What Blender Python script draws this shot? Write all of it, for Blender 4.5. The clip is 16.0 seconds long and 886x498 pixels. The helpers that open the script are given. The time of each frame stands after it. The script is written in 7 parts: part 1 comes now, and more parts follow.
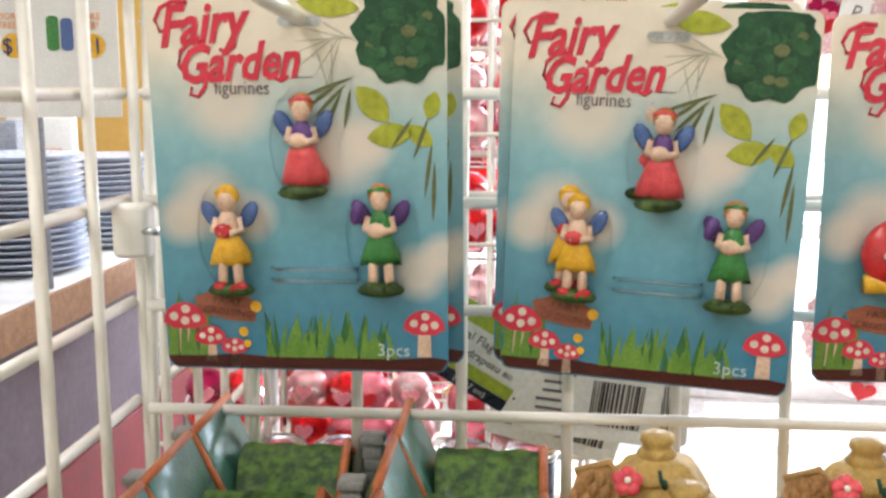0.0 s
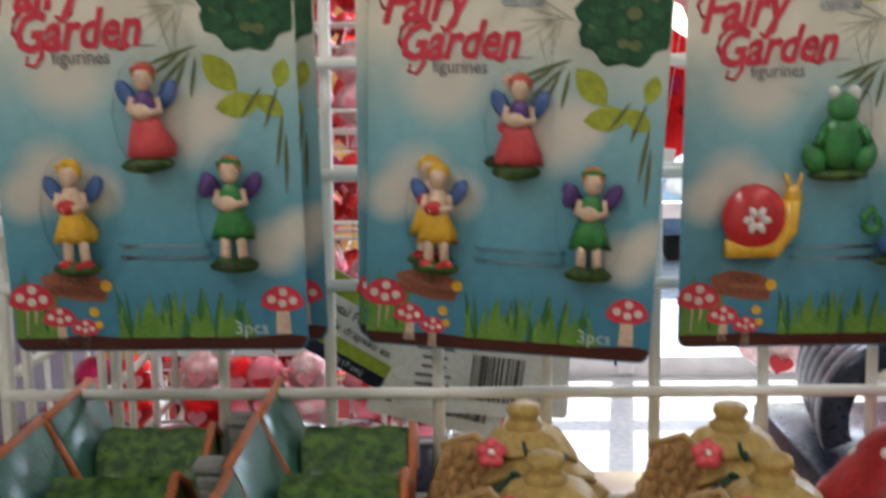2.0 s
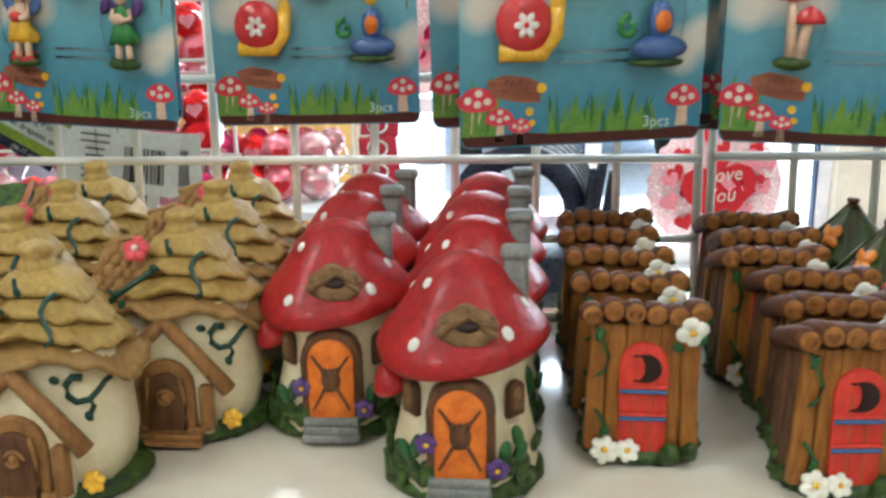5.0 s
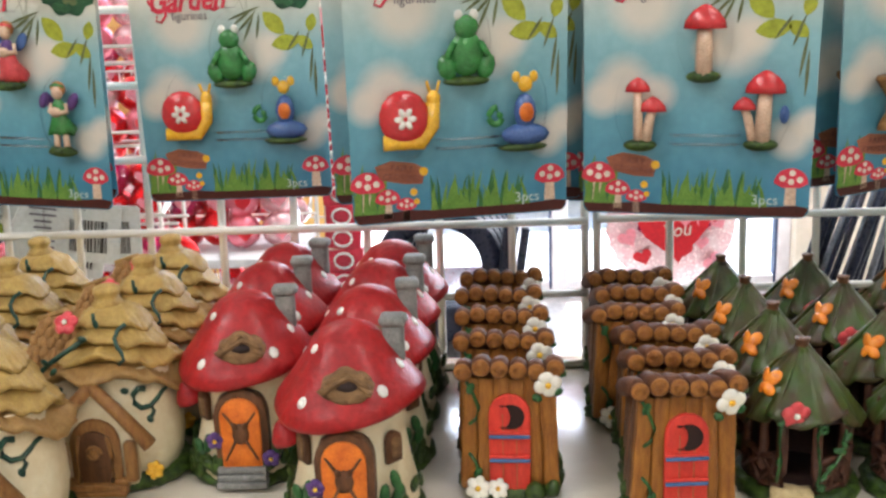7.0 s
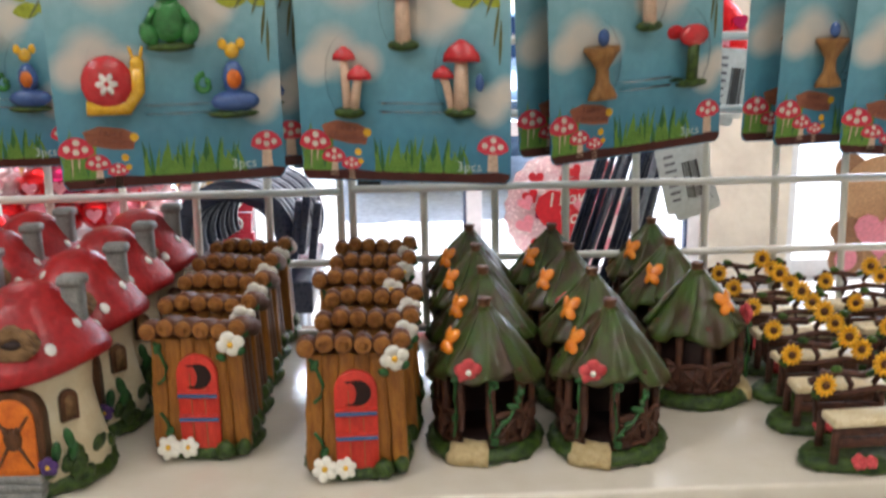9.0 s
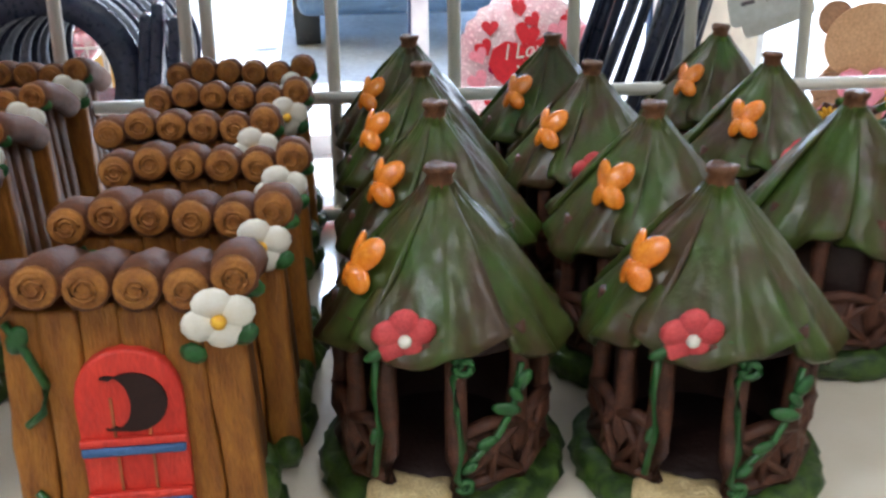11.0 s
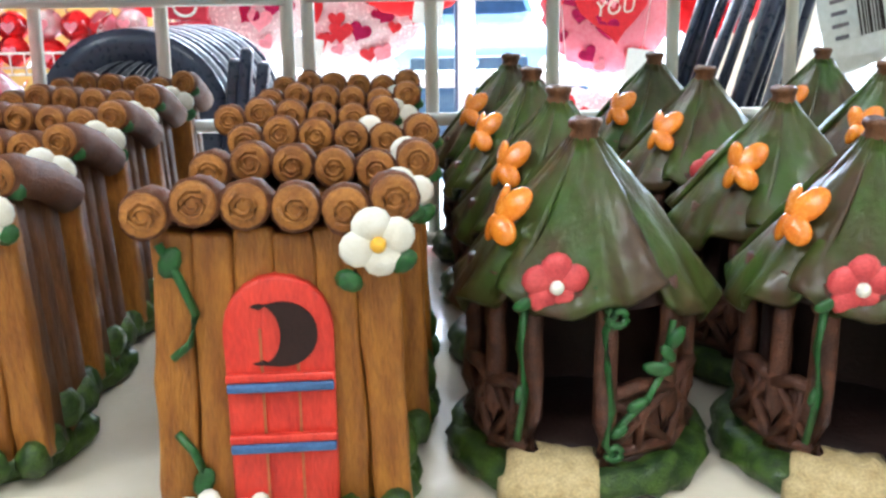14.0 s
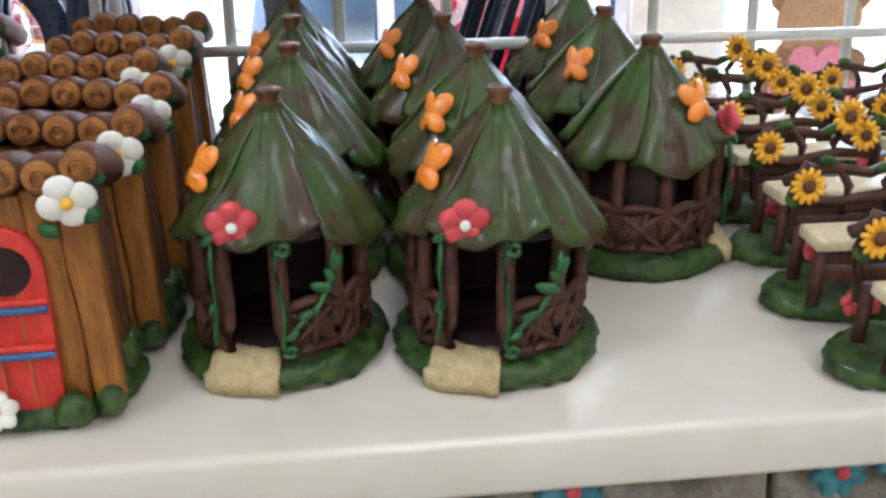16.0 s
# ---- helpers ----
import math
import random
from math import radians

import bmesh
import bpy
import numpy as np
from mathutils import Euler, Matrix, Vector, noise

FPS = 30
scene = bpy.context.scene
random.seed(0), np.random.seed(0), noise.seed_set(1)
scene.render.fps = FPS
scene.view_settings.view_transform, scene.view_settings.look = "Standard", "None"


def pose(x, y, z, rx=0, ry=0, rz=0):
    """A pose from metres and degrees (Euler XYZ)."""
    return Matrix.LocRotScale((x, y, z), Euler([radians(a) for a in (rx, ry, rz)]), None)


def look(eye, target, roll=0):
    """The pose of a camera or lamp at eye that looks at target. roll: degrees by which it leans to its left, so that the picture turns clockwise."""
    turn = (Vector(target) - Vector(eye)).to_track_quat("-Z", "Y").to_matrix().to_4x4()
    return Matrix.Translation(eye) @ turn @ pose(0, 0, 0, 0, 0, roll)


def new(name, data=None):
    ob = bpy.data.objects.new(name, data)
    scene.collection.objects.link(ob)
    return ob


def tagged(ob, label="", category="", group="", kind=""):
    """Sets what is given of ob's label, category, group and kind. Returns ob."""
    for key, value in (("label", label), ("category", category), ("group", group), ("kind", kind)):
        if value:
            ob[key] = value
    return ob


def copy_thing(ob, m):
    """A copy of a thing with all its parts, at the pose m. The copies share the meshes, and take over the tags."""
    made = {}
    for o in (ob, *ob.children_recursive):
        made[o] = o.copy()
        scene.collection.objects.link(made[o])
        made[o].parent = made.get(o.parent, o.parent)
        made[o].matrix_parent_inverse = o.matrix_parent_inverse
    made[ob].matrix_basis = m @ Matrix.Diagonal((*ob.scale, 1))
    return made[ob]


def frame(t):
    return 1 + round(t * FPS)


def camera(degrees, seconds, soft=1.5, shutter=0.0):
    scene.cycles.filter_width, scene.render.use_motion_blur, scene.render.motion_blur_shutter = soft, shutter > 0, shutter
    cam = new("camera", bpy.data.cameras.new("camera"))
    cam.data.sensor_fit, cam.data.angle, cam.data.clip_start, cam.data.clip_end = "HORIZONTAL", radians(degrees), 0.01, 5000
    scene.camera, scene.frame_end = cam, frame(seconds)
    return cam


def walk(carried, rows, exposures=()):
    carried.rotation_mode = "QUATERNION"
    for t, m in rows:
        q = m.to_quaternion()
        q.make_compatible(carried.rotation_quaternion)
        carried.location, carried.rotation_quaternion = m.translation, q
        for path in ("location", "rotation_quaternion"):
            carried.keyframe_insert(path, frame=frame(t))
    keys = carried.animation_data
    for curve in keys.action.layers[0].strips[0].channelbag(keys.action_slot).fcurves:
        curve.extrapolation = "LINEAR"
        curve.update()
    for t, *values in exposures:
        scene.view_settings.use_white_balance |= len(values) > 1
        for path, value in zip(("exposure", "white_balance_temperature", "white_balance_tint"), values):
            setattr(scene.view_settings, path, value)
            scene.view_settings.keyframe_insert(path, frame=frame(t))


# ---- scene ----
cam = camera(48.2, 16.0, soft=2.6, shutter=0.4)
PATH = [
    (0, (0.027, -0.457, 1.371), (-0.127, 1.512, 1.052), -0.0),
    (0.5, (0.037, -0.455, 1.383), (-0.116, 1.517, 1.086), -0.4),
    (1, (0.053, -0.449, 1.378), (-0.144, 1.527, 1.139), -0.3),
    (1.5, (0.042, -0.447, 1.384), (-0.085, 1.532, 1.123), -0.4),
    (2, (0.059, -0.447, 1.363), (0.035, 1.523, 1.017), -0.6),
    (2.5, (0.094, -0.473, 1.335), (0.101, 1.489, 0.948), -1.5),
    (3, (0.14, -0.518, 1.32), (0.112, 1.423, 0.839), -1.5),
    (3.5, (0.193, -0.546, 1.315), (0.157, 1.377, 0.767), -0.1),
    (4, (0.234, -0.568, 1.315), (0.182, 1.349, 0.747), -0.8),
    (4.5, (0.284, -0.599, 1.315), (0.211, 1.318, 0.75), -0.7),
    (4.7, (0.301, -0.606, 1.319), (0.221, 1.314, 0.766), -0.7),
    (7, (0.372, -0.676, 1.361), (0.331, 1.268, 0.895), -1.8),
    (7.5, (0.367, -0.664, 1.355), (0.604, 1.259, 0.86), -3.2),
    (8, (0.396, -0.678, 1.366), (0.66, 1.245, 0.883), -2.8),
    (8.5, (0.47, -0.7, 1.361), (0.606, 1.238, 0.887), -0.9),
    (9, (0.503, -0.692, 1.346), (0.577, 1.247, 0.86), -1.0),
    (9.5, (0.53, -0.639, 1.283), (0.512, 1.279, 0.714), -2.6),
    (9.7, (0.533, -0.599, 1.294), (0.562, 1.309, 0.694), -2.2),
    (12, (0.517, -0.376, 1.235), (0.699, 1.453, 0.448), -0.3),
    (12.5, (0.521, -0.379, 1.231), (0.683, 1.455, 0.45), -0.8),
    (13, (0.521, -0.388, 1.225), (0.683, 1.479, 0.527), -1.5),
    (13.5, (0.513, -0.402, 1.227), (0.667, 1.496, 0.614), -1.1),
    (14, (0.499, -0.418, 1.228), (0.597, 1.504, 0.682), -0.6),
    (14.5, (0.509, -0.433, 1.232), (0.604, 1.496, 0.714), -0.6),
    (15, (0.528, -0.456, 1.241), (0.639, 1.479, 0.749), -1.0),
    (15.5, (0.555, -0.471, 1.245), (0.757, 1.41, 0.597), -0.5),
    (16, (0.56, -0.474, 1.261), (0.775, 1.356, 0.483), -0.4),
]
EXPOSURES = [(0, 2.0, 6100, 13), (0.5, 1.8, 6100, 13), (1, 1.75, 6100, 13), (1.5, 1.3, 6050, 12), (2, 1.15, 5850, 11), (2.5, 1.3, 5700, 9), (3, 1.4, 5800, 8), (3.5, 1.48, 5700, 4), (4.5, 1.72, 5650, 3), (7, 1.95, 5900, 13), (7.5, 1.95, 6100, 17), (8, 1.9, 6050, 15), (8.5, 1.5, 5950, 13), (9, 1.55, 5950, 14), (9.5, 1.28, 6100, 11), (12, 2.2, 5250, 11), (13, 2.5, 5500, 11), (13.5, 2.5, 5600, 9), (14, 2.4, 5450, 6), (14.5, 2.22, 5400, 5), (15, 2.05, 5700, 9), (15.5, 1.85, 5750, 9), (16, 1.92, 5250, 12)]
walk(cam, [(t, look(eye, target, roll)) for t, eye, target, roll in PATH], EXPOSURES)

# ---- world, sun, lamps ----
SHELF = 1.113
PITCH = 0.0508
world = bpy.data.worlds.new("daylight")
scene.world = world
world.use_nodes = True
wn = world.node_tree
sky = wn.nodes.new("ShaderNodeTexSky")
sky.sky_type, sky.sun_disc, sky.sun_elevation, sky.sun_rotation = "NISHITA", False, radians(38), radians(20)
wn.links.new(sky.outputs[0], wn.nodes["Background"].inputs[0])
wn.nodes["Background"].inputs[1].default_value = 0.15
sun = new("sun", bpy.data.lights.new("sun", "SUN"))
sun.data.energy, sun.data.angle, sun.data.color = 5.0, radians(0.5), (1, 0.95, 0.88)
sun.matrix_world = look((2, 12, 9), (0.6, 3.9, 0))
CEILING_LIGHTS = [(-1.3, -1.3, 6.0), (1.3, -1.3, 1.3), (-1.3, -2.9, 5.0), (1.3, -2.9, 2.0), (0.9, 1.6, 2.6), (-0.9, 1.6, 3.6)]
for lx, ly, watts in CEILING_LIGHTS:
    lamp = new("ceiling_lamp", bpy.data.lights.new("ceiling_lamp", "AREA"))
    lamp.data.shape, lamp.data.size, lamp.data.size_y = "RECTANGLE", 1.15, 0.28
    lamp.data.energy, lamp.data.color = watts, (1.0, 0.985, 0.95)
    lamp.matrix_world = pose(lx, ly, 3.13)

for wx, ww in ((0.83, 2.0), (3.35, 1.9)):
    day = new("window_daylight", bpy.data.lights.new("window_daylight", "AREA"))
    day.data.shape, day.data.size, day.data.size_y = "RECTANGLE", ww, 0.62
    day.data.energy, day.data.color = 30, (0.84, 0.92, 1.0)
    day.matrix_world = look((wx, 3.86, 2.30), (0.5, 0, 1.0))


# ---- materials ----
def mat(name, col, col2=None, rough=0.55, size=0.01, bump=0.25, metal=0.0, coat=0.0, stretch=(1, 1, 1), contrast=0.25, fine=0.5, spec=0.3):
    """A painted or natural surface: two tones in patches, a finer grain over them, and relief."""
    m = bpy.data.materials.new(name)
    m.use_nodes = True
    t = m.node_tree
    n, lk = t.nodes, t.links
    b = n["Principled BSDF"]
    col2 = col2 or tuple(c * 0.72 for c in col)
    tc = n.new("ShaderNodeTexCoord")
    mp = n.new("ShaderNodeMapping")
    mp.inputs["Scale"].default_value = stretch
    oi = n.new("ShaderNodeObjectInfo")
    lk.new(tc.outputs["Object"], mp.inputs["Vector"])
    mult = n.new("ShaderNodeMath")
    mult.operation = "MULTIPLY"
    mult.inputs[1].default_value = 3.7
    lk.new(oi.outputs["Random"], mult.inputs[0])
    lk.new(mult.outputs[0], mp.inputs["Location"])
    big = n.new("ShaderNodeTexNoise")
    big.inputs["Scale"].default_value = 1 / size
    big.inputs["Detail"].default_value = 3
    small = n.new("ShaderNodeTexNoise")
    small.inputs["Scale"].default_value = 6 / size
    small.inputs["Detail"].default_value = 4
    lk.new(mp.outputs[0], big.inputs["Vector"])
    lk.new(mp.outputs[0], small.inputs["Vector"])
    ramp = n.new("ShaderNodeValToRGB")
    ramp.color_ramp.elements[0].position, ramp.color_ramp.elements[1].position = 0.5 - contrast, 0.5 + contrast
    ramp.color_ramp.elements[0].color, ramp.color_ramp.elements[1].color = (*col2, 1), (*col, 1)
    lk.new(big.outputs["Fac"], ramp.inputs[0])
    mix = n.new("ShaderNodeMix")
    mix.data_type, mix.blend_type = "RGBA", "OVERLAY"
    mix.inputs["Factor"].default_value = fine
    lk.new(ramp.outputs[0], mix.inputs["A"])
    lk.new(small.outputs["Fac"], mix.inputs["B"])
    lk.new(mix.outputs["Result"], b.inputs["Base Color"])
    rr = n.new("ShaderNodeMapRange")
    rr.inputs["To Min"].default_value, rr.inputs["To Max"].default_value = max(0.03, rough - 0.12), min(1, rough + 0.12)
    lk.new(small.outputs["Fac"], rr.inputs["Value"])
    lk.new(rr.outputs[0], b.inputs["Roughness"])
    b.inputs["Metallic"].default_value, b.inputs["Coat Weight"].default_value, b.inputs["Coat Roughness"].default_value = metal, coat, 0.15
    b.inputs["Specular IOR Level"].default_value = spec
    if bump:
        bp = n.new("ShaderNodeBump")
        bp.inputs["Strength"].default_value, bp.inputs["Distance"].default_value = bump, size * 0.12
        lk.new(small.outputs["Fac"], bp.inputs["Height"])
        lk.new(bp.outputs[0], b.inputs["Normal"])
    return m


def clear(name, tint=(1, 1, 1), gloss=0.12, rough=0.05):
    """Thin clear plastic or glass."""
    m = bpy.data.materials.new(name)
    m.use_nodes = True
    n, lk = m.node_tree.nodes, m.node_tree.links
    n.remove(n["Principled BSDF"])
    tr, gl, mx, lw = n.new("ShaderNodeBsdfTransparent"), n.new("ShaderNodeBsdfGlossy"), n.new("ShaderNodeMixShader"), n.new("ShaderNodeLayerWeight")
    tr.inputs[0].default_value = (*tint, 1)
    gl.inputs["Roughness"].default_value = rough
    lw.inputs["Blend"].default_value = gloss
    lk.new(lw.outputs["Fresnel"], mx.inputs[0])
    lk.new(tr.outputs[0], mx.inputs[1])
    lk.new(gl.outputs[0], mx.inputs[2])
    lk.new(mx.outputs[0], n["Material Output"].inputs[0])
    return m


def glow(name, col, strength):
    m = bpy.data.materials.new(name)
    m.use_nodes = True
    b = m.node_tree.nodes["Principled BSDF"]
    b.inputs["Base Color"].default_value = b.inputs["Emission Color"].default_value = (*col, 1)
    b.inputs["Emission Strength"].default_value = strength
    return m


STRAW = mat("straw", (0.43, 0.265, 0.088), (0.30, 0.165, 0.05), 0.5, 0.006, 0.9, stretch=(1.6, 1.6, 0.5), coat=0.15)
STRAW_TOP = mat("straw_gold", (0.53, 0.37, 0.105), (0.38, 0.235, 0.065), 0.48, 0.0055, 0.9, stretch=(1.6, 1.6, 0.5), coat=0.15)
SHINGLE = mat("shingle", (0.40, 0.22, 0.075), (0.25, 0.125, 0.035), 0.5, 0.008, 0.5)
TIMBER = mat("timber", (0.38, 0.19, 0.055), (0.20, 0.085, 0.025), 0.45, 0.006, 0.8, stretch=(2, 2, 0.6), coat=0.1)
CREAM = mat("cream_wall", (0.82, 0.74, 0.52), (0.68, 0.56, 0.34), 0.45, 0.02, 0.25, coat=0.15, fine=0.2)
CAP_RED = mat("cap_red", (0.42, 0.016, 0.016), (0.27, 0.010, 0.012), 0.42, 0.02, 0.3, coat=0.12)
DOT = mat("dot_white", (0.85, 0.82, 0.75), None, 0.4, 0.01, 0.2, fine=0.2)
STONE = mat("stone_grey", (0.27, 0.27, 0.25), (0.16, 0.16, 0.15), 0.55, 0.008, 0.5)
ORANGE = mat("door_orange", (0.82, 0.22, 0.018), (0.55, 0.11, 0.01), 0.4, 0.006, 0.5, coat=0.2)
BARK = mat("bark_brown", (0.17, 0.072, 0.027), (0.065, 0.026, 0.011), 0.5, 0.006, 0.9, stretch=(1.5, 1.5, 0.5), coat=0.08)
HOOD = mat("twig_hood", (0.30, 0.17, 0.07), (0.11, 0.055, 0.02), 0.55, 0.004, 1.0, stretch=(0.5, 1.5, 1.5))
MOSS = mat("moss_green", (0.080, 0.155, 0.018), (0.014, 0.045, 0.010), 0.42, 0.005, 1.0, coat=0.2, contrast=0.14)
GRASSY = mat("base_green", (0.060, 0.108, 0.014), (0.014, 0.036, 0.006), 0.42, 0.004, 1.0, coat=0.2, contrast=0.15)
TEAL = mat("roof_teal", (0.05, 0.17, 0.13), (0.03, 0.10, 0.07), 0.4, 0.012, 0.5, coat=0.25)
TERRA = mat("terracotta_trim", (0.48, 0.15, 0.05), (0.33, 0.09, 0.03), 0.45, 0.008, 0.4)
VINE = mat("vine_green", (0.02, 0.075, 0.045), (0.012, 0.04, 0.025), 0.4, 0.006, 0.3, coat=0.2)
LEAFY = mat("leaf_green", (0.030, 0.125, 0.026), (0.014, 0.06, 0.014), 0.35, 0.006, 0.4, coat=0.3)
PINK = mat("petal_pink", (0.80, 0.10, 0.11), (0.55, 0.05, 0.07), 0.35, 0.004, 0.3, coat=0.3)
CORAL = mat("petal_coral", (0.72, 0.10, 0.10), (0.50, 0.05, 0.06), 0.4, 0.004, 0.3, coat=0.2)
YELLOW = mat("petal_yellow", (0.88, 0.56, 0.05), (0.75, 0.38, 0.02), 0.4, 0.004, 0.3, coat=0.2)
WHITE_P = mat("petal_white", (0.88, 0.86, 0.78), (0.78, 0.74, 0.62), 0.4, 0.004, 0.4, coat=0.2, fine=0.2)
PURPLE = mat("petal_purple", (0.13, 0.06, 0.22), (0.06, 0.025, 0.13), 0.4, 0.004, 0.5, coat=0.2)
LEAF_ROOF = mat("leaf_roof", (0.046, 0.088, 0.012), (0.058, 0.033, 0.015), 0.36, 0.017, 0.22, stretch=(1.3, 1.3, 0.5), coat=0.14, contrast=0.15, fine=0.25)
TWIG = mat("twig_brown", (0.115, 0.042, 0.021), (0.036, 0.014, 0.009), 0.52, 0.004, 0.9, coat=0.08)
# near-black brown: the shade inside hollows and openings, put into the colour
INNER_SHADE = mat("inner_shade_brown", (0.035, 0.018, 0.014), (0.02, 0.010, 0.009), 0.5, 0.01, 0.3)
SAND = mat("sand_path", (0.58, 0.47, 0.25), (0.42, 0.31, 0.14), 0.5, 0.004, 1.0)
FLY = mat("butterfly_orange", (0.88, 0.30, 0.02), (0.70, 0.17, 0.01), 0.25, 0.005, 0.15, coat=0.6)
PLANK = mat("plank_ochre", (0.40, 0.165, 0.024), (0.20, 0.066, 0.012), 0.46, 0.005, 0.9, stretch=(2.2, 2.2, 0.35), coat=0.2)
LOG = mat("log_end", (0.42, 0.18, 0.036), (0.21, 0.075, 0.02), 0.5, 0.004, 0.6)
LOG_SIDE = mat("log_bark", (0.16, 0.060, 0.026), (0.095, 0.035, 0.016), 0.62, 0.005, 0.8)
RED_DOOR = mat("door_red", (0.72, 0.055, 0.03), (0.52, 0.03, 0.02), 0.4, 0.006, 0.5, stretch=(2, 2, 0.5), coat=0.2)
BLUE_BAR = mat("hinge_blue", (0.07, 0.15, 0.33), None, 0.4, 0.005, 0.3)
MOON = mat("moon_dark", (0.030, 0.013, 0.010), None, 0.75, 0.005, 0.2)
SEAT = mat("seat_cream", (0.78, 0.68, 0.45), (0.62, 0.49, 0.27), 0.4, 0.01, 0.3, coat=0.2)
SUN_P = mat("sunflower_yellow", (0.88, 0.50, 0.02), (0.75, 0.33, 0.01), 0.4, 0.003, 0.4)
SUN_C = mat("sunflower_brown", (0.13, 0.05, 0.015), None, 0.6, 0.002, 0.9)
WIRE = mat("wire_white", (0.80, 0.775, 0.71), (0.74, 0.71, 0.63), 0.32, 0.03, 0.1, coat=0.4, fine=0.15)
SHELF_M = mat("shelf_cream", (0.70, 0.645, 0.53), (0.66, 0.60, 0.485), 0.17, 0.08, 0.05, coat=0.5, fine=0.12, spec=0.55)
WALL_Y = mat("wall_yellow", (0.80, 0.56, 0.17), (0.76, 0.52, 0.15), 0.8, 0.2, 0.1, fine=0.1)
WALL_C = mat("wall_cream", (0.78, 0.72, 0.58), None, 0.8, 0.2, 0.1, fine=0.1)
CEIL = mat("ceiling_white", (0.8, 0.78, 0.74), None, 0.9, 0.1, 0.3, fine=0.15)
FLOOR = mat("floor_vinyl", (0.42, 0.40, 0.37), (0.34, 0.32, 0.30), 0.35, 0.15, 0.1)
FRAME = mat("frame_white", (0.82, 0.83, 0.84), None, 0.4, 0.1, 0.05, fine=0.1)
GASKET = mat("gasket_blue", (0.05, 0.08, 0.16), None, 0.5, 0.05, 0.1)
PLASTIC = clear("clear_plastic", (1.0, 1.0, 1.0), 0.09, 0.06)
GLASS = clear("window_glass", (0.98, 1, 1), 0.1, 0.01)


# ---- shape helpers ----
def part(name, bm, material, parent=None, label="", smooth=True, shared=None):
    """Links a bmesh as one mesh object, under a thing or a part."""
    if bm is not None:
        me = bpy.data.meshes.new(name)
        bmesh.ops.recalc_face_normals(bm, faces=bm.faces)
        bm.to_mesh(me)
        bm.free()
        for m in (material if isinstance(material, (list, tuple)) else [material]):
            me.materials.append(m)
        if smooth:
            me.polygons.foreach_set("use_smooth", [True] * len(me.polygons))
    else:
        me = shared
    ob = new(name, me)
    if parent is not None:
        ob.parent = parent
    if label:
        ob["label"] = label
    return ob


def thing(name, label, category, group="", kind="", at=None):
    ob = tagged(new(name), label, category, group, kind)
    ob.empty_display_size = 0.01
    if at is not None:
        ob.matrix_basis = at
    return ob


def mark(bm, before, idx):
    if idx:
        bm.faces.ensure_lookup_table()
        for f in bm.faces[before:]:
            f.material_index = idx


def slab(bm, c, s, rot=(0, 0, 0), bevel=0.0, idx=0):
    """A box with its edges rounded off."""
    k = len(bm.faces)
    g = bmesh.ops.create_cube(bm, size=1, matrix=pose(*c, *rot) @ Matrix.Diagonal((*s, 1)))
    if bevel:
        es = {e for v in g["verts"] for e in v.link_edges}
        bmesh.ops.bevel(bm, geom=list(es), offset=bevel, segments=2, affect="EDGES", profile=0.5)
    mark(bm, k, idx)
    return bm


def ball(bm, c, s, rot=(0, 0, 0), seg=10, idx=0):
    k = len(bm.faces)
    bmesh.ops.create_uvsphere(bm, u_segments=seg, v_segments=max(5, seg * 2 // 3), radius=1, matrix=pose(*c, *rot) @ Matrix.Diagonal((*s, 1)))
    mark(bm, k, idx)
    return bm


def tube(bm, pts, r, n=6, r1=None, idx=0):
    """A round rod along a chain of points, tapering from r to r1."""
    k = len(bm.faces)
    pts = [Vector(p) for p in pts]
    r1 = r if r1 is None else r1
    rings = []
    for i, p in enumerate(pts):
        d = (pts[min(i + 1, len(pts) - 1)] - pts[max(i - 1, 0)]).normalized()
        q = d.to_track_quat("Z", "Y")
        rr = r + (r1 - r) * i / max(1, len(pts) - 1)
        rings.append([bm.verts.new(p + q @ Vector((rr * math.cos(a * 2 * math.pi / n), rr * math.sin(a * 2 * math.pi / n), 0))) for a in range(n)])
    for a, b in zip(rings, rings[1:]):
        for i in range(n):
            bm.faces.new((a[i], a[(i + 1) % n], b[(i + 1) % n], b[i]))
    bm.faces.new(rings[0][::-1])
    bm.faces.new(rings[-1])
    mark(bm, k, idx)
    return bm


def lathe(bm, prof, n=24, shape=None, idx=0, close=True, span=(0, 360)):
    """Turns (radius, height) pairs about z; shape(a, r, z, i) may move each point."""
    k = len(bm.faces)
    full = span == (0, 360)
    m = n if full else n + 1
    rings = []
    for i, (r, z) in enumerate(prof):
        ring = []
        for j in range(m):
            a = radians(span[0] + (span[1] - span[0]) * j / n)
            rr, zz = shape(a, r, z, i) if shape else (r, z)
            ring.append(bm.verts.new((rr * math.cos(a), rr * math.sin(a), zz)))
        rings.append(ring)
    for a, b in zip(rings, rings[1:]):
        for j in range(m if full else n):
            q = (a[j], a[(j + 1) % m], b[(j + 1) % m], b[j])
            bm.faces.new(q)
    if close and full:
        bm.faces.new(rings[0][::-1])
        bm.faces.new(rings[-1])
    mark(bm, k, idx)
    return bm


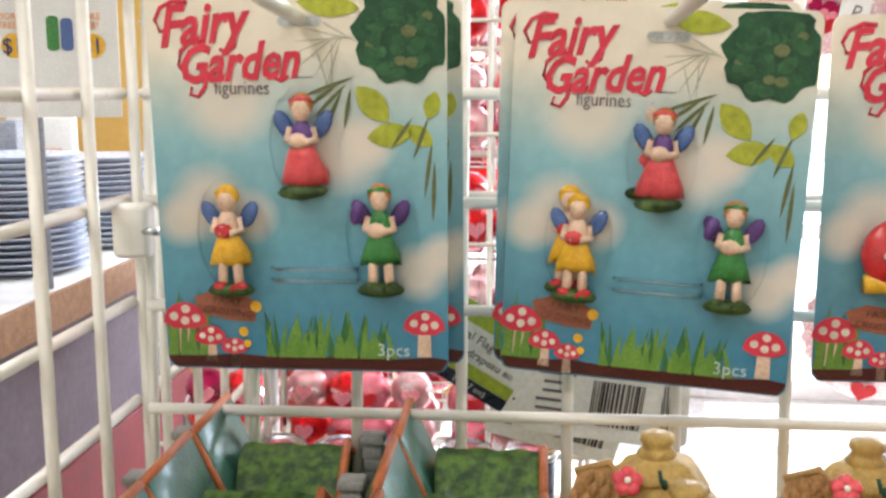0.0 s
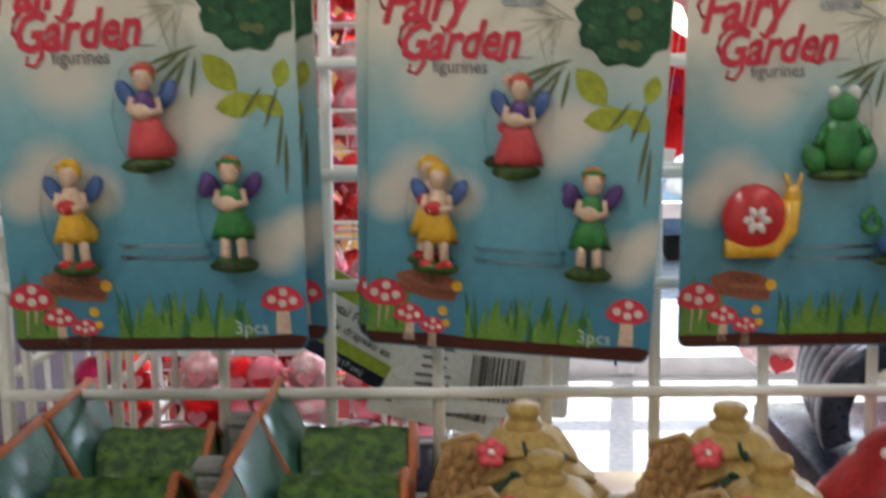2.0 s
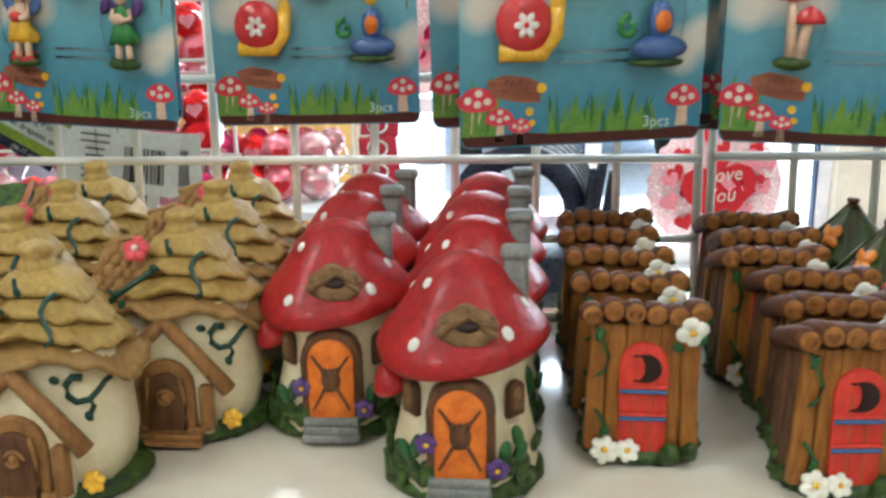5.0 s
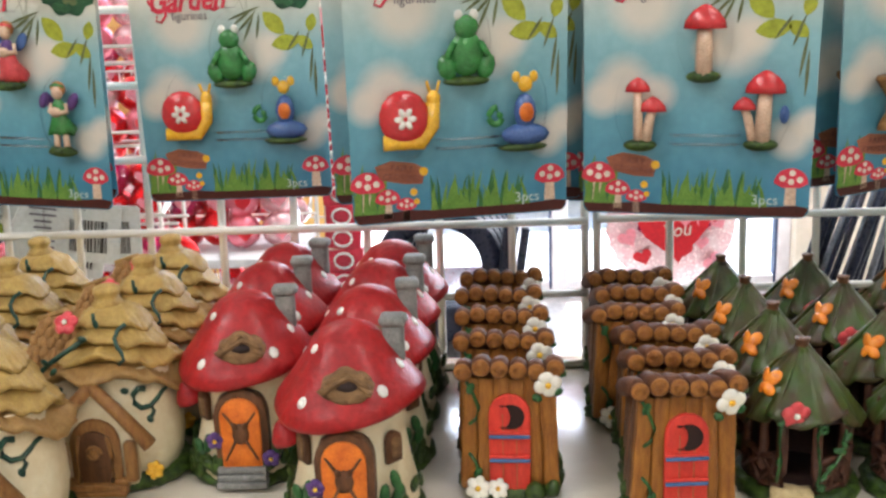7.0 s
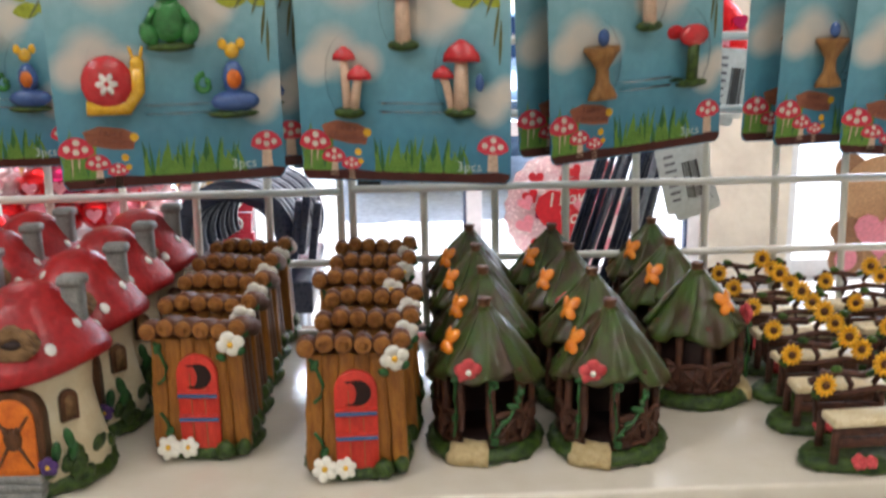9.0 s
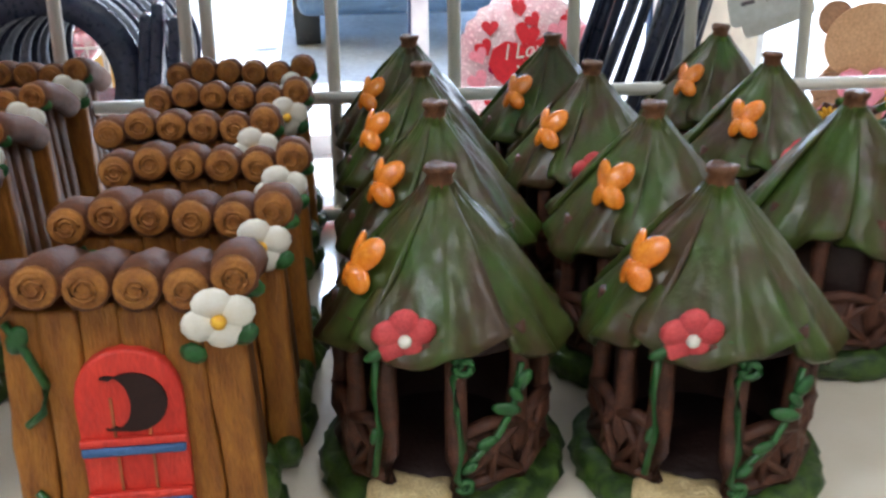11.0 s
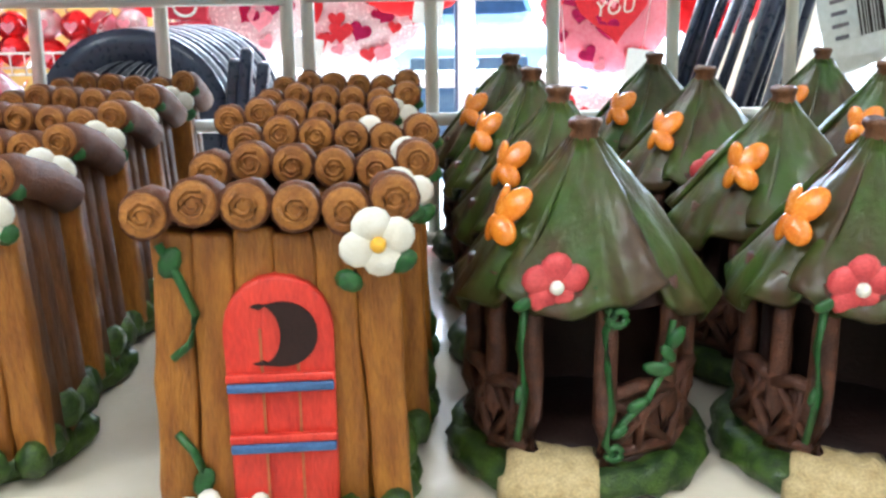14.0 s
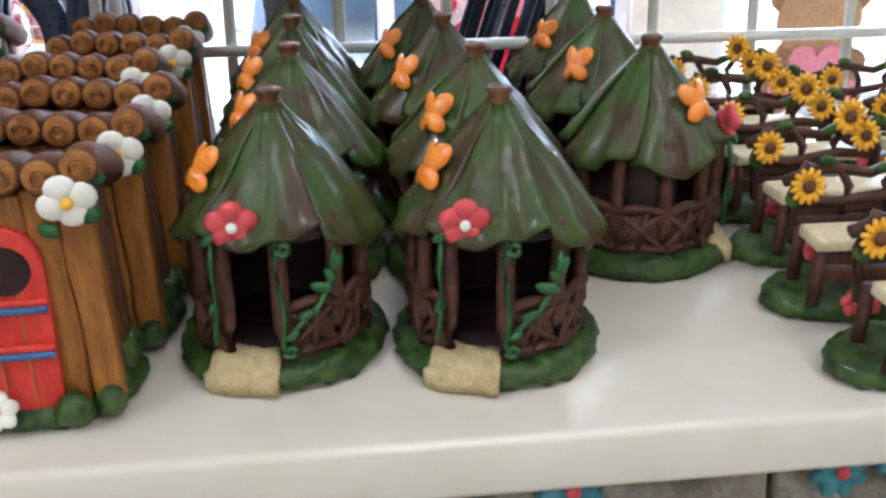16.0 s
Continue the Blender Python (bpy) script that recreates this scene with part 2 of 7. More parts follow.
def plate(bm, pts, depth, m=None, idx=0, bevel=0.0):
    """A flat outline in x and z, given thickness towards +y; m places it."""
    k = len(bm.faces)
    m = m or Matrix()
    front = [bm.verts.new(m @ Vector((x, 0, z))) for x, z in pts]
    back = [bm.verts.new(m @ Vector((x, depth, z))) for x, z in pts]
    f = bm.faces.new(front)
    bm.faces.new(back[::-1])
    n = len(pts)
    for i in range(n):
        bm.faces.new((front[i], back[i], back[(i + 1) % n], front[(i + 1) % n]))
    if bevel:
        bmesh.ops.bevel(bm, geom=list(f.edges), offset=bevel, segments=2, affect="EDGES", profile=0.5)
    mark(bm, k, idx)
    return bm


def arch(w, z0, z1, n=10):
    """The outline of a round-headed door or window."""
    r = w / 2
    return [(-r, z0), (r, z0)] + [(r * math.cos(math.pi * i / n), z1 - r + r * math.sin(math.pi * i / n)) for i in range(n + 1)]


def disc(r, n=16, cx=0, cz=0, sx=1, sz=1):
    return [(cx + sx * r * math.cos(2 * math.pi * i / n), cz + sz * r * math.sin(2 * math.pi * i / n)) for i in range(n)]


def shake(bm, amount, size, seed=0):
    """Uneven, hand-cast surface."""
    for v in bm.verts:
        p = v.co / size + Vector((seed, seed * 1.7, 0))
        v.co += Vector((noise.noise(p), noise.noise(p + Vector((9, 0, 0))), noise.noise(p + Vector((0, 9, 0))))) * amount
    return bm


def bloom(parent, name, c, r, petal, centre, n=5, face=(0, 0, 0), label="", deep=0.35):
    """A modelled flower whose face looks towards -y, turned by face."""
    m = pose(*c, *face)
    bm = bmesh.new()
    for i in range(n):
        a = 2 * math.pi * i / n + 0.3
        q = m @ Matrix.Translation((0.56 * r * math.cos(a), 0, 0.56 * r * math.sin(a))) @ Matrix.Rotation(-a, 4, "Y")
        bmesh.ops.create_uvsphere(bm, u_segments=8, v_segments=6, radius=1, matrix=q @ Matrix.Diagonal((r * 0.54, r * deep * 0.8, r * min(0.58, 2.6 / n), 1)))
    f = part(name, bm, petal, parent, label)
    bm = bmesh.new()
    bmesh.ops.create_uvsphere(bm, u_segments=8, v_segments=6, radius=1, matrix=m @ Matrix.Translation((0, -deep * r * 0.8, 0)) @ Matrix.Diagonal((r * 0.24, r * 0.22, r * 0.24, 1)))
    part("flower_centre", bm, centre, f)
    return f


def curl(cx, y, cz, r, turns=1.3, start=0.0, n=14, flip=1):
    """Points of a spiral in the x-z plane."""
    return [(cx + flip * r * (1 - 0.7 * i / n) * math.cos(start + turns * 2 * math.pi * i / n), y, cz + r * (1 - 0.7 * i / n) * math.sin(start + turns * 2 * math.pi * i / n)) for i in range(n + 1)]


def words(name, text, size, material, parent, m, squash=1.0, shear=0.0, label="", thick=0.00015, bold=0.0):
    """Lettering in the built-in font, as a mesh that faces -y."""
    cu = bpy.data.curves.new(name, "FONT")
    cu.body, cu.size, cu.extrude, cu.shear, cu.align_x, cu.resolution_u = text, size, thick, shear, "CENTER", 2
    cu.offset = size * bold
    tmp = new(name, cu)
    bpy.context.view_layer.update()
    me = bpy.data.meshes.new_from_object(tmp.evaluated_get(bpy.context.evaluated_depsgraph_get()))
    bpy.data.objects.remove(tmp)
    me.materials.clear()
    me.materials.append(material)
    me.transform(m @ pose(0, 0, 0, 90) @ Matrix.Diagonal((squash, 1, 1, 1)))
    return part(name, None, None, parent, label, shared=me)


# ---- the setting ----
def structure(name, boxes, material, label, category="", bevel=0.0):
    bm = bmesh.new()
    for c, s in boxes:
        slab(bm, c, s, bevel=bevel)
    return tagged(part(name, bm, material, smooth=False), label, category or name, kind="structure")


structure("floor", [((0, 0, -0.05), (9, 8.2, 0.1))], FLOOR, "pale grey vinyl shop floor with light scuffs", "floor")
structure("ceiling", [((0, 0, 3.25), (9, 8.2, 0.1))], CEIL, "white tiled shop ceiling above the shelves", "ceiling")
structure("wall_west", [((-4.45, 0, 1.6), (0.1, 8.0, 3.2))], WALL_C, "plain cream painted shop wall", "wall")
structure("wall_east", [((4.45, 0, 1.6), (0.1, 8.0, 3.2))], WALL_C, "plain cream painted shop wall", "wall")
structure("wall_south", [((0, -4.05, 1.6), (9, 0.1, 3.2))], WALL_C, "plain cream painted shop wall", "wall")
structure("wall_north", [((-2.38, 3.97, 1.6), (4.24, 0.14, 3.2))], WALL_Y, "yellow painted wall beside the shop window", "wall")
structure("pillar", [((2.12, 3.94, 1.6), (0.40, 0.2, 3.2))], WALL_C, "cream pillar between two shop windows", "pillar")
structure("wall_above", [((2.1, 3.97, 2.95), (4.7, 0.12, 0.5))], WALL_C, "cream band of wall over the windows", "wall")
for wi, (x0, x1, mull) in enumerate([(-0.26, 1.92, [0.83]), (2.32, 4.4, [3.3])], 1):
    win = thing(f"window_{wi}", "tall shop window in white metal frames", "window", kind="structure")
    for xx, ww in [(x0 + 0.03, 0.06), (x1 - 0.03, 0.06)] + [(q, 0.075) for q in mull]:
        part("window_frame", slab(bmesh.new(), (xx, 3.95, 1.36), (ww, 0.09, 2.70), bevel=0.006), FRAME, win, smooth=False)
        part("gasket", slab(bmesh.new(), (xx - ww / 2 - 0.006, 3.94, 1.36), (0.012, 0.05, 2.62)), GASKET, win, "thin dark blue rubber strip", smooth=False)
    for zz, hh in [(0.04, 0.10), (0.76, 0.07), (2.68, 0.08)]:
        part("window_rail", slab(bmesh.new(), ((x0 + x1) / 2, 3.955, zz), (x1 - x0 - 0.12, 0.07, hh), bevel=0.006), FRAME, win, smooth=False)
    for a, b in zip([x0] + mull, mull + [x1]):
        pane = part("pane", slab(bmesh.new(), ((a + b) / 2, 3.975, 1.36), (b - a - 0.04, 0.006, 2.6)), GLASS, win, smooth=False)
        pane.visible_shadow = False

# outside: pavement, road and a parked car
PAVE = mat("pavement_pale", (0.62, 0.62, 0.62), (0.5, 0.5, 0.5), 0.8, 0.3, 0.2)
ASPHALT = mat("asphalt", (0.30, 0.30, 0.31), None, 0.8, 0.1, 0.4)
tagged(part("ground", slab(bmesh.new(), (0, 150, -0.12), (600, 291.8, 0.1)), PAVE, smooth=False), "pale sunlit forecourt reaching to the horizon", "ground", kind="structure")
tagged(part("road", slab(bmesh.new(), (0, 24, -0.066), (600, 8, 0.02)), ASPHALT, smooth=False), "grey asphalt road beyond the forecourt", "road", kind="structure")
# base colour lightened to include the sky reflected in the hood
CAR_P = mat("car_paint", (0.34, 0.50, 0.70), (0.30, 0.45, 0.64), 0.2, 0.4, 0.0, coat=1.0, fine=0.05)
CAR_G = mat("car_glass", (0.03, 0.06, 0.12), None, 0.06, 0.4, 0.0, coat=1.0)
CAR_B = mat("car_trim", (0.05, 0.09, 0.16), None, 0.5, 0.2, 0.1)
CHROME = mat("chrome", (0.7, 0.72, 0.75), None, 0.15, 0.2, 0.0, metal=1.0)
LAMP_G = mat("lamp_glass", (0.85, 0.88, 0.9), None, 0.1, 0.05, 0.1, coat=1.0)
TYRE = mat("tyre_rubber", (0.02, 0.02, 0.02), None, 0.8, 0.05, 0.3)


def car(at):
    c = thing("car", "pale blue car parked nose towards the window", "car", at=at)
    bm = bmesh.new()
    slab(bm, (0, 2.2, 0.55), (1.74, 4.2, 0.52), bevel=0.16)
    slab(bm, (0, 0.95, 0.80), (1.60, 1.5, 0.16), (6, 0, 0), bevel=0.07)
    body = part("body", bm, CAR_P, c)
    bm = bmesh.new()
    pts = [(-0.76, 0), (0.76, 0), (0.60, 0.56), (-0.60, 0.56)]
    plate(bm, pts, 1.9, pose(0, 1.55, 0.84, -30), bevel=0.05)
    part("cabin", bm, CAR_P, c)
    bm = bmesh.new()
    plate(bm, [(-0.68, 0.04), (0.68, 0.04), (0.54, 0.50), (-0.54, 0.50)], 0.02, pose(0, 1.525, 0.84, -30))
    part("windscreen", bm, CAR_G, c, "dark blue windscreen", smooth=False)
    part("bumper", slab(bmesh.new(), (0, 0.10, 0.42), (1.70, 0.22, 0.20), bevel=0.07), CAR_B, c, "dark blue bumper")
    part("grille", slab(bmesh.new(), (0, 0.08, 0.66), (0.8, 0.06, 0.12), bevel=0.02), CAR_B, c)
    part("emblem", ball(bmesh.new(), (0, 0.04, 0.68), (0.07, 0.015, 0.05)), CHROME, c, "chrome emblem")
    for sx in (-1, 1):
        part("headlight", ball(bmesh.new(), (sx * 0.64, 0.12, 0.66), (0.17, 0.09, 0.08)), LAMP_G, c, "clear glass headlight")
        part("mirror", ball(bmesh.new(), (sx * 0.93, 1.5, 0.95), (0.10, 0.06, 0.07)), CAR_P, c)
        for yy in (0.85, 3.4):
            w = part("wheel", tube(bmesh.new(), [(sx * 0.70, yy, 0.31), (sx * 0.88, yy, 0.31)], 0.31, 20), TYRE, c)
            part("rim", tube(bmesh.new(), [(sx * 0.885, yy, 0.31), (sx * 0.895, yy, 0.31)], 0.19, 14), CHROME, w)
    return c


car(pose(1.04, 6.3, -0.07, 0, 0, 2))
for lx, ly, watts in CEILING_LIGHTS:
    fx = thing("ceiling_light", "white recessed fluorescent ceiling light", "ceiling light", "ceiling lights", at=pose(lx, ly, 3.2))
    part("frame", slab(bmesh.new(), (0, 0, -0.02), (1.26, 0.38, 0.04), bevel=0.005), FRAME, fx, smooth=False)
    part("diffuser", slab(bmesh.new(), (0, 0, -0.044), (1.16, 0.29, 0.006)), glow("tube_glow", (1, 0.9, 0.76), 3.0), fx, smooth=False)

# shelf unit
unit = thing("display_shelf", "cream painted metal shelf with a folded front lip", "shelf")
bm = bmesh.new()
slab(bm, (0.42, -0.12, SHELF - 0.0095), (1.4, 0.272, 0.019), bevel=0.0025)
part("shelf_board", bm, SHELF_M, unit)
part("lower_board", slab(bmesh.new(), (0.42, -0.13, 0.995), (1.4, 0.26, 0.018), bevel=0.002), SHELF_M, unit)
part("bottom_board", slab(bmesh.new(), (0.42, -0.13, 0.12), (1.4, 0.26, 0.03), bevel=0.002), SHELF_M, unit)
part("back_panel", slab(bmesh.new(), (0.42, 0.004, 0.54), (1.39, 0.012, 1.08)), mat("panel_beige", (0.45, 0.40, 0.32), None, 0.6, 0.1, 0.1), unit, smooth=False)
for xx in (-0.283, 1.123):
    part("upright", slab(bmesh.new(), (xx, -0.12, 0.56), (0.02, 0.25, 1.12), bevel=0.002), SHELF_M, unit, smooth=False)

# wire grid panels, leaning back a little
LEAN = 4.3


def grid_panel(name, m, cols, z_cells, label, thick=0.0028):
    g = thing(name, label, "wire grid", "wire grid panels", at=m)
    n = len(cols)
    v = tube(bmesh.new(), [(0, 0, z_cells[0] * PITCH), (0, 0, z_cells[-1] * PITCH)], thick, 8)
    first = part("upright_wire", v, WIRE, g)
    first.location = (cols[0], 0, 0)
    for c in cols[1:]:
        part("upright_wire", None, None, g, shared=first.data).location = (c, 0, 0)
    h = tube(bmesh.new(), [(cols[0], 0, 0), (cols[-1], 0, 0)], thick, 8)
    row = part("cross_wire", h, WIRE, g)
    row.location = (0, -2 * thick + 0.0004, z_cells[0] * PITCH)
    for k in z_cells[1:]:
        part("cross_wire", None, None, g, shared=row.data).location = (0, -2 * thick + 0.0004, k * PITCH)
    return g


ROWS_Z = list(range(-2, 5))
grid_panel("grid_panel", pose(0, 0.002, 1.2165, -LEAN), [i * PITCH for i in range(-3, 10)], ROWS_Z, "white coated wire grid panel along the shelf's back")
grid_panel("grid_panel", pose(9 * PITCH + 0.0085, 0.003, 1.2175, -LEAN), [i * PITCH for i in range(0, 11)], ROWS_Z, "white coated wire grid panel beside a joint")
grid_panel("grid_panel", pose(-0.1585, 0.0098, 1.2165, 0, 0, -90), [i * PITCH for i in range(0, 5)], ROWS_Z, "white wire side panel closing the shelf's end")
grid_panel("grid_panel", pose(-0.1585, 0.290, 1.2165, 0, 0, -90), [i * PITCH for i in range(0, 6)], ROWS_Z, "white wire side panel of the shelf behind")
for z in (1.305, 1.145):
    cl = thing("panel_clip", "small white plastic clip joining two panels", "clip", "panel clips", at=pose(-0.1555, -0.005, z))
    part("clip_body", slab(bmesh.new(), (0, 0, 0), (0.018, 0.012, 0.026), bevel=0.003), WIRE, cl)
    part("screw", tube(bmesh.new(), [(0.006, -0.004, 0), (0.014, -0.004, 0)], 0.002, 8), CHROME, cl)


# ---- garden houses on the shelf ----
def mound(rx, ry, h, seed, n=28):
    """A low grassy base with an uneven rim."""
    bm = bmesh.new()

    def shape(a, r, z, i):
        w = 1 + 0.06 * noise.noise(Vector((2 * math.cos(a), 2 * math.sin(a), seed)))
        return r * w, z
    lathe(bm, [(0.93, 0), (0.99, h * 0.15), (1.0, h * 0.35), (0.99, h * 0.6), (0.96, h * 0.82), (0.9, h), (0.82, h * 1.05), (0.7, h * 1.05), (0.05, h * 1.05)], n * 2, shape)
    for v in bm.verts:
        v.co.x *= rx
        v.co.y *= ry
    shake(bm, h * 0.16, 0.006, seed)
    return shake(bm, h * 0.22, 0.0022, seed + 4)


def tufts(bm, spots, r):
    for i, (x, y, z) in enumerate(spots):
        ball(bm, (x, y, z), (r * (0.8 + 0.4 * ((i * 37) % 10) / 10), r * 0.8, r), (0, 20 * ((i * 7) % 5 - 2), 40 * i), 7)
    return shake(bm, r * 0.25, r * 0.8, 3)


def place(builder, spots):
    """Builds one and copies it to the other spots: (x, y, turn)."""
    first = builder()
    x, y, rz = spots[0]
    first.matrix_basis = pose(x, y, SHELF + 0.0006, 0, 0, rz)
    for x, y, rz in spots[1:]:
        copy_thing(first, pose(x, y, SHELF + 0.0006, 0, 0, rz))


def outhouse():
    t = thing("outhouse_figurine", "resin miniature outhouse with red moon door and log roof", "garden figurine", "outhouse figurines")
    part("grass_base", mound(0.0275, 0.0225, 0.007, 2), GRASSY, t, "dark green grassy base")
    part("body", slab(bmesh.new(), (0, -0.0005, 0.034), (0.039, 0.029, 0.058), bevel=0.003), PLANK, t)
    xs = [-0.0185, -0.0112, -0.0038, 0.0035, 0.0108, 0.0182]
    for i, x in enumerate(xs):
        lean = (x / 0.0185) * 0.0022
        bm = slab(bmesh.new(), (0, 0, 0), (0.0079, 0.0052 + 0.0006 * (i % 2), 0.062 - 0.002 * (i % 2)), (0, 0, 0), 0.0010)
        bmesh.ops.subdivide_edges(bm, edges=[e for e in bm.edges if e.calc_length() > 0.03], cuts=7, use_grid_fill=True)
        shake(bm, 0.0008, 0.009, i)
        o = part("plank", bm, PLANK, t)
        o.matrix_basis = pose(x + lean, -0.0155, 0.036, 0, -math.degrees(lean / 0.05), 0)
    for sx in (-1, 1):
        for k, y in enumerate((-0.009, -0.0005, 0.0085)):
            bm = shake(slab(bmesh.new(), (0, 0, 0), (0.005, 0.0083, 0.062), bevel=0.0018), 0.0007, 0.006, k)
            part("side_plank", bm, BARK, t).matrix_basis = pose(sx * 0.0205, y, 0.035, 0, -sx * 3, 0)
    door = plate(bmesh.new(), arch(0.0212, 0.006, 0.0585), 0.004, Matrix.Translation((0, -0.0205, 0)), bevel=0.0008)
    d = part("door", door, RED_DOOR, t, "red plank door with a crescent cut-out")
    for x in (-0.0035, 0.0035):
        part("door_groove", slab(bmesh.new(), (x, -0.0208, 0.028), (0.0005, 0.0006, 0.04)), TERRA, d, smooth=False)
    mo = bmesh.new()
    row = []
    for i in range(19):
        a = radians(-128 + 256 * i / 18)
        q = radians(-112 + 224 * i / 18)
        row.append([mo.verts.new((x, y, z)) for y in (-0.0213, -0.0195) for x, z in ((0.0008 + 0.0068 * math.cos(a), 0.0468 + 0.0066 * math.sin(a)), (-0.0036 + 0.0040 * math.cos(q), 0.0468 + 0.0062 * math.sin(q)))])
    for a, b in zip(row, row[1:]):
        for p in ((0, 1), (1, 3), (3, 2), (2, 0)):
            mo.faces.new((a[p[0]], a[p[1]], b[p[1]], b[p[0]]))
    part("moon", mo, MOON, d, "dark crescent moon", smooth=False)
    for z in (0.0362, 0.0232):
        part("hinge_bar", slab(bmesh.new(), (0, -0.0216, z), (0.0208, 0.0018, 0.0019), bevel=0.0005), BLUE_BAR, d, "blue painted bar")
        part("rail", slab(bmesh.new(), (0, -0.0212, z + 0.0019), (0.0212, 0.0016, 0.0018), bevel=0.0004), RED_DOOR, d)
    for i in range(6):
        x = -0.0232 + 0.00925 * i
        z = 0.0712 + 0.0007 * ((i * 3) % 4)
        bm = tube(bmesh.new(), [(0, -0.0215, 0), (0, -0.012, -0.0012), (0, 0.002, -0.0060), (0, 0.014, -0.0115)], 0.0048, 12)
        lg = part("roof_log", shake(bm, 0.0006, 0.005, i), LOG_SIDE, t, "rounded log of the flat roof")
        lg.location = (x, 0, z)
        rings = bmesh.new()
        plate(rings, disc(0.0043, 14), 0.002, Matrix.Translation((0, -0.0226, 0)), bevel=0.0006)
        tube(rings, curl(0, -0.0228, 0, 0.0031, 1.9, i), 0.00042, 5)
        part("log_end", rings, LOG, lg, "ochre cut end with growth rings")
    bloom(t, "roof_flower", (0.0195, -0.0232, 0.0652), 0.0068, WHITE_P, YELLOW, 4, (10, 0, 8), "white four-petal flower with yellow centre", 0.24)
    bm = bmesh.new()
    for c, rz in (((0.014, -0.022, 0.0575), 30), ((0.0245, -0.022, 0.061), -40), ((0.026, -0.02, 0.070), 10)):
        ball(bm, c, (0.003, 0.0012, 0.0022), (0, rz, 0), 7)
    part("leaf", bm, LEAFY, t)
    for x, r in ((-0.0165, 0.0062), (-0.0062, 0.0052)):
        bloom(t, "base_flower", (x, -0.0232, 0.0082), r, WHITE_P, YELLOW, 6, (-25, 0, 0), "white daisy at the foot", 0.42)
    v = tube(bmesh.new(), [(-0.0215, -0.019, 0.065), (-0.018, -0.0195, 0.058), (-0.0155, -0.0195, 0.051), (-0.017, -0.0195, 0.045), (-0.0205, -0.019, 0.042)], 0.0009, 6)
    tube(v, [(-0.021, -0.019, 0.026), (-0.018, -0.0195, 0.022), (-0.016, -0.0195, 0.016), (-0.0175, -0.0195, 0.010)], 0.0009, 6)
    for c in ((-0.0195, -0.0195, 0.0615), (-0.0165, -0.0198, 0.0155)):
        ball(v, c, (0.0022, 0.0008, 0.0034), (0, 25, 0), 7)
    part("vine", v, LEAFY, t, "green creeping vine")
    bm = tufts(bmesh.new(), [(0.0225, -0.012, 0.009), (0.0235, -0.003, 0.012), (0.0235, 0.008, 0.010), (0.0215, -0.018, 0.006), (0.0125, -0.0215, 0.006), (-0.0225, 0.004, 0.009), (-0.0225, 0.013, 0.011), (0.02, 0.016, 0.009), (0.004, 0.02, 0.01), (-0.022, -0.008, 0.007)], 0.0052)
    part("bush", bm, GRASSY, t, "dark green bushes round the foot")
    return t


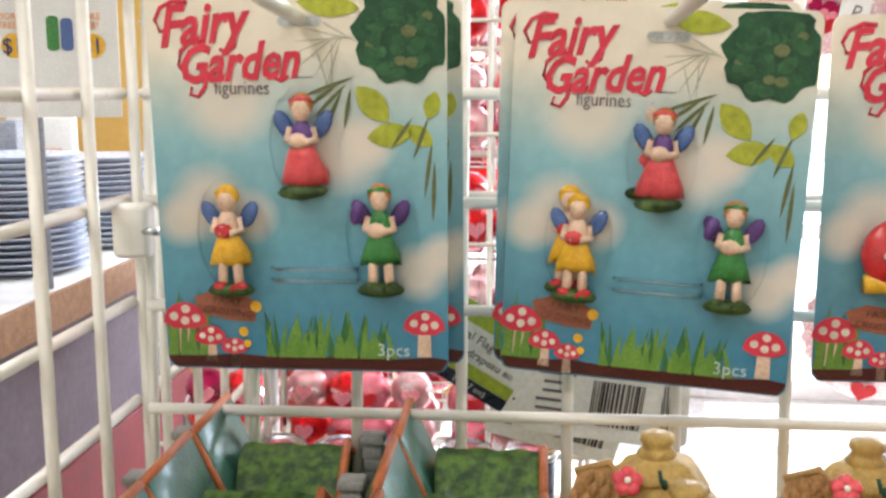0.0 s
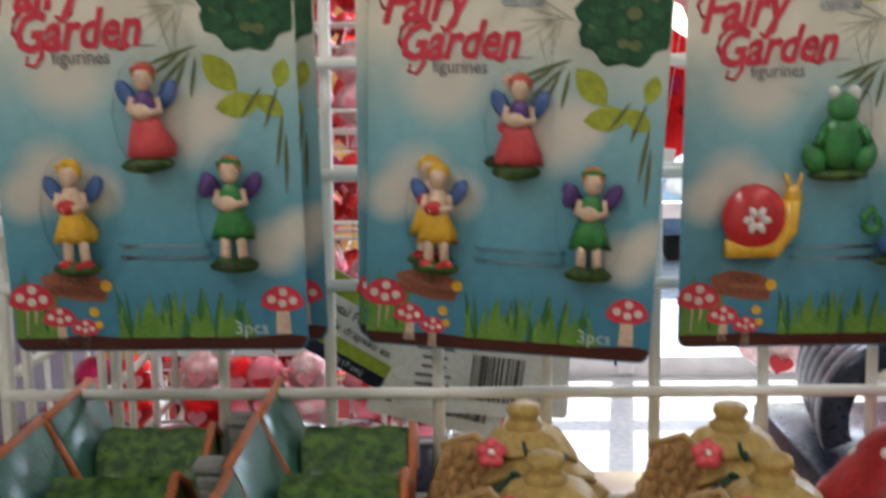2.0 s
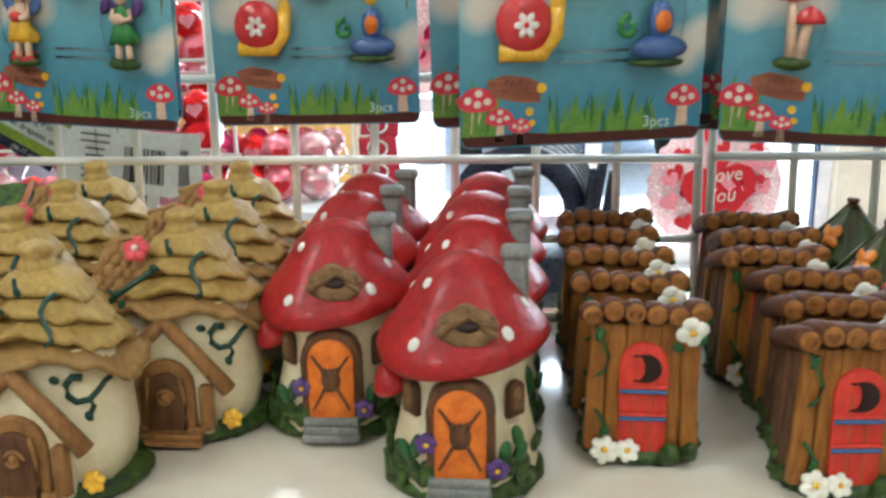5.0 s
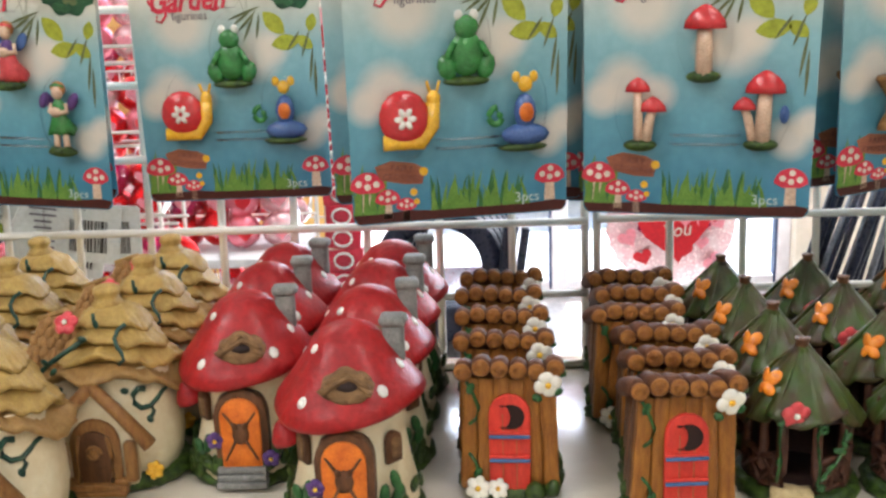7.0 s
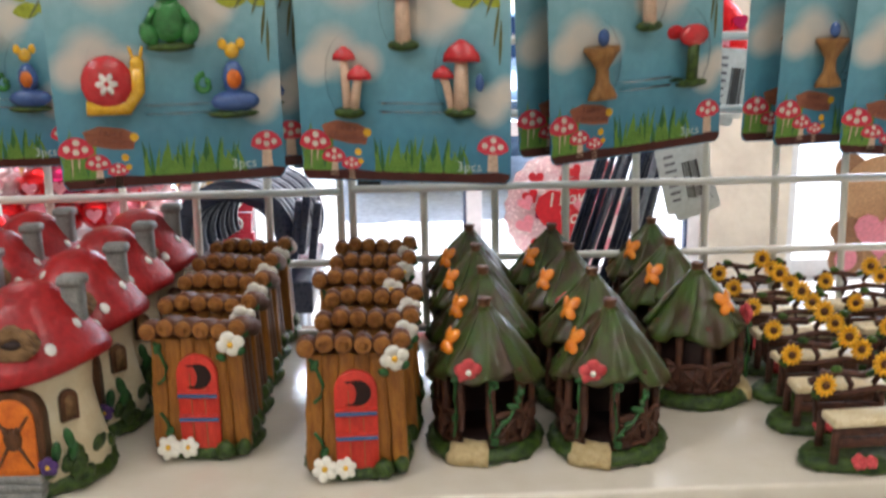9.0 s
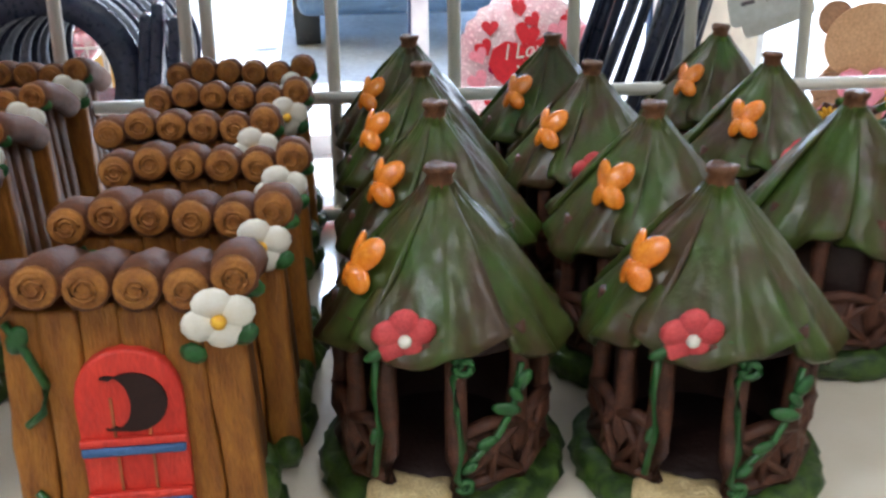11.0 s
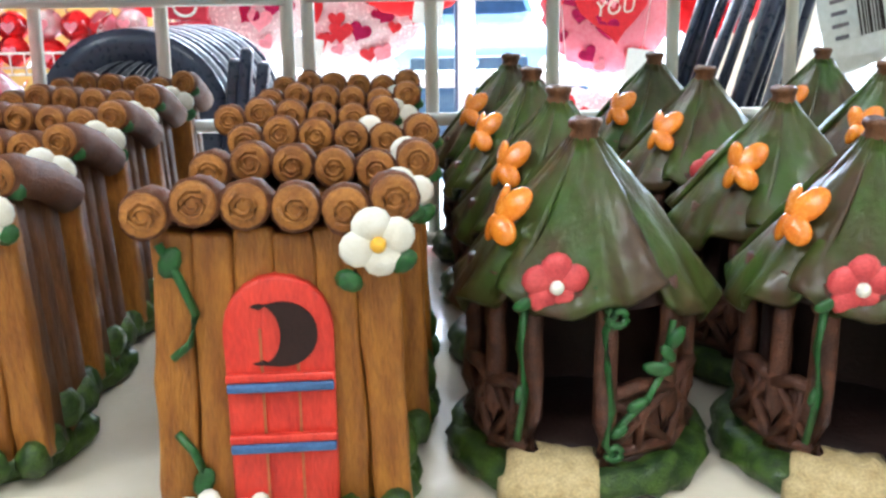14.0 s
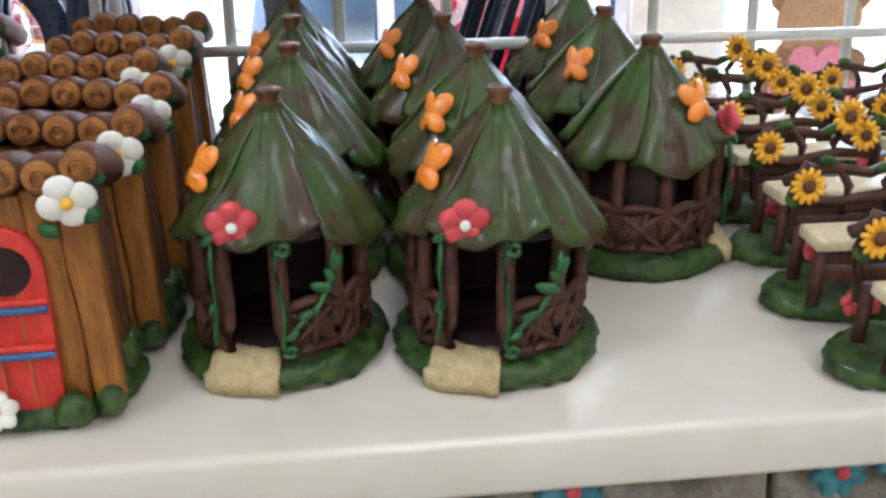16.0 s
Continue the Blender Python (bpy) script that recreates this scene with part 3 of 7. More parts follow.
def gazebo():
    t = thing("gazebo_figurine", "resin miniature gazebo with a green leaf roof", "garden figurine", "gazebo figurines")
    part("grass_base", mound(0.0322, 0.0322, 0.0075, 5), GRASSY, t, "rounded green grassy base")
    # floor, wall and roof underside carry the unlit inside's shade in their colour
    part("floor_disc", lathe(bmesh.new(), [(0.026, 0.006), (0.026, 0.0092), (0.001, 0.0092)], 20), INNER_SHADE, t)
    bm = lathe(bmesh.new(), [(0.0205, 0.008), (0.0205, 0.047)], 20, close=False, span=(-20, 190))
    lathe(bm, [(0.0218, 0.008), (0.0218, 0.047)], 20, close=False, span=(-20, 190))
    part("inner_wall", bm, INNER_SHADE, t, "inner wall with its shade painted in dark brown")

    def slope(v):
        """Radius and height of the roof, from the peak (0) to the eave (1)."""
        return 0.0032 + 0.0262 * v ** 0.92, 0.0768 - 0.0335 * v ** 0.86 + 0.0012 * math.sin(3.1 * v)
    # the shade below the leaves is painted into this underside
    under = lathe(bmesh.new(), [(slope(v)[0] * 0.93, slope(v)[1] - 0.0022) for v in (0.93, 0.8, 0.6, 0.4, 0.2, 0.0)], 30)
    part("roof_underside", shake(under, 0.0005, 0.006, 3), INNER_SHADE, t, "underside of the roof with its shade painted in")
    # five broad leaves, each lapping over the next, with a drooping tip and a wavy rim
    for k, mid in enumerate((-26, 46, 118, 190, 258)):
        nu, nv = 18, 14
        front, back = [], []
        for i in range(nv + 1):
            v = i / nv
            ra, rb = [], []
            for j in range(nu + 1):
                u = -1 + 2 * j / nu
                ang = radians(mid + u * (43 + 3 * math.sin(2.3 * k)) * (1 - 0.10 * v * v) + 5 * v * math.sin(k + 2 * v))
                reach = v * (1.0 + 0.085 * max(0.0, 1 - abs(u + 0.15) * 1.15) - 0.035 * abs(u) ** 3)
                r, z = slope(reach)
                lap = 0.0011 * (0.35 + u) * min(1.0, 3 * v)
                wave = 0.0011 * v ** 2 * math.sin(6.5 * u + 1.7 * k) + 0.0016 * v ** 5 * math.sin(11 * u + k)
                fold = -0.0009 * math.exp(-(u * 5) ** 2) * v - 0.00016 * abs(math.sin(7.5 * u * (1 + 0.2 * v))) * v
                lump = 0.0007 * noise.noise(Vector((4 * u, 5 * v, 3.3 * k)))
                lift = lap + wave + fold + lump + 0.0004
                rr, zz = r + 0.75 * lift, z + 0.75 * lift - (0.0024 * v ** 6 * max(0.0, 1 - abs(u)) if k != 4 else -0.0034 * v ** 3)
                ra.append((rr * math.cos(ang), rr * math.sin(ang), zz))
                rb.append(((rr - 0.0012) * math.cos(ang), (rr - 0.0012) * math.sin(ang), zz - 0.0013))
            front.append(ra)
            back.append(rb)
        bm = bmesh.new()
        fv = [[bm.verts.new(p) for p in row] for row in front]
        bv = [[bm.verts.new(p) for p in row] for row in back]
        for i in range(nv):
            for j in range(nu):
                bm.faces.new((fv[i][j], fv[i][j + 1], fv[i + 1][j + 1], fv[i + 1][j]))
                bm.faces.new((bv[i + 1][j], bv[i + 1][j + 1], bv[i][j + 1], bv[i][j]))
        for i in range(nv):
            bm.faces.new((fv[i][0], fv[i + 1][0], bv[i + 1][0], bv[i][0]))
            bm.faces.new((fv[i + 1][nu], fv[i][nu], bv[i][nu], bv[i + 1][nu]))
        for j in range(nu):
            bm.faces.new((fv[nv][j], fv[nv][j + 1], bv[nv][j + 1], bv[nv][j]))
            bm.faces.new((fv[0][j + 1], fv[0][j], bv[0][j], bv[0][j + 1]))
        part("roof_leaf", bm, LEAF_ROOF, t, "glossy green leaf with a brown wash")
    bm = lathe(bmesh.new(), [(0.0048, 0.0725), (0.0040, 0.0750), (0.0033, 0.0772), (0.0031, 0.0786), (0.0039, 0.0797), (0.0038, 0.0808), (0.0026, 0.0814), (0.001, 0.0811)], 14)
    part("roof_stalk", shake(bm, 0.0006, 0.003, 2), BARK, t, "knotted leaf stalk")
    angles = [-124, -88, -50, -14, 25, 62, 100, 138, 176, 212]
    for i, a in enumerate(angles):
        ca, sa = math.cos(radians(a)), math.sin(radians(a))
        r = 0.0252 if i > 1 else 0.0262
        bm = tube(bmesh.new(), [(r * ca, r * sa, 0.007), (r * ca * 1.02, r * sa * 1.02, 0.018), (r * ca * 0.99, r * sa * 0.99, 0.030), (r * ca * 1.01, r * sa * 1.01, 0.038), (r * ca * 0.96, r * sa * 0.96, 0.049)], (0.0035, 0.0028)[i] if i < 2 else 0.0026, 9, 0.0023)
        part("post", shake(bm, 0.0007, 0.004, i), TWIG, t)
    for a, b in list(zip(angles[1:], angles[2:])) + [(212, 236)]:
        pa, pb = [Vector((0.0264 * math.cos(radians(q)), 0.0264 * math.sin(radians(q)), 0)) for q in (a, b)]
        up = Vector((0, 0, 1))
        for i, (pts, r) in enumerate((([pa + up * 0.0095, pb + up * 0.0105], 0.0016), ([pa + up * 0.0235, (pa + pb) * 0.51 + up * 0.0255, pb + up * 0.0240], 0.0017), ([pa + up * 0.010, pb + up * 0.0240], 0.0014), ([pa + up * 0.0240, pb + up * 0.010], 0.0014), ([(pa + pb) * 0.51 + up * 0.010, pa * 0.35 + pb * 0.66 + up * 0.0240], 0.0011))):
            part("railing_twig", shake(tube(bmesh.new(), pts, r, 6), 0.0004, 0.003, a * 0.1 + i), TWIG, t)
    bm = lathe(bmesh.new(), [(0.0246, 0.008), (0.0250, 0.0245), (0.0232, 0.0245), (0.0232, 0.008)], 28, close=False, span=(-86, 233))
    part("low_wall", shake(bm, 0.0004, 0.003, 4), TWIG, t, "dark brown low wall behind the twigs")
    bm = tube(bmesh.new(), [(-0.0168, -0.0215, 0.043), (-0.0130, -0.0240, 0.0462), (-0.006, -0.0258, 0.0475), (0.0002, -0.0262, 0.0455), (0.0014, -0.0262, 0.042)], 0.0020, 7)
    part("door_arch", shake(bm, 0.0005, 0.004, 5), TWIG, t)
    # sandy step of small cobbles that drapes over the mound
    bm = bmesh.new()
    rows = []
    for i in range(13):
        q = i / 12
        row = []
        for j in range(17):
            w = j / 16
            a = radians(-129 + 40 * w - 3 * q + 2.5 * math.sin(9 * q) * (1 - w))
            r = 0.0215 + 0.0128 * q + 0.0008 * math.sin(7 * w) * q
            cob = abs(math.sin(7.0 * q + 0.6 * math.sin(5 * w))) * abs(math.sin(9.4 * w + 2.2 * math.floor(7.0 * q / math.pi)))
            z = 0.0094 - 0.0052 * max(0.0, q - 0.45) ** 1.6 * 2.4 + 0.0008 * cob ** 0.5
            row.append(bm.verts.new((r * math.cos(a), r * math.sin(a), z)))
        rows.append(row)
    for ra, rb in zip(rows, rows[1:]):
        for j in range(16):
            bm.faces.new((ra[j], ra[j + 1], rb[j + 1], rb[j]))
    rim = rows[0] + [r[-1] for r in rows[1:]] + rows[-1][-2::-1] + [r[0] for r in rows[-2:0:-1]]
    low = [bm.verts.new((v.co.x * 1.008, v.co.y * 1.008, 0.0006)) for v in rim]
    for i in range(len(rim)):
        bm.faces.new((rim[i], low[i], low[(i + 1) % len(rim)], rim[(i + 1) % len(rim)]))
    bm.faces.new(low)
    part("path", shake(bm, 0.0004, 0.0025, 8), SAND, t, "sandy stone step")
    bloom(t, "eave_flower", (-0.0105, -0.0268, 0.0503), 0.0068, CORAL, WHITE_P, 5, (8, 0, 4), "coral pink flower with white centre", 0.30)
    # butterfly flat against the roof's flank, wings half raised
    n_ = Vector((-0.84, -0.34, 0.42)).normalized()
    up_ = (Vector((0.30, 0.22, 1)) - n_ * n_.dot(Vector((0.30, 0.22, 1)))).normalized()
    side = n_.cross(up_)
    wing = Matrix.Translation((-0.0172, -0.0090, 0.0590)) @ Matrix((( side.x, -n_.x, up_.x, 0), (side.y, -n_.y, up_.y, 0), (side.z, -n_.z, up_.z, 0), (0, 0, 0, 1)))
    for ang, ln, wd in ((124, 0.0052, 0.0033), (56, 0.0052, 0.0033), (222, 0.0038, 0.0030), (318, 0.0038, 0.0030)):
        ca, sa = math.cos(radians(ang)), math.sin(radians(ang))
        bm = bmesh.new()
        bmesh.ops.create_uvsphere(bm, u_segments=14, v_segments=9, radius=1, matrix=wing @ pose(ca * ln * 0.86, -0.0014 - 0.0030 * abs(ca), sa * ln * 0.86, 0, 90 - ang, 48 * ca) @ Matrix.Diagonal((wd, 0.0014, ln, 1)))
        part("butterfly_wing", bm, FLY, t, "glossy orange butterfly wing")
    bm = tube(bmesh.new(), [wing @ Vector((0, -0.0014, -0.0048)), wing @ Vector((0, -0.0020, 0)), wing @ Vector((0, -0.0016, 0.0042))], 0.0010, 7)
    part("butterfly_body", bm, BARK, t)
    vines = ([(-0.0165, -0.0252, 0.046), (-0.0178, -0.0258, 0.036), (-0.0164, -0.0262, 0.026), (-0.0180, -0.0252, 0.014)],
             [(0.0032, -0.0288, 0.0105), (0.0008, -0.0292, 0.014), (0.0022, -0.0290, 0.022), (0.0008, -0.0288, 0.032), (0.0000, -0.0286, 0.040), (0.0018, -0.0290, 0.0440)],
             curl(0.0026, -0.0292, 0.0436, 0.0027, 1.2, 2.2), curl(0.0030, -0.0292, 0.0122, 0.0020, 1.1, 3.4),
             [(0.0020, -0.0286, 0.0155), (0.0058, -0.0280, 0.0195), (0.0105, -0.0262, 0.0230), (0.0145, -0.0238, 0.0290), (0.0165, -0.0222, 0.0400)])
    for pts in vines:
        part("vine", tube(bmesh.new(), pts, 0.0009, 6), LEAFY, t, "bright green vine up the posts")
    for c, rr, sc in (((0.0080, -0.0278, 0.0225), 28, 1.0), ((0.0128, -0.0256, 0.0300), -10, 1.25), ((0.0168, -0.0236, 0.0360), 62, 1.2), ((0.0150, -0.0246, 0.0330), 130, 0.9), ((-0.0170, -0.0268, 0.0462), 30, 1.0), ((0.0000, -0.0285, 0.0480), -30, 1.2), ((0.0040, -0.0290, 0.0170), 40, 0.8), ((-0.0178, -0.0268, 0.0255), 80, 0.8)):
        part("vine_leaf", shake(ball(bmesh.new(), c, (0.0029 * sc, 0.0009, 0.0014 * sc), (0, -rr, 0), 8), 0.0003, 0.003, rr), LEAFY, t)
    return t


def mushroom_house():
    t = thing("mushroom_house", "ceramic mushroom cottage with red spotted cap", "garden figurine", "mushroom cottages")
    part("grass_base", mound(0.0352, 0.0340, 0.008, 7), GRASSY, t, "green base ringed with leaves")

    def stemshape(a, r, z, i):
        return r * (1 + 0.03 * math.sin(3 * a + 1)), z
    bm = lathe(bmesh.new(), [(0.0325, 0.004), (0.0318, 0.016), (0.0285, 0.030), (0.0262, 0.045), (0.0272, 0.056), (0.0300, 0.064), (0.020, 0.066)], 36, stemshape)
    part("stem", bm, CREAM, t, "cream white rounded stem wall")

    def capshape(a, r, z, i):
        k = r / 0.037
        return r * (1 + 0.03 * math.sin(2 * a + 0.6) + 0.02 * math.sin(5 * a)), z + 0.0022 * k * k * math.sin(2 * a + 2.2) + 0.0025 * k * math.cos(a - 0.2)
    prof = [(0.024, 0.0600), (0.031, 0.0585), (0.0362, 0.0600), (0.0372, 0.0630), (0.0352, 0.0675), (0.0315, 0.0725), (0.0270, 0.0785), (0.0222, 0.0855), (0.0175, 0.0925), (0.0125, 0.0980), (0.0065, 0.1010), (0.0008, 0.1018)]
    part("cap", lathe(bmesh.new(), prof, 44, capshape), CAP_RED, t, "glossy red mushroom cap")

    def on_cap(a, k):
        r, z = prof[k]
        rr, zz = capshape(radians(a), r, z, 0)
        return Vector((rr * math.cos(radians(a)), rr * math.sin(radians(a)), zz))
    for a, k, r in ((-124, 5, 0.0032), (-50, 5, 0.0034), (-140, 8, 0.0027), (-10, 6, 0.0030), (30, 5, 0.003), (75, 6, 0.003), (120, 5, 0.003), (165, 7, 0.0027)):
        p = on_cap(a, k)
        nrm = Vector((math.cos(radians(a)) * 0.8, math.sin(radians(a)) * 0.8, 0.6))
        bm = bmesh.new()
        bmesh.ops.create_uvsphere(bm, u_segments=10, v_segments=6, radius=1, matrix=Matrix.LocRotScale(p, nrm.to_track_quat("Z", "Y"), (r * 0.85, r, 0.0009)))
        part("spot", bm, DOT, t, "white spot")
    m = pose(0.0040, -0.0268, 0.0775, -35)
    bm = bmesh.new()
    bmesh.ops.create_uvsphere(bm, u_segments=26, v_segments=16, radius=1, matrix=m @ Matrix.Diagonal((0.0128, 0.0026, 0.0084, 1)))
    part("dormer", shake(shake(bm, 0.0012, 0.005, 4), 0.0008, 0.0022, 2), HOOD, t, "rough brown bark hollow in the cap")
    for i in range(3):
        pts = []
        for j in range(11):
            u = -1 + j / 5
            pts.append(m @ Vector((u * (0.0122 - 0.0014 * i), -0.0030 - 0.0004 * i, 0.0036 + 0.0023 * i - 0.0080 * abs(u) ** 1.15 + 0.0007 * math.sin(6 * u + 2 * i))))
        part("dormer_hood", shake(tube(bmesh.new(), pts, 0.0019, 7, 0.0015), 0.0010, 0.003, 4 + i), HOOD, t, "gnarled twig over the dormer")
    bm = bmesh.new()
    bmesh.ops.create_uvsphere(bm, u_segments=14, v_segments=8, radius=1, matrix=m @ Matrix.Translation((-0.0005, -0.0022, -0.0004)) @ Matrix.Diagonal((0.0058, 0.0018, 0.0026, 1)))
    part("dormer_window", shake(bm, 0.0006, 0.003, 5), INNER_SHADE, t, "dark dormer opening")
    ch = part("chimney", shake(slab(bmesh.new(), (0.0228, 0.004, 0.086), (0.0106, 0.0098, 0.030), bevel=0.0022), 0.0004, 0.005, 3), STONE, t, "smooth grey stone chimney")
    part("chimney_cap", shake(slab(bmesh.new(), (0.0228, 0.004, 0.1010), (0.0134, 0.0124, 0.0056), bevel=0.0022), 0.0004, 0.004, 9), STONE, ch)
    fr = plate(bmesh.new(), arch(0.0285, 0.011, 0.0565), 0.008, Matrix.Translation((0.001, -0.0322, 0)), bevel=0.0012)
    f = part("door_frame", shake(fr, 0.0005, 0.004, 3), BARK, t, "brown carved arch")
    part("door", plate(bmesh.new(), arch(0.0215, 0.0115, 0.0525), 0.004, Matrix.Translation((0.001, -0.0338, 0)), bevel=0.0008), ORANGE, f, "orange plank door")
    bm = bmesh.new()
    ball(bm, (0.001, -0.0338, 0.0325), (0.0048, 0.0016, 0.0062), seg=10)
    for s in (-1, 1):
        tube(bm, [(0.001 + s * 0.0025, -0.0340, 0.036), (0.001 + s * 0.0085, -0.0338, 0.0445)], 0.0010, 6, 0.0006)
        tube(bm, [(0.001 + s * 0.0025, -0.0340, 0.029), (0.001 + s * 0.0085, -0.0338, 0.0175)], 0.0010, 6, 0.0006)
        ball(bm, (0.001 + s * 0.0028, -0.0345, 0.037), (0.0018, 0.0012, 0.0024), (0, s * 20, 0), 7)
    part("door_ornament", shake(bm, 0.0004, 0.003, 1), BARK, f, "brown carved door ornament")
    for sx, x, y, z in ((-1, -0.0205, -0.0205, 0.044), (1, 0.0232, -0.0180, 0.043)):
        m = pose(x, y, z, 0, 0, sx * 48)
        bm = bmesh.new()
        plate(bm, arch(0.0092, -0.0075, 0.0085, 8), 0.003, m @ Matrix.Translation((0, -0.0015, 0)), bevel=0.0007)
        w = part("window", bm, BARK, t, "small brown arched window")
        bm = bmesh.new()
        plate(bm, arch(0.0052, -0.005, 0.006, 8), 0.002, m @ Matrix.Translation((0, -0.0022, 0)))
        part("pane", bm, HOOD, w)
    for k in range(3):
        bm = slab(bmesh.new(), (0.0005, -0.0315 - 0.0012 * k, 0.0118 - 0.0038 * k), (0.026 + 0.0006 * k, 0.009, 0.0038), bevel=0.0008)
        part("step", bm, STONE, t, "grey stone step")
    side = lathe(bmesh.new(), [(0.003, 0.0), (0.0078, 0.002), (0.0082, 0.005), (0.006, 0.010), (0.0028, 0.0135), (0.0003, 0.0145)], 14)
    o = part("small_cap", side, CAP_RED, t, "small red side mushroom cap")
    o.matrix_basis = pose(-0.0285, -0.0120, 0.0415, 0, -18, 0)
    bm = bmesh.new()
    rnd = random.Random(4)
    for k in range(46):
        a = radians(rnd.choice([rnd.uniform(-168, -112), rnd.uniform(-68, -8), rnd.uniform(0, 180)]))
        z = rnd.uniform(0.006, 0.021)
        r = 0.0345 - 0.10 * (z - 0.006)
        ball(bm, (r * math.cos(a), r * math.sin(a), z), (0.0036, 0.0016, 0.0046), (rnd.uniform(-20, 20), rnd.uniform(-50, 50), math.degrees(a) + 90), 7)
    part("leaves", bm, GRASSY, t, "carved green leaves round the foot")
    for c, rr in (((-0.0175, -0.0302, 0.026), 10), ((-0.0225, -0.0280, 0.023), -20), ((0.0195, -0.0300, 0.024), 8), ((0.0255, -0.0245, 0.022), 20), ((0.0245, -0.0250, 0.029), -12)):
        part("tall_leaf", ball(bmesh.new(), c, (0.0027, 0.0016, 0.0058), (0, rr, 0), 8), LEAFY, t)
    for c in ((-0.0130, -0.0330, 0.0285), (0.0165, -0.0335, 0.0180)):
        bloom(t, "purple_flower", c, 0.0048, PURPLE, YELLOW, 5, (0, 0, 0), "dark purple flower", 0.4)
    return t


def thatched_cottage():
    t = thing("thatched_cottage", "ceramic cottage with tiered straw thatch and vines", "garden figurine", "thatched cottages")
    part("grass_base", mound(0.0425, 0.0325, 0.009, 11), GRASSY, t, "green mossy base")

    def wallshape(a, r, z, i):
        return r / (abs(math.cos(a)) ** 2.6 + abs(math.sin(a)) ** 2.6) ** (1 / 2.6), z
    bm = lathe(bmesh.new(), [(0.92, 0.004), (1.0, 0.022), (0.97, 0.045), (0.90, 0.068), (0.5, 0.07)], 40, wallshape)
    for v in bm.verts:
        v.co.x *= 0.0375
        v.co.y *= 0.0285
    part("wall", bm, CREAM, t, "cream plaster wall")
    tiers = [(0.0440, 0.0335, 0.0560, 0.0715, 0.0095, 0.62), (0.0368, 0.0285, 0.0670, 0.0805, 0.0072, 0.58), (0.0290, 0.0232, 0.0765, 0.0895, 0.0056, 0.52), (0.0208, 0.0178, 0.0860, 0.0985, 0.0042, 0.40)]
    for k, (rx, ry, z0, z1, wave, top) in enumerate(tiers):
        def roofshape(a, r, z, i, k=k, wave=wave):
            edge = max(0.0, (r - 0.55) / 0.5)
            comb = (0.022 * math.sin(38 * a + 2 * k + 1.5 * math.sin(3 * a)) + 0.05 * noise.noise(Vector((7 * math.cos(a), 7 * math.sin(a), 3.0 * k)))) * edge
            lobe = wave * edge * (math.sin(-a) ** 2 * (0.9 if math.sin(a) < 0 else 0.2) - 0.35 * math.cos(2 * a) + 0.26 * math.sin(5 * a + 2 * k) + 0.20 * math.sin(9 * a + 3.1 * k) + 0.45 * noise.noise(Vector((5 * math.cos(a), 5 * math.sin(a), 8.0 + 2 * k))))
            return r * (1 + comb + 0.035 * math.sin(4 * a + 1.3 * k) * edge), z + lobe
        zz = z1 - z0
        prof = [(0.80, z0 + 0.0012), (1.0, z0 - 0.0004), (1.035, z0 + zz * 0.07), (0.97, z0 + zz * 0.22), (0.87, z0 + zz * 0.43), (0.76, z0 + zz * 0.70), (top, z1), (0.1, z1 + 0.001)]
        bm = lathe(bmesh.new(), prof, 92, roofshape)
        for v in bm.verts:
            v.co.x *= rx
            v.co.y *= ry
            v.co.x += 0.003 * k * 0.6
        part("thatch_tier", bm, STRAW if k == 0 else STRAW_TOP, t, "wavy combed straw tier")
    bm = lathe(bmesh.new(), [(0.0075, 0.0960), (0.0088, 0.0985), (0.0068, 0.1010), (0.0062, 0.1030), (0.0076, 0.1050), (0.0070, 0.1075), (0.0045, 0.1088), (0.0005, 0.1090)], 16)
    o = part("roof_knob", shake(bm, 0.0004, 0.004, 2), STRAW_TOP, t, "bundled straw finial")
    o.location = (0.0035, 0, 0)
    slope = bmesh.new()
    plate(slope, [(-0.0145, 0.0), (0.0125, 0.002), (0.0105, 0.0165), (0.0005, 0.0225), (-0.0115, 0.0185)], 0.007, pose(-0.0250, -0.0235, 0.0685, -30, 8, -10) @ Matrix.Diagonal((1.08, 1, 1.42, 1)), bevel=0.0015)
    dm = part("dormer_roof", slope, SHINGLE, t, "side dormer roof of scale shingles")
    m = pose(-0.0250, -0.0235, 0.0685, -30, 8, -10) @ Matrix.Diagonal((1.08, 1, 1.42, 1))
    for r in range(5):
        for c in range(5):
            x = -0.0108 + 0.0048 * c + (0.0024 if r % 2 else 0)
            z = 0.0030 + 0.0037 * r
            if x > 0.0105 or (r == 4 and not -0.008 < x < 0.006):
                continue
            bm = bmesh.new()
            bmesh.ops.create_uvsphere(bm, u_segments=6, v_segments=4, radius=1, matrix=m @ pose(x, -0.0003, z, 10) @ Matrix.Diagonal((0.0023, 0.0009, 0.0026, 1)))
            part("shingle", bm, SHINGLE, dm)
    bm = tube(bmesh.new(), [m @ Vector((-0.0125, 0.002, 0.0185)), m @ Vector((0.0, 0.001, 0.0235)), m @ Vector((0.011, 0.002, 0.0165))], 0.0020, 6)
    part("dormer_edge", bm, STRAW, t)
    gable = bmesh.new()
    for s in (-1, 1):
        tube(gable, [(0.001, -0.0325, 0.0625), (0.001 + s * 0.0150, -0.0345, 0.0475), (0.001 + s * 0.0295, -0.0355, 0.0300)], 0.0036, 8, 0.0042)
    part("gable_beam", shake(gable, 0.0007, 0.005, 6), TIMBER, t, "carved brown gable beams")
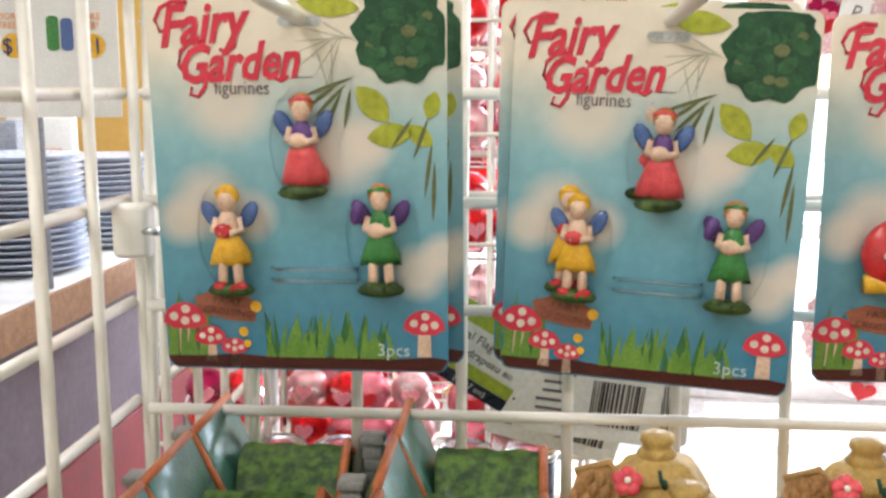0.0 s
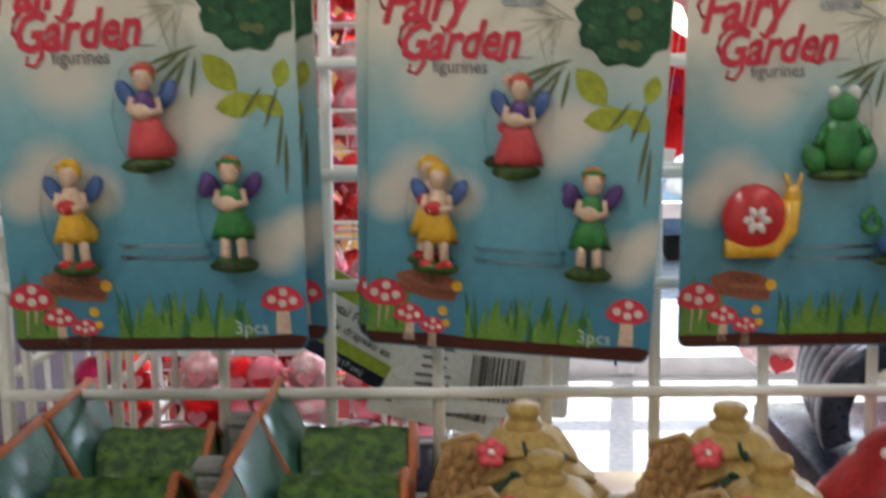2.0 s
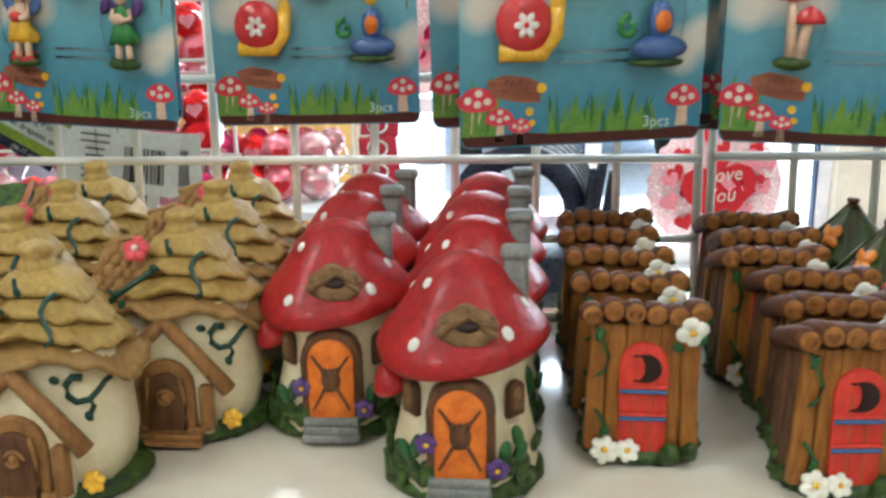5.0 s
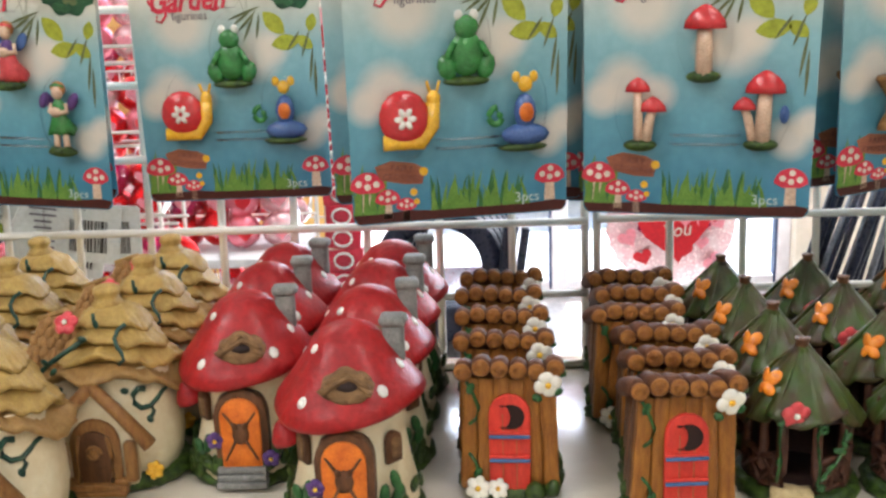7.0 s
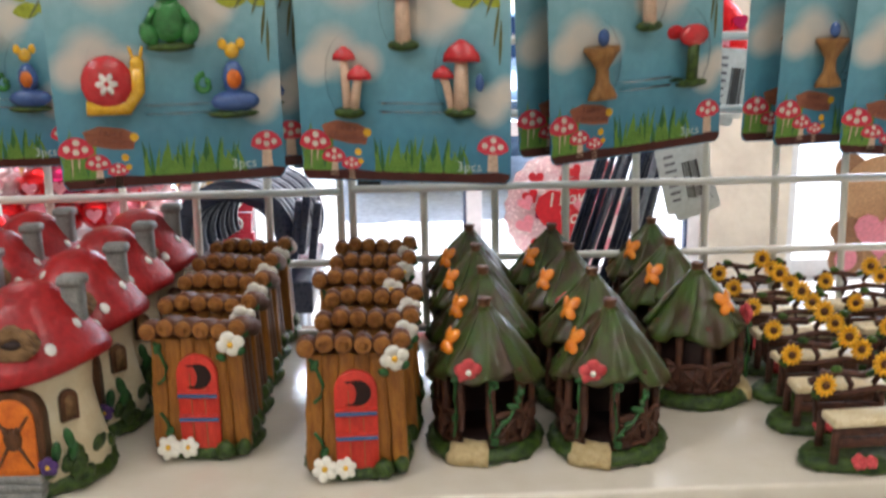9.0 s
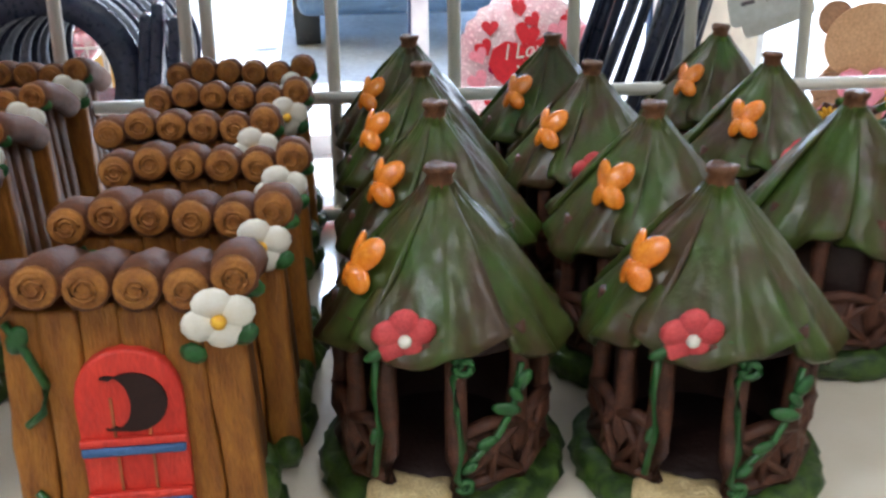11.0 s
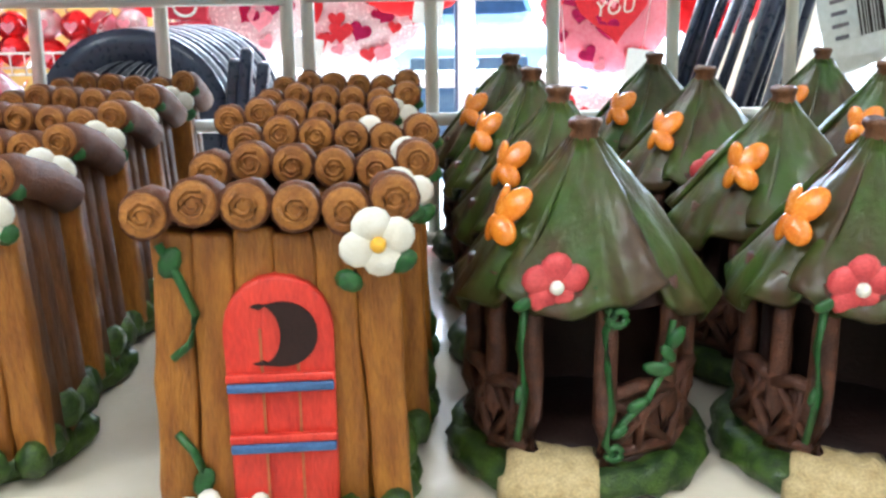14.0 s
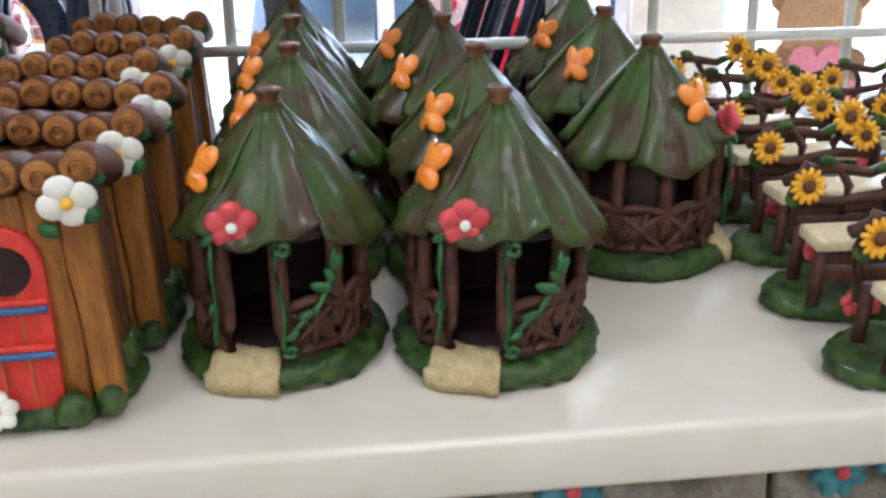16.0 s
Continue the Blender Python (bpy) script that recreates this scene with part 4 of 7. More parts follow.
    part("gable_wall", plate(bmesh.new(), [(-0.0245, 0.030), (0.0265, 0.030), (0.001, 0.0610)], 0.012, Matrix.Translation((0, -0.0318, 0)), bevel=0.001), CREAM, t)
    part("porch_wall", slab(bmesh.new(), (0.001, -0.0265, 0.022), (0.040, 0.011, 0.034), bevel=0.003), CREAM, t)
    fr = part("door_frame", shake(plate(bmesh.new(), arch(0.0265, 0.009, 0.0445), 0.006, Matrix.Translation((0.0005, -0.0345, 0)), bevel=0.0012), 0.0004, 0.004, 1), TIMBER, t, "brown arched door frame")
    part("door", plate(bmesh.new(), arch(0.0185, 0.0095, 0.0385), 0.003, Matrix.Translation((0.0005, -0.0362, 0)), bevel=0.0006), BARK, fr, "brown plank door")
    knot = bmesh.new()
    tube(knot, curl(0.0005, -0.0368, 0.0265, 0.0045, 1.5), 0.0009, 6)
    ball(knot, (0.0005, -0.0368, 0.0265), (0.002, 0.0012, 0.002), seg=8)
    for s in (-1, 1):
        tube(knot, [(0.0005 + s * 0.0085, -0.036, 0.010), (0.0005 + s * 0.0095, -0.0362, 0.025), (0.0005 + s * 0.0075, -0.036, 0.036)], 0.0012, 6)
    part("door_ornament", knot, TIMBER, fr)
    for s in (-1, 1):
        part("porch_post", shake(slab(bmesh.new(), (0.0005 + s * 0.0185, -0.0335, 0.0205), (0.0062, 0.006, 0.023), bevel=0.0014), 0.0006, 0.004, s), TIMBER, t)
    for k in range(3):
        part("step", slab(bmesh.new(), (0.0, -0.0325 - 0.0010 * k, 0.0095 - 0.0031 * k), (0.0335 - 0.001 * k, 0.007, 0.0033), bevel=0.0008), TIMBER, t)
    bloom(t, "roof_flower", (-0.0115, -0.0225, 0.0945), 0.0062, PINK, WHITE_P, 5, (-35, 0, -5), "pink flower where roofs meet", 0.4)
    bloom(t, "wall_flower", (-0.0240, -0.0270, 0.0530), 0.0058, PINK, YELLOW, 5, (0, 0, -25), "pink flower on the wall", 0.3)
    bloom(t, "eave_flower", (-0.0370, -0.0190, 0.0610), 0.0055, YELLOW, YELLOW, 4, (0, 0, -60), "yellow crescent blossom under the eave", 0.4)
    for c, q in (((0.0295, -0.0290, 0.0130), YELLOW), ((-0.0315, -0.0300, 0.0105), YELLOW), ((-0.0335, -0.0285, 0.0170), PINK)):
        bloom(t, "base_flower", c, 0.0048, q, q, 6, (-15, 0, 0), "round blossom on the mossy base", 0.5)
    bm = bmesh.new()
    tube(bm, [(-0.0270, -0.0330, 0.0680), (-0.0200, -0.0320, 0.0745), (-0.0120, -0.0300, 0.0800), (-0.0060, -0.0275, 0.0835), (-0.001, -0.0255, 0.0870)], 0.0015, 6)
    tube(bm, [(0.0190, -0.0205, 0.0925), (0.0160, -0.0240, 0.0905), (0.0145, -0.0262, 0.0865), (0.0160, -0.0280, 0.0825), (0.0188, -0.0295, 0.0795), (0.0198, -0.0306, 0.0760), (0.0170, -0.0314, 0.0740)], 0.0013, 7, 0.0010)
    tube(bm, [(0.0020, -0.0195, 0.0985), (0.0030, -0.0215, 0.0930)], 0.0010, 6)
    for c, rr in (((-0.0205, -0.0330, 0.0765), 40), ((-0.0165, -0.0335, 0.0715), -50), ((-0.0020, -0.0275, 0.0870), 20), ((-0.0245, -0.0335, 0.0680), 60), ((0.0040, -0.0225, 0.0935), 80)):
        ball(bm, c, (0.0027, 0.0011, 0.0016), (0, rr, 0), 7)
    part("roof_vine", bm, VINE, t, "dark green vine over the thatch")
    bm = bmesh.new()

    def on_wall(x, z):
        q = 0.0357 - 0.05 * max(0.0, z - 0.045)
        return x, -0.0278 * max(0.0, 1 - abs(x / q) ** 2.6) ** (1 / 2.6) - 0.0008, z
    tube(bm, [on_wall(x, z) for x, z in ((0.0265, 0.0570), (0.0232, 0.0578), (0.0208, 0.0548), (0.0212, 0.0500), (0.0242, 0.0468), (0.0282, 0.0468), (0.0312, 0.0498), (0.0330, 0.0525), (0.0342, 0.0530))], 0.0017, 7, 0.0012)
    tube(bm, [on_wall(x, z) for x, z in ((0.0284, 0.0468), (0.0294, 0.0435), (0.0280, 0.0405))], 0.0012, 6)
    for x, z, rr in ((0.0170, 0.0575, 10), (0.0275, 0.0395, 60), (-0.0180, 0.0590, 0), (-0.0265, 0.0455, 80)):
        ball(bm, on_wall(x, z), (0.0024, 0.0012, 0.0019), (0, rr, 0), 7)
    part("wall_vine", bm, VINE, t, "dark green vine scroll on the wall")
    return t


def green_cottage():
    t = thing("green_roof_cottage", "ceramic cottage with mossy green roofs and terracotta trim", "garden figurine", "green roof cottages")
    part("grass_base", mound(0.0400, 0.0300, 0.008, 13), GRASSY, t, "green base")
    part("main_wall", slab(bmesh.new(), (0.008, 0.002, 0.036), (0.058, 0.046, 0.062), bevel=0.005), CREAM, t, "cream plaster wall")
    part("gable_wall", plate(bmesh.new(), [(-0.0135, 0.006), (0.0135, 0.006), (0.0135, 0.066), (0.0, 0.096), (-0.0135, 0.066)], 0.044, Matrix.Translation((-0.0220, -0.0245, 0)), bevel=0.0015), CREAM, t, "cream front gable")
    for s in (-1, 1):
        ang = math.degrees(math.atan2(0.0415, 0.0185)) * -s
        bm = bmesh.new()
        slab(bm, (0, 0, 0), (0.0475, 0.0520, 0.0040), bevel=0.0012)
        o = part("gable_roof", shake(bm, 0.0008, 0.007, s), TEAL if s > 0 else MOSS, t, "steep mossy roof slope")
        o.matrix_basis = pose(-0.0220 + s * 0.0092, -0.0015, 0.0835, 0, -ang, 0)
    bm = bmesh.new()
    tube(bm, [(-0.0425, -0.0290, 0.0610), (-0.0220, -0.0290, 0.1050), (-0.0015, -0.0290, 0.0610)], 0.0023, 6)
    tube(bm, [(-0.0220, -0.0290, 0.1050), (-0.0220, 0.0250, 0.1055)], 0.0022, 6)
    tube(bm, [(-0.0360, -0.0260, 0.0655), (-0.0220, -0.0272, 0.0680), (-0.008, -0.0260, 0.0655)], 0.0012, 6)
    part("gable_trim", bm, TERRA, t, "terracotta roof edging")
    rb = bmesh.new()
    n = 12
    top, bot = [], []
    for i in range(n + 1):
        u = i / n
        x = -0.006 + 0.0485 * u
        e = 0.0600 + 0.0115 * math.sin(math.pi * min(1, max(0, (u - 0.12) / 0.76))) ** 1.2
        bot.append((x, e))
        top.append(x)
    front = [rb.verts.new((x, -0.0300, z)) for x, z in bot]
    mid = [rb.verts.new((x, -0.0180, 0.0810 + 0.0012 * math.sin(7 * x * 100))) for x in top]
    rid = [rb.verts.new((x, -0.0020, 0.0915)) for x in top]
    bmid = [rb.verts.new((x, 0.0140, 0.0810)) for x in top]
    back = [rb.verts.new((x, 0.0290, 0.0610)) for x in top]
    low = [rb.verts.new((x, -0.0285, z - 0.004)) for x, z in bot]
    lowb = [rb.verts.new((x, 0.0285, 0.0570)) for x in top]
    for a, b in ((low, front), (front, mid), (mid, rid), (rid, bmid), (bmid, back), (back, lowb), (lowb, low)):
        for i in range(n):
            rb.faces.new((a[i], a[i + 1], b[i + 1], b[i]))
    for i in (0, n):
        rb.faces.new((low[i], front[i], mid[i], rid[i], bmid[i], back[i], lowb[i]))
    bmesh.ops.subdivide_edges(rb, edges=rb.edges[:], cuts=1, use_grid_fill=True)
    part("main_roof", shake(rb, 0.0013, 0.007, 8), MOSS, t, "bumpy moss green roof")
    bm = bmesh.new()
    tube(bm, [(x, -0.0305, z - 0.0012) for x, z in bot], 0.0021, 6)
    tube(bm, [(0.0425, -0.0305, 0.0590), (0.0432, -0.0180, 0.0815), (0.0432, -0.002, 0.0925), (0.0432, 0.0140, 0.0815), (0.0425, 0.029, 0.0590)], 0.0021, 6)
    part("eave_trim", bm, TERRA, t, "wavy terracotta eave edging")
    d = part("door_frame", plate(bmesh.new(), arch(0.0215, 0.010, 0.0515), 0.005, Matrix.Translation((0.0175, -0.0245, 0)), bevel=0.001), BARK, t, "dark wood arched frame")
    part("door", plate(bmesh.new(), arch(0.0165, 0.0105, 0.0480), 0.003, Matrix.Translation((0.0175, -0.0258, 0)), bevel=0.0006), BARK, d, "brown plank door")
    part("door_window", tube(bmesh.new(), curl(0.0175, -0.0265, 0.0400, 0.0024, 1.0, 0, 12), 0.0007, 6), STONE, d)
    w = part("window", plate(bmesh.new(), arch(0.0130, 0.018, 0.0475), 0.004, Matrix.Translation((-0.0225, -0.0265, 0)), bevel=0.0008), BARK, t, "tall brown arched window")
    part("pane", plate(bmesh.new(), arch(0.0082, 0.0205, 0.0445), 0.002, Matrix.Translation((-0.0225, -0.0272, 0))), INNER_SHADE, w, smooth=False)
    part("attic_window", ball(bmesh.new(), (-0.0220, -0.0262, 0.0760), (0.0042, 0.0014, 0.0038)), BARK, t, "round brown attic window")
    bloom(t, "door_flower", (0.0175, -0.0285, 0.0545), 0.0052, PINK, CORAL, 6, (0, 0, 0), "coral flower over the door", 0.4)
    for x in (0.0035, 0.0330):
        p = part("flower_pot", slab(bmesh.new(), (x, -0.0275, 0.0140), (0.0105, 0.008, 0.010), bevel=0.0015), BARK, t, "brown planter with purple blooms")
        part("flower_cluster", tufts(bmesh.new(), [(x - 0.003, -0.0285, 0.021), (x + 0.003, -0.0285, 0.0215), (x, -0.0275, 0.0235), (x - 0.0045, -0.0275, 0.0185), (x + 0.0045, -0.0275, 0.019)], 0.0042), PURPLE, p)
    for k in range(3):
        part("step", slab(bmesh.new(), (0.0175, -0.0270 - 0.0016 * k, 0.0100 - 0.0033 * k), (0.0190, 0.008, 0.0034), bevel=0.0008), STONE, t, "grey stone step")
    ch = part("chimney", slab(bmesh.new(), (-0.0375, 0.006, 0.076), (0.0085, 0.0085, 0.032), bevel=0.0008), STONE, t, "grey stone chimney")
    for k in range(5):
        part("chimney_stone", shake(slab(bmesh.new(), (-0.0375, 0.006, 0.062 + 0.006 * k), (0.0095, 0.0095, 0.0058), (0, 0, 5 * (k % 2)), 0.001), 0.0003, 0.004, k), STONE, ch)
    part("chimney_cap", slab(bmesh.new(), (-0.0375, 0.006, 0.0925), (0.0118, 0.0118, 0.004), bevel=0.001), STONE, ch)
    bm = bmesh.new()
    tube(bm, [(-0.002, -0.0268, 0.050), (0.000, -0.0270, 0.040), (-0.001, -0.0268, 0.028), (0.001, -0.0268, 0.018)], 0.0008, 6)
    tube(bm, curl(-0.009, -0.0268, 0.034, 0.0045, 1.2), 0.0008, 6)
    tube(bm, [(-0.033, -0.0262, 0.058), (-0.030, -0.0264, 0.052), (-0.033, -0.0262, 0.046)], 0.0008, 6)
    for c in ((0.0105, -0.0272, 0.0525), (0.0245, -0.0272, 0.0530), (0.001, -0.0275, 0.0455), (0.0290, -0.0262, 0.0320), (-0.0315, -0.0268, 0.0545)):
        ball(bm, c, (0.0026, 0.0010, 0.0017), (0, 25, 0), 7)
    part("vine", bm, VINE, t, "dark green vine scrolls")
    part("bush", tufts(bmesh.new(), [(-0.033, -0.024, 0.011), (-0.026, -0.027, 0.010), (0.037, -0.022, 0.011), (0.038, -0.012, 0.012), (0.028, -0.0275, 0.008)], 0.0055), GRASSY, t)
    return t


def sunflower_bench():
    t = thing("sunflower_bench", "resin miniature bench with cream seat and sunflowers", "garden figurine", "sunflower benches")
    part("grass_base", mound(0.0330, 0.0180, 0.007, 17), GRASSY, t, "oval green grassy base")
    part("seat", shake(slab(bmesh.new(), (0.001, -0.0085, 0.0275), (0.050, 0.0150, 0.0042), bevel=0.001), 0.0004, 0.005, 1), SEAT, t, "cream slab seat")
    for z in (0.0222, 0.0165):
        part("apron_plank", shake(slab(bmesh.new(), (0.001, -0.0125, z), (0.046, 0.0035, 0.0050), bevel=0.001), 0.0004, 0.004, z), TWIG, t)
    for x in (-0.0215, 0.0235):
        for y in (-0.0125, 0.004):
            part("leg", tube(bmesh.new(), [(x, y, 0.006), (x * 0.97, y, 0.026)], 0.0022, 7), TWIG, t)
    bm = bmesh.new()
    tube(bm, [(-0.022, 0.006, 0.020), (-0.0235, 0.008, 0.036), (-0.019, 0.008, 0.047)], 0.0020, 7)
    tube(bm, [(0.024, 0.006, 0.020), (0.0255, 0.008, 0.037), (0.022, 0.008, 0.048)], 0.0020, 7)
    tube(bm, [(-0.027, 0.008, 0.041), (-0.012, 0.0085, 0.0455), (0.002, 0.008, 0.0430), (0.014, 0.0085, 0.0475), (0.029, 0.008, 0.0455)], 0.0022, 7, 0.0017)
    tube(bm, [(-0.023, 0.008, 0.0345), (-0.008, 0.0085, 0.0330), (0.010, 0.008, 0.0355), (0.025, 0.008, 0.0340)], 0.0019, 7)
    tube(bm, [(-0.006, 0.008, 0.029), (-0.004, 0.0085, 0.038), (-0.009, 0.008, 0.0455)], 0.0016, 6)
    tube(bm, [(0.010, 0.008, 0.029), (0.008, 0.0085, 0.039), (0.0135, 0.008, 0.0475)], 0.0016, 6)
    part("branch_back", shake(bm, 0.0005, 0.004, 3), TWIG, t, "twisted brown branch backrest")
    for x, z, r in ((-0.0205, 0.0405, 0.0062), (0.0100, 0.0505, 0.0068), (0.0175, 0.0430, 0.0062)):
        m = pose(x, 0.0035, z, -8)
        bm = bmesh.new()
        for i in range(13):
            a = 2 * math.pi * i / 13
            q = m @ Matrix.Translation((0.70 * r * math.cos(a), 0, 0.70 * r * math.sin(a))) @ Matrix.Rotation(-a, 4, "Y")
            bmesh.ops.create_uvsphere(bm, u_segments=6, v_segments=4, radius=1, matrix=q @ Matrix.Diagonal((r * 0.36, r * 0.12, r * 0.17, 1)))
        plate(bm, disc(r * 0.55, 12), 0.001, m)
        f = part("sunflower", bm, SUN_P, t, "yellow sunflower")
        bm = bmesh.new()
        bmesh.ops.create_uvsphere(bm, u_segments=10, v_segments=6, radius=1, matrix=m @ Matrix.Translation((0, -0.0006, 0)) @ Matrix.Diagonal((r * 0.36, r * 0.20, r * 0.36, 1)))
        part("flower_centre", bm, SUN_C, f, "dark brown seed head")
    bloom(t, "base_flower", (-0.010, -0.0165, 0.0075), 0.0040, CORAL, CORAL, 5, (-30, 0, 0), "small coral blossom", 0.5)
    bloom(t, "base_flower", (-0.004, -0.0168, 0.0072), 0.0034, CORAL, CORAL, 5, (-30, 0, 0), "small coral blossom", 0.5)
    bm = bmesh.new()
    for c, rr in (((-0.024, 0.006, 0.0345), 40), ((0.005, 0.006, 0.0450), -20), ((0.024, 0.006, 0.0480), 30), ((-0.014, 0.006, 0.0480), 10)):
        ball(bm, c, (0.0036, 0.001, 0.0020), (0, rr, 0), 7)
    part("leaf", bm, MOSS, t)
    return t


place(thatched_cottage, [(0.131, -0.222, 0), (0.090, -0.158, 0), (0.089, -0.092, 0), (0.085, -0.034, 0), (0.174, -0.160, 0), (0.174, -0.094, 0), (0.174, -0.036, 0)])
place(mushroom_house, [(0.3135, -0.213, -3), (0.250, -0.155, 0), (0.250, -0.092, 5), (0.254, -0.040, -5), (0.3175, -0.150, 4), (0.319, -0.092, -3), (0.324, -0.040, 6)])
place(outhouse, [(0.4755, -0.2165, 2), (0.4815, -0.178, 0), (0.4835, -0.1375, 1), (0.4730, -0.0975, 2), (0.4815, -0.058, 0), (0.4820, -0.0175, 1), (0.3945, -0.1870, -4), (0.3935, -0.1425, -3), (0.3945, -0.0970, -3), (0.3940, -0.0525, -2), (0.3970, -0.0105, 0)])
place(gazebo, [(0.543, -0.195, 0), (0.5475, -0.132, 14), (0.5475, -0.076, 8), (0.5470, -0.020, 12), (0.608, -0.203, -6), (0.6105, -0.141, 16), (0.6065, -0.081, 10), (0.6040, -0.024, 12), (0.674, -0.136, 96), (0.6740, -0.074, 20), (0.6770, -0.013, 10)])
place(green_cottage, [(-0.003, -0.127, 0), (-0.005, -0.068, 0), (-0.004, -0.013, 0), (-0.097, -0.127, 0), (-0.097, -0.070, 0), (-0.096, -0.013, 0)])
place(sunflower_bench, [(0.7335, -0.2340, 3), (0.7335, -0.1910, -2), (0.739, -0.1470, 4), (0.742, -0.1040, 0), (0.744, -0.0610, -3), (0.746, -0.0230, 0), (0.806, -0.2050, 2), (0.808, -0.1500, -4), (0.810, -0.1000, 2), (0.812, -0.0500, 0)])


# ---- blister cards on hooks ----
def card_print():
    """Printed sky: blue with soft pale clouds, paler towards the top."""
    m = bpy.data.materials.new("card_sky")
    m.use_nodes = True
    n, lk = m.node_tree.nodes, m.node_tree.links
    b = n["Principled BSDF"]
    tc, sx = n.new("ShaderNodeTexCoord"), n.new("ShaderNodeSeparateXYZ")
    lk.new(tc.outputs["Object"], sx.inputs[0])
    mr = n.new("ShaderNodeMapRange")
    mr.inputs["From Min"].default_value, mr.inputs["From Max"].default_value = -0.08, 0.08
    lk.new(sx.outputs["Z"], mr.inputs["Value"])
    grad = n.new("ShaderNodeValToRGB")
    e = grad.color_ramp.elements
    e[0].position, e[0].color = 0.08, (0.045, 0.20, 0.31, 1)
    e[1].position, e[1].color = 1.0, (0.72, 0.66, 0.53, 1)
    for p, c in ((0.35, (0.115, 0.32, 0.40, 1)), (0.62, (0.24, 0.45, 0.49, 1)), (0.76, (0.47, 0.54, 0.49, 1)), (0.86, (0.72, 0.66, 0.53, 1))):
        q = e.new(p)
        q.color = c
    lk.new(mr.outputs[0], grad.inputs[0])
    nz = n.new("ShaderNodeTexNoise")
    nz.inputs["Scale"].default_value, nz.inputs["Detail"].default_value = 160, 4
    mix = n.new("ShaderNodeMix")
    mix.data_type, mix.blend_type = "RGBA", "SOFT_LIGHT"
    mix.inputs["Factor"].default_value = 0.25
    lk.new(tc.outputs["Object"], nz.inputs["Vector"])
    lk.new(grad.outputs[0], mix.inputs["A"])
    lk.new(nz.outputs["Fac"], mix.inputs["B"])
    last = mix.outputs["Result"]
    for cx, cz, r in ((0.018, 0.016, 0.019), (0.030, 0.020, 0.012), (0.006, 0.012, 0.010), (-0.040, -0.006, 0.017), (-0.022, -0.012, 0.012), (-0.052, -0.014, 0.012), (0.050, -0.036, 0.013), (0.060, -0.028, 0.010), (-0.030, 0.036, 0.020)):
        d = n.new("ShaderNodeVectorMath")
        d.operation = "DISTANCE"
        flat = n.new("ShaderNodeCombineXYZ")
        lk.new(sx.outputs["X"], flat.inputs[0])
        lk.new(sx.outputs["Z"], flat.inputs[2])
        lk.new(flat.outputs[0], d.inputs[0])
        d.inputs[1].default_value = (cx, 0, cz)
        f = n.new("ShaderNodeMapRange")
        f.inputs["From Min"].default_value, f.inputs["From Max"].default_value = r * 1.1, r * 0.45
        f.inputs["To Max"].default_value = 0.8
        lk.new(d.outputs["Value"], f.inputs["Value"])
        mm = n.new("ShaderNodeMix")
        mm.data_type = "RGBA"
        mm.inputs["B"].default_value = (0.68, 0.60, 0.50, 1)
        lk.new(f.outputs[0], mm.inputs["Factor"])
        lk.new(last, mm.inputs["A"])
        last = mm.outputs["Result"]
    lk.new(last, b.inputs["Base Color"])
    b.inputs["Roughness"].default_value = 0.30
    b.inputs["Coat Weight"].default_value = 0.3
    return m


SKY_CARD = card_print()
INK_RED = mat("ink_red", (0.62, 0.045, 0.075), (0.55, 0.035, 0.06), 0.35, 0.02, 0.0, fine=0.1)
INK_GREY = mat("ink_grey", (0.20, 0.17, 0.19), None, 0.4, 0.02, 0.0)
INK_PALE = mat("ink_pale", (0.55, 0.66, 0.66), None, 0.4, 0.02, 0.0)
INK_SOIL = mat("ink_soil", (0.075, 0.018, 0.014), None, 0.4, 0.01, 0.0)
INK_GRASS = mat("ink_grass", (0.17, 0.30, 0.05), (0.09, 0.21, 0.035), 0.4, 0.008, 0.0)
INK_GRASS2 = mat("ink_grass_dark", (0.05, 0.165, 0.05), None, 0.4, 0.008, 0.0)
INK_LIME = mat("ink_lime", (0.40, 0.42, 0.045), (0.30, 0.35, 0.03), 0.4, 0.02, 0.0)
INK_BUSH = mat("ink_bush", (0.030, 0.105, 0.045), (0.012, 0.05, 0.025), 0.4, 0.006, 0.0)
INK_BUSH2 = mat("ink_bush_light", (0.05, 0.145, 0.06), (0.02, 0.07, 0.03), 0.4, 0.006, 0.0)
INK_OLIVE = mat("ink_olive", (0.15, 0.17, 0.07), None, 0.4, 0.01, 0.0)
INK_LOG = mat("ink_log", (0.36, 0.13, 0.07), (0.24, 0.08, 0.045), 0.4, 0.006, 0.0, stretch=(0.4, 1, 2))
INK_BARK = mat("ink_bark", (0.20, 0.065, 0.045), None, 0.4, 0.01, 0.0)
INK_WHITE = mat("ink_white", (0.75, 0.68, 0.58), None, 0.4, 0.01, 0.0)
INK_SKIN = mat("ink_stem", (0.70, 0.52, 0.38), None, 0.4, 0.01, 0.0)
BLUE_FIG = mat("paint_blue", (0.07, 0.14, 0.36), None, 0.25, 0.004, 0.2, coat=0.6)
SKIN_FIG = mat("paint_cream", (0.75, 0.52, 0.36), None, 0.3, 0.004, 0.1, coat=0.6)
HAIR_FIG = mat("paint_amber", (0.50, 0.20, 0.05), None, 0.3, 0.003, 0.3, coat=0.6)
GREEN_FIG = mat("paint_green", (0.05, 0.27, 0.06), (0.03, 0.14, 0.03), 0.25, 0.004, 0.2, coat=0.6)
GLOSS_RED = mat("paint_red", (0.62, 0.03, 0.035), None, 0.22, 0.004, 0.1, coat=0.7)
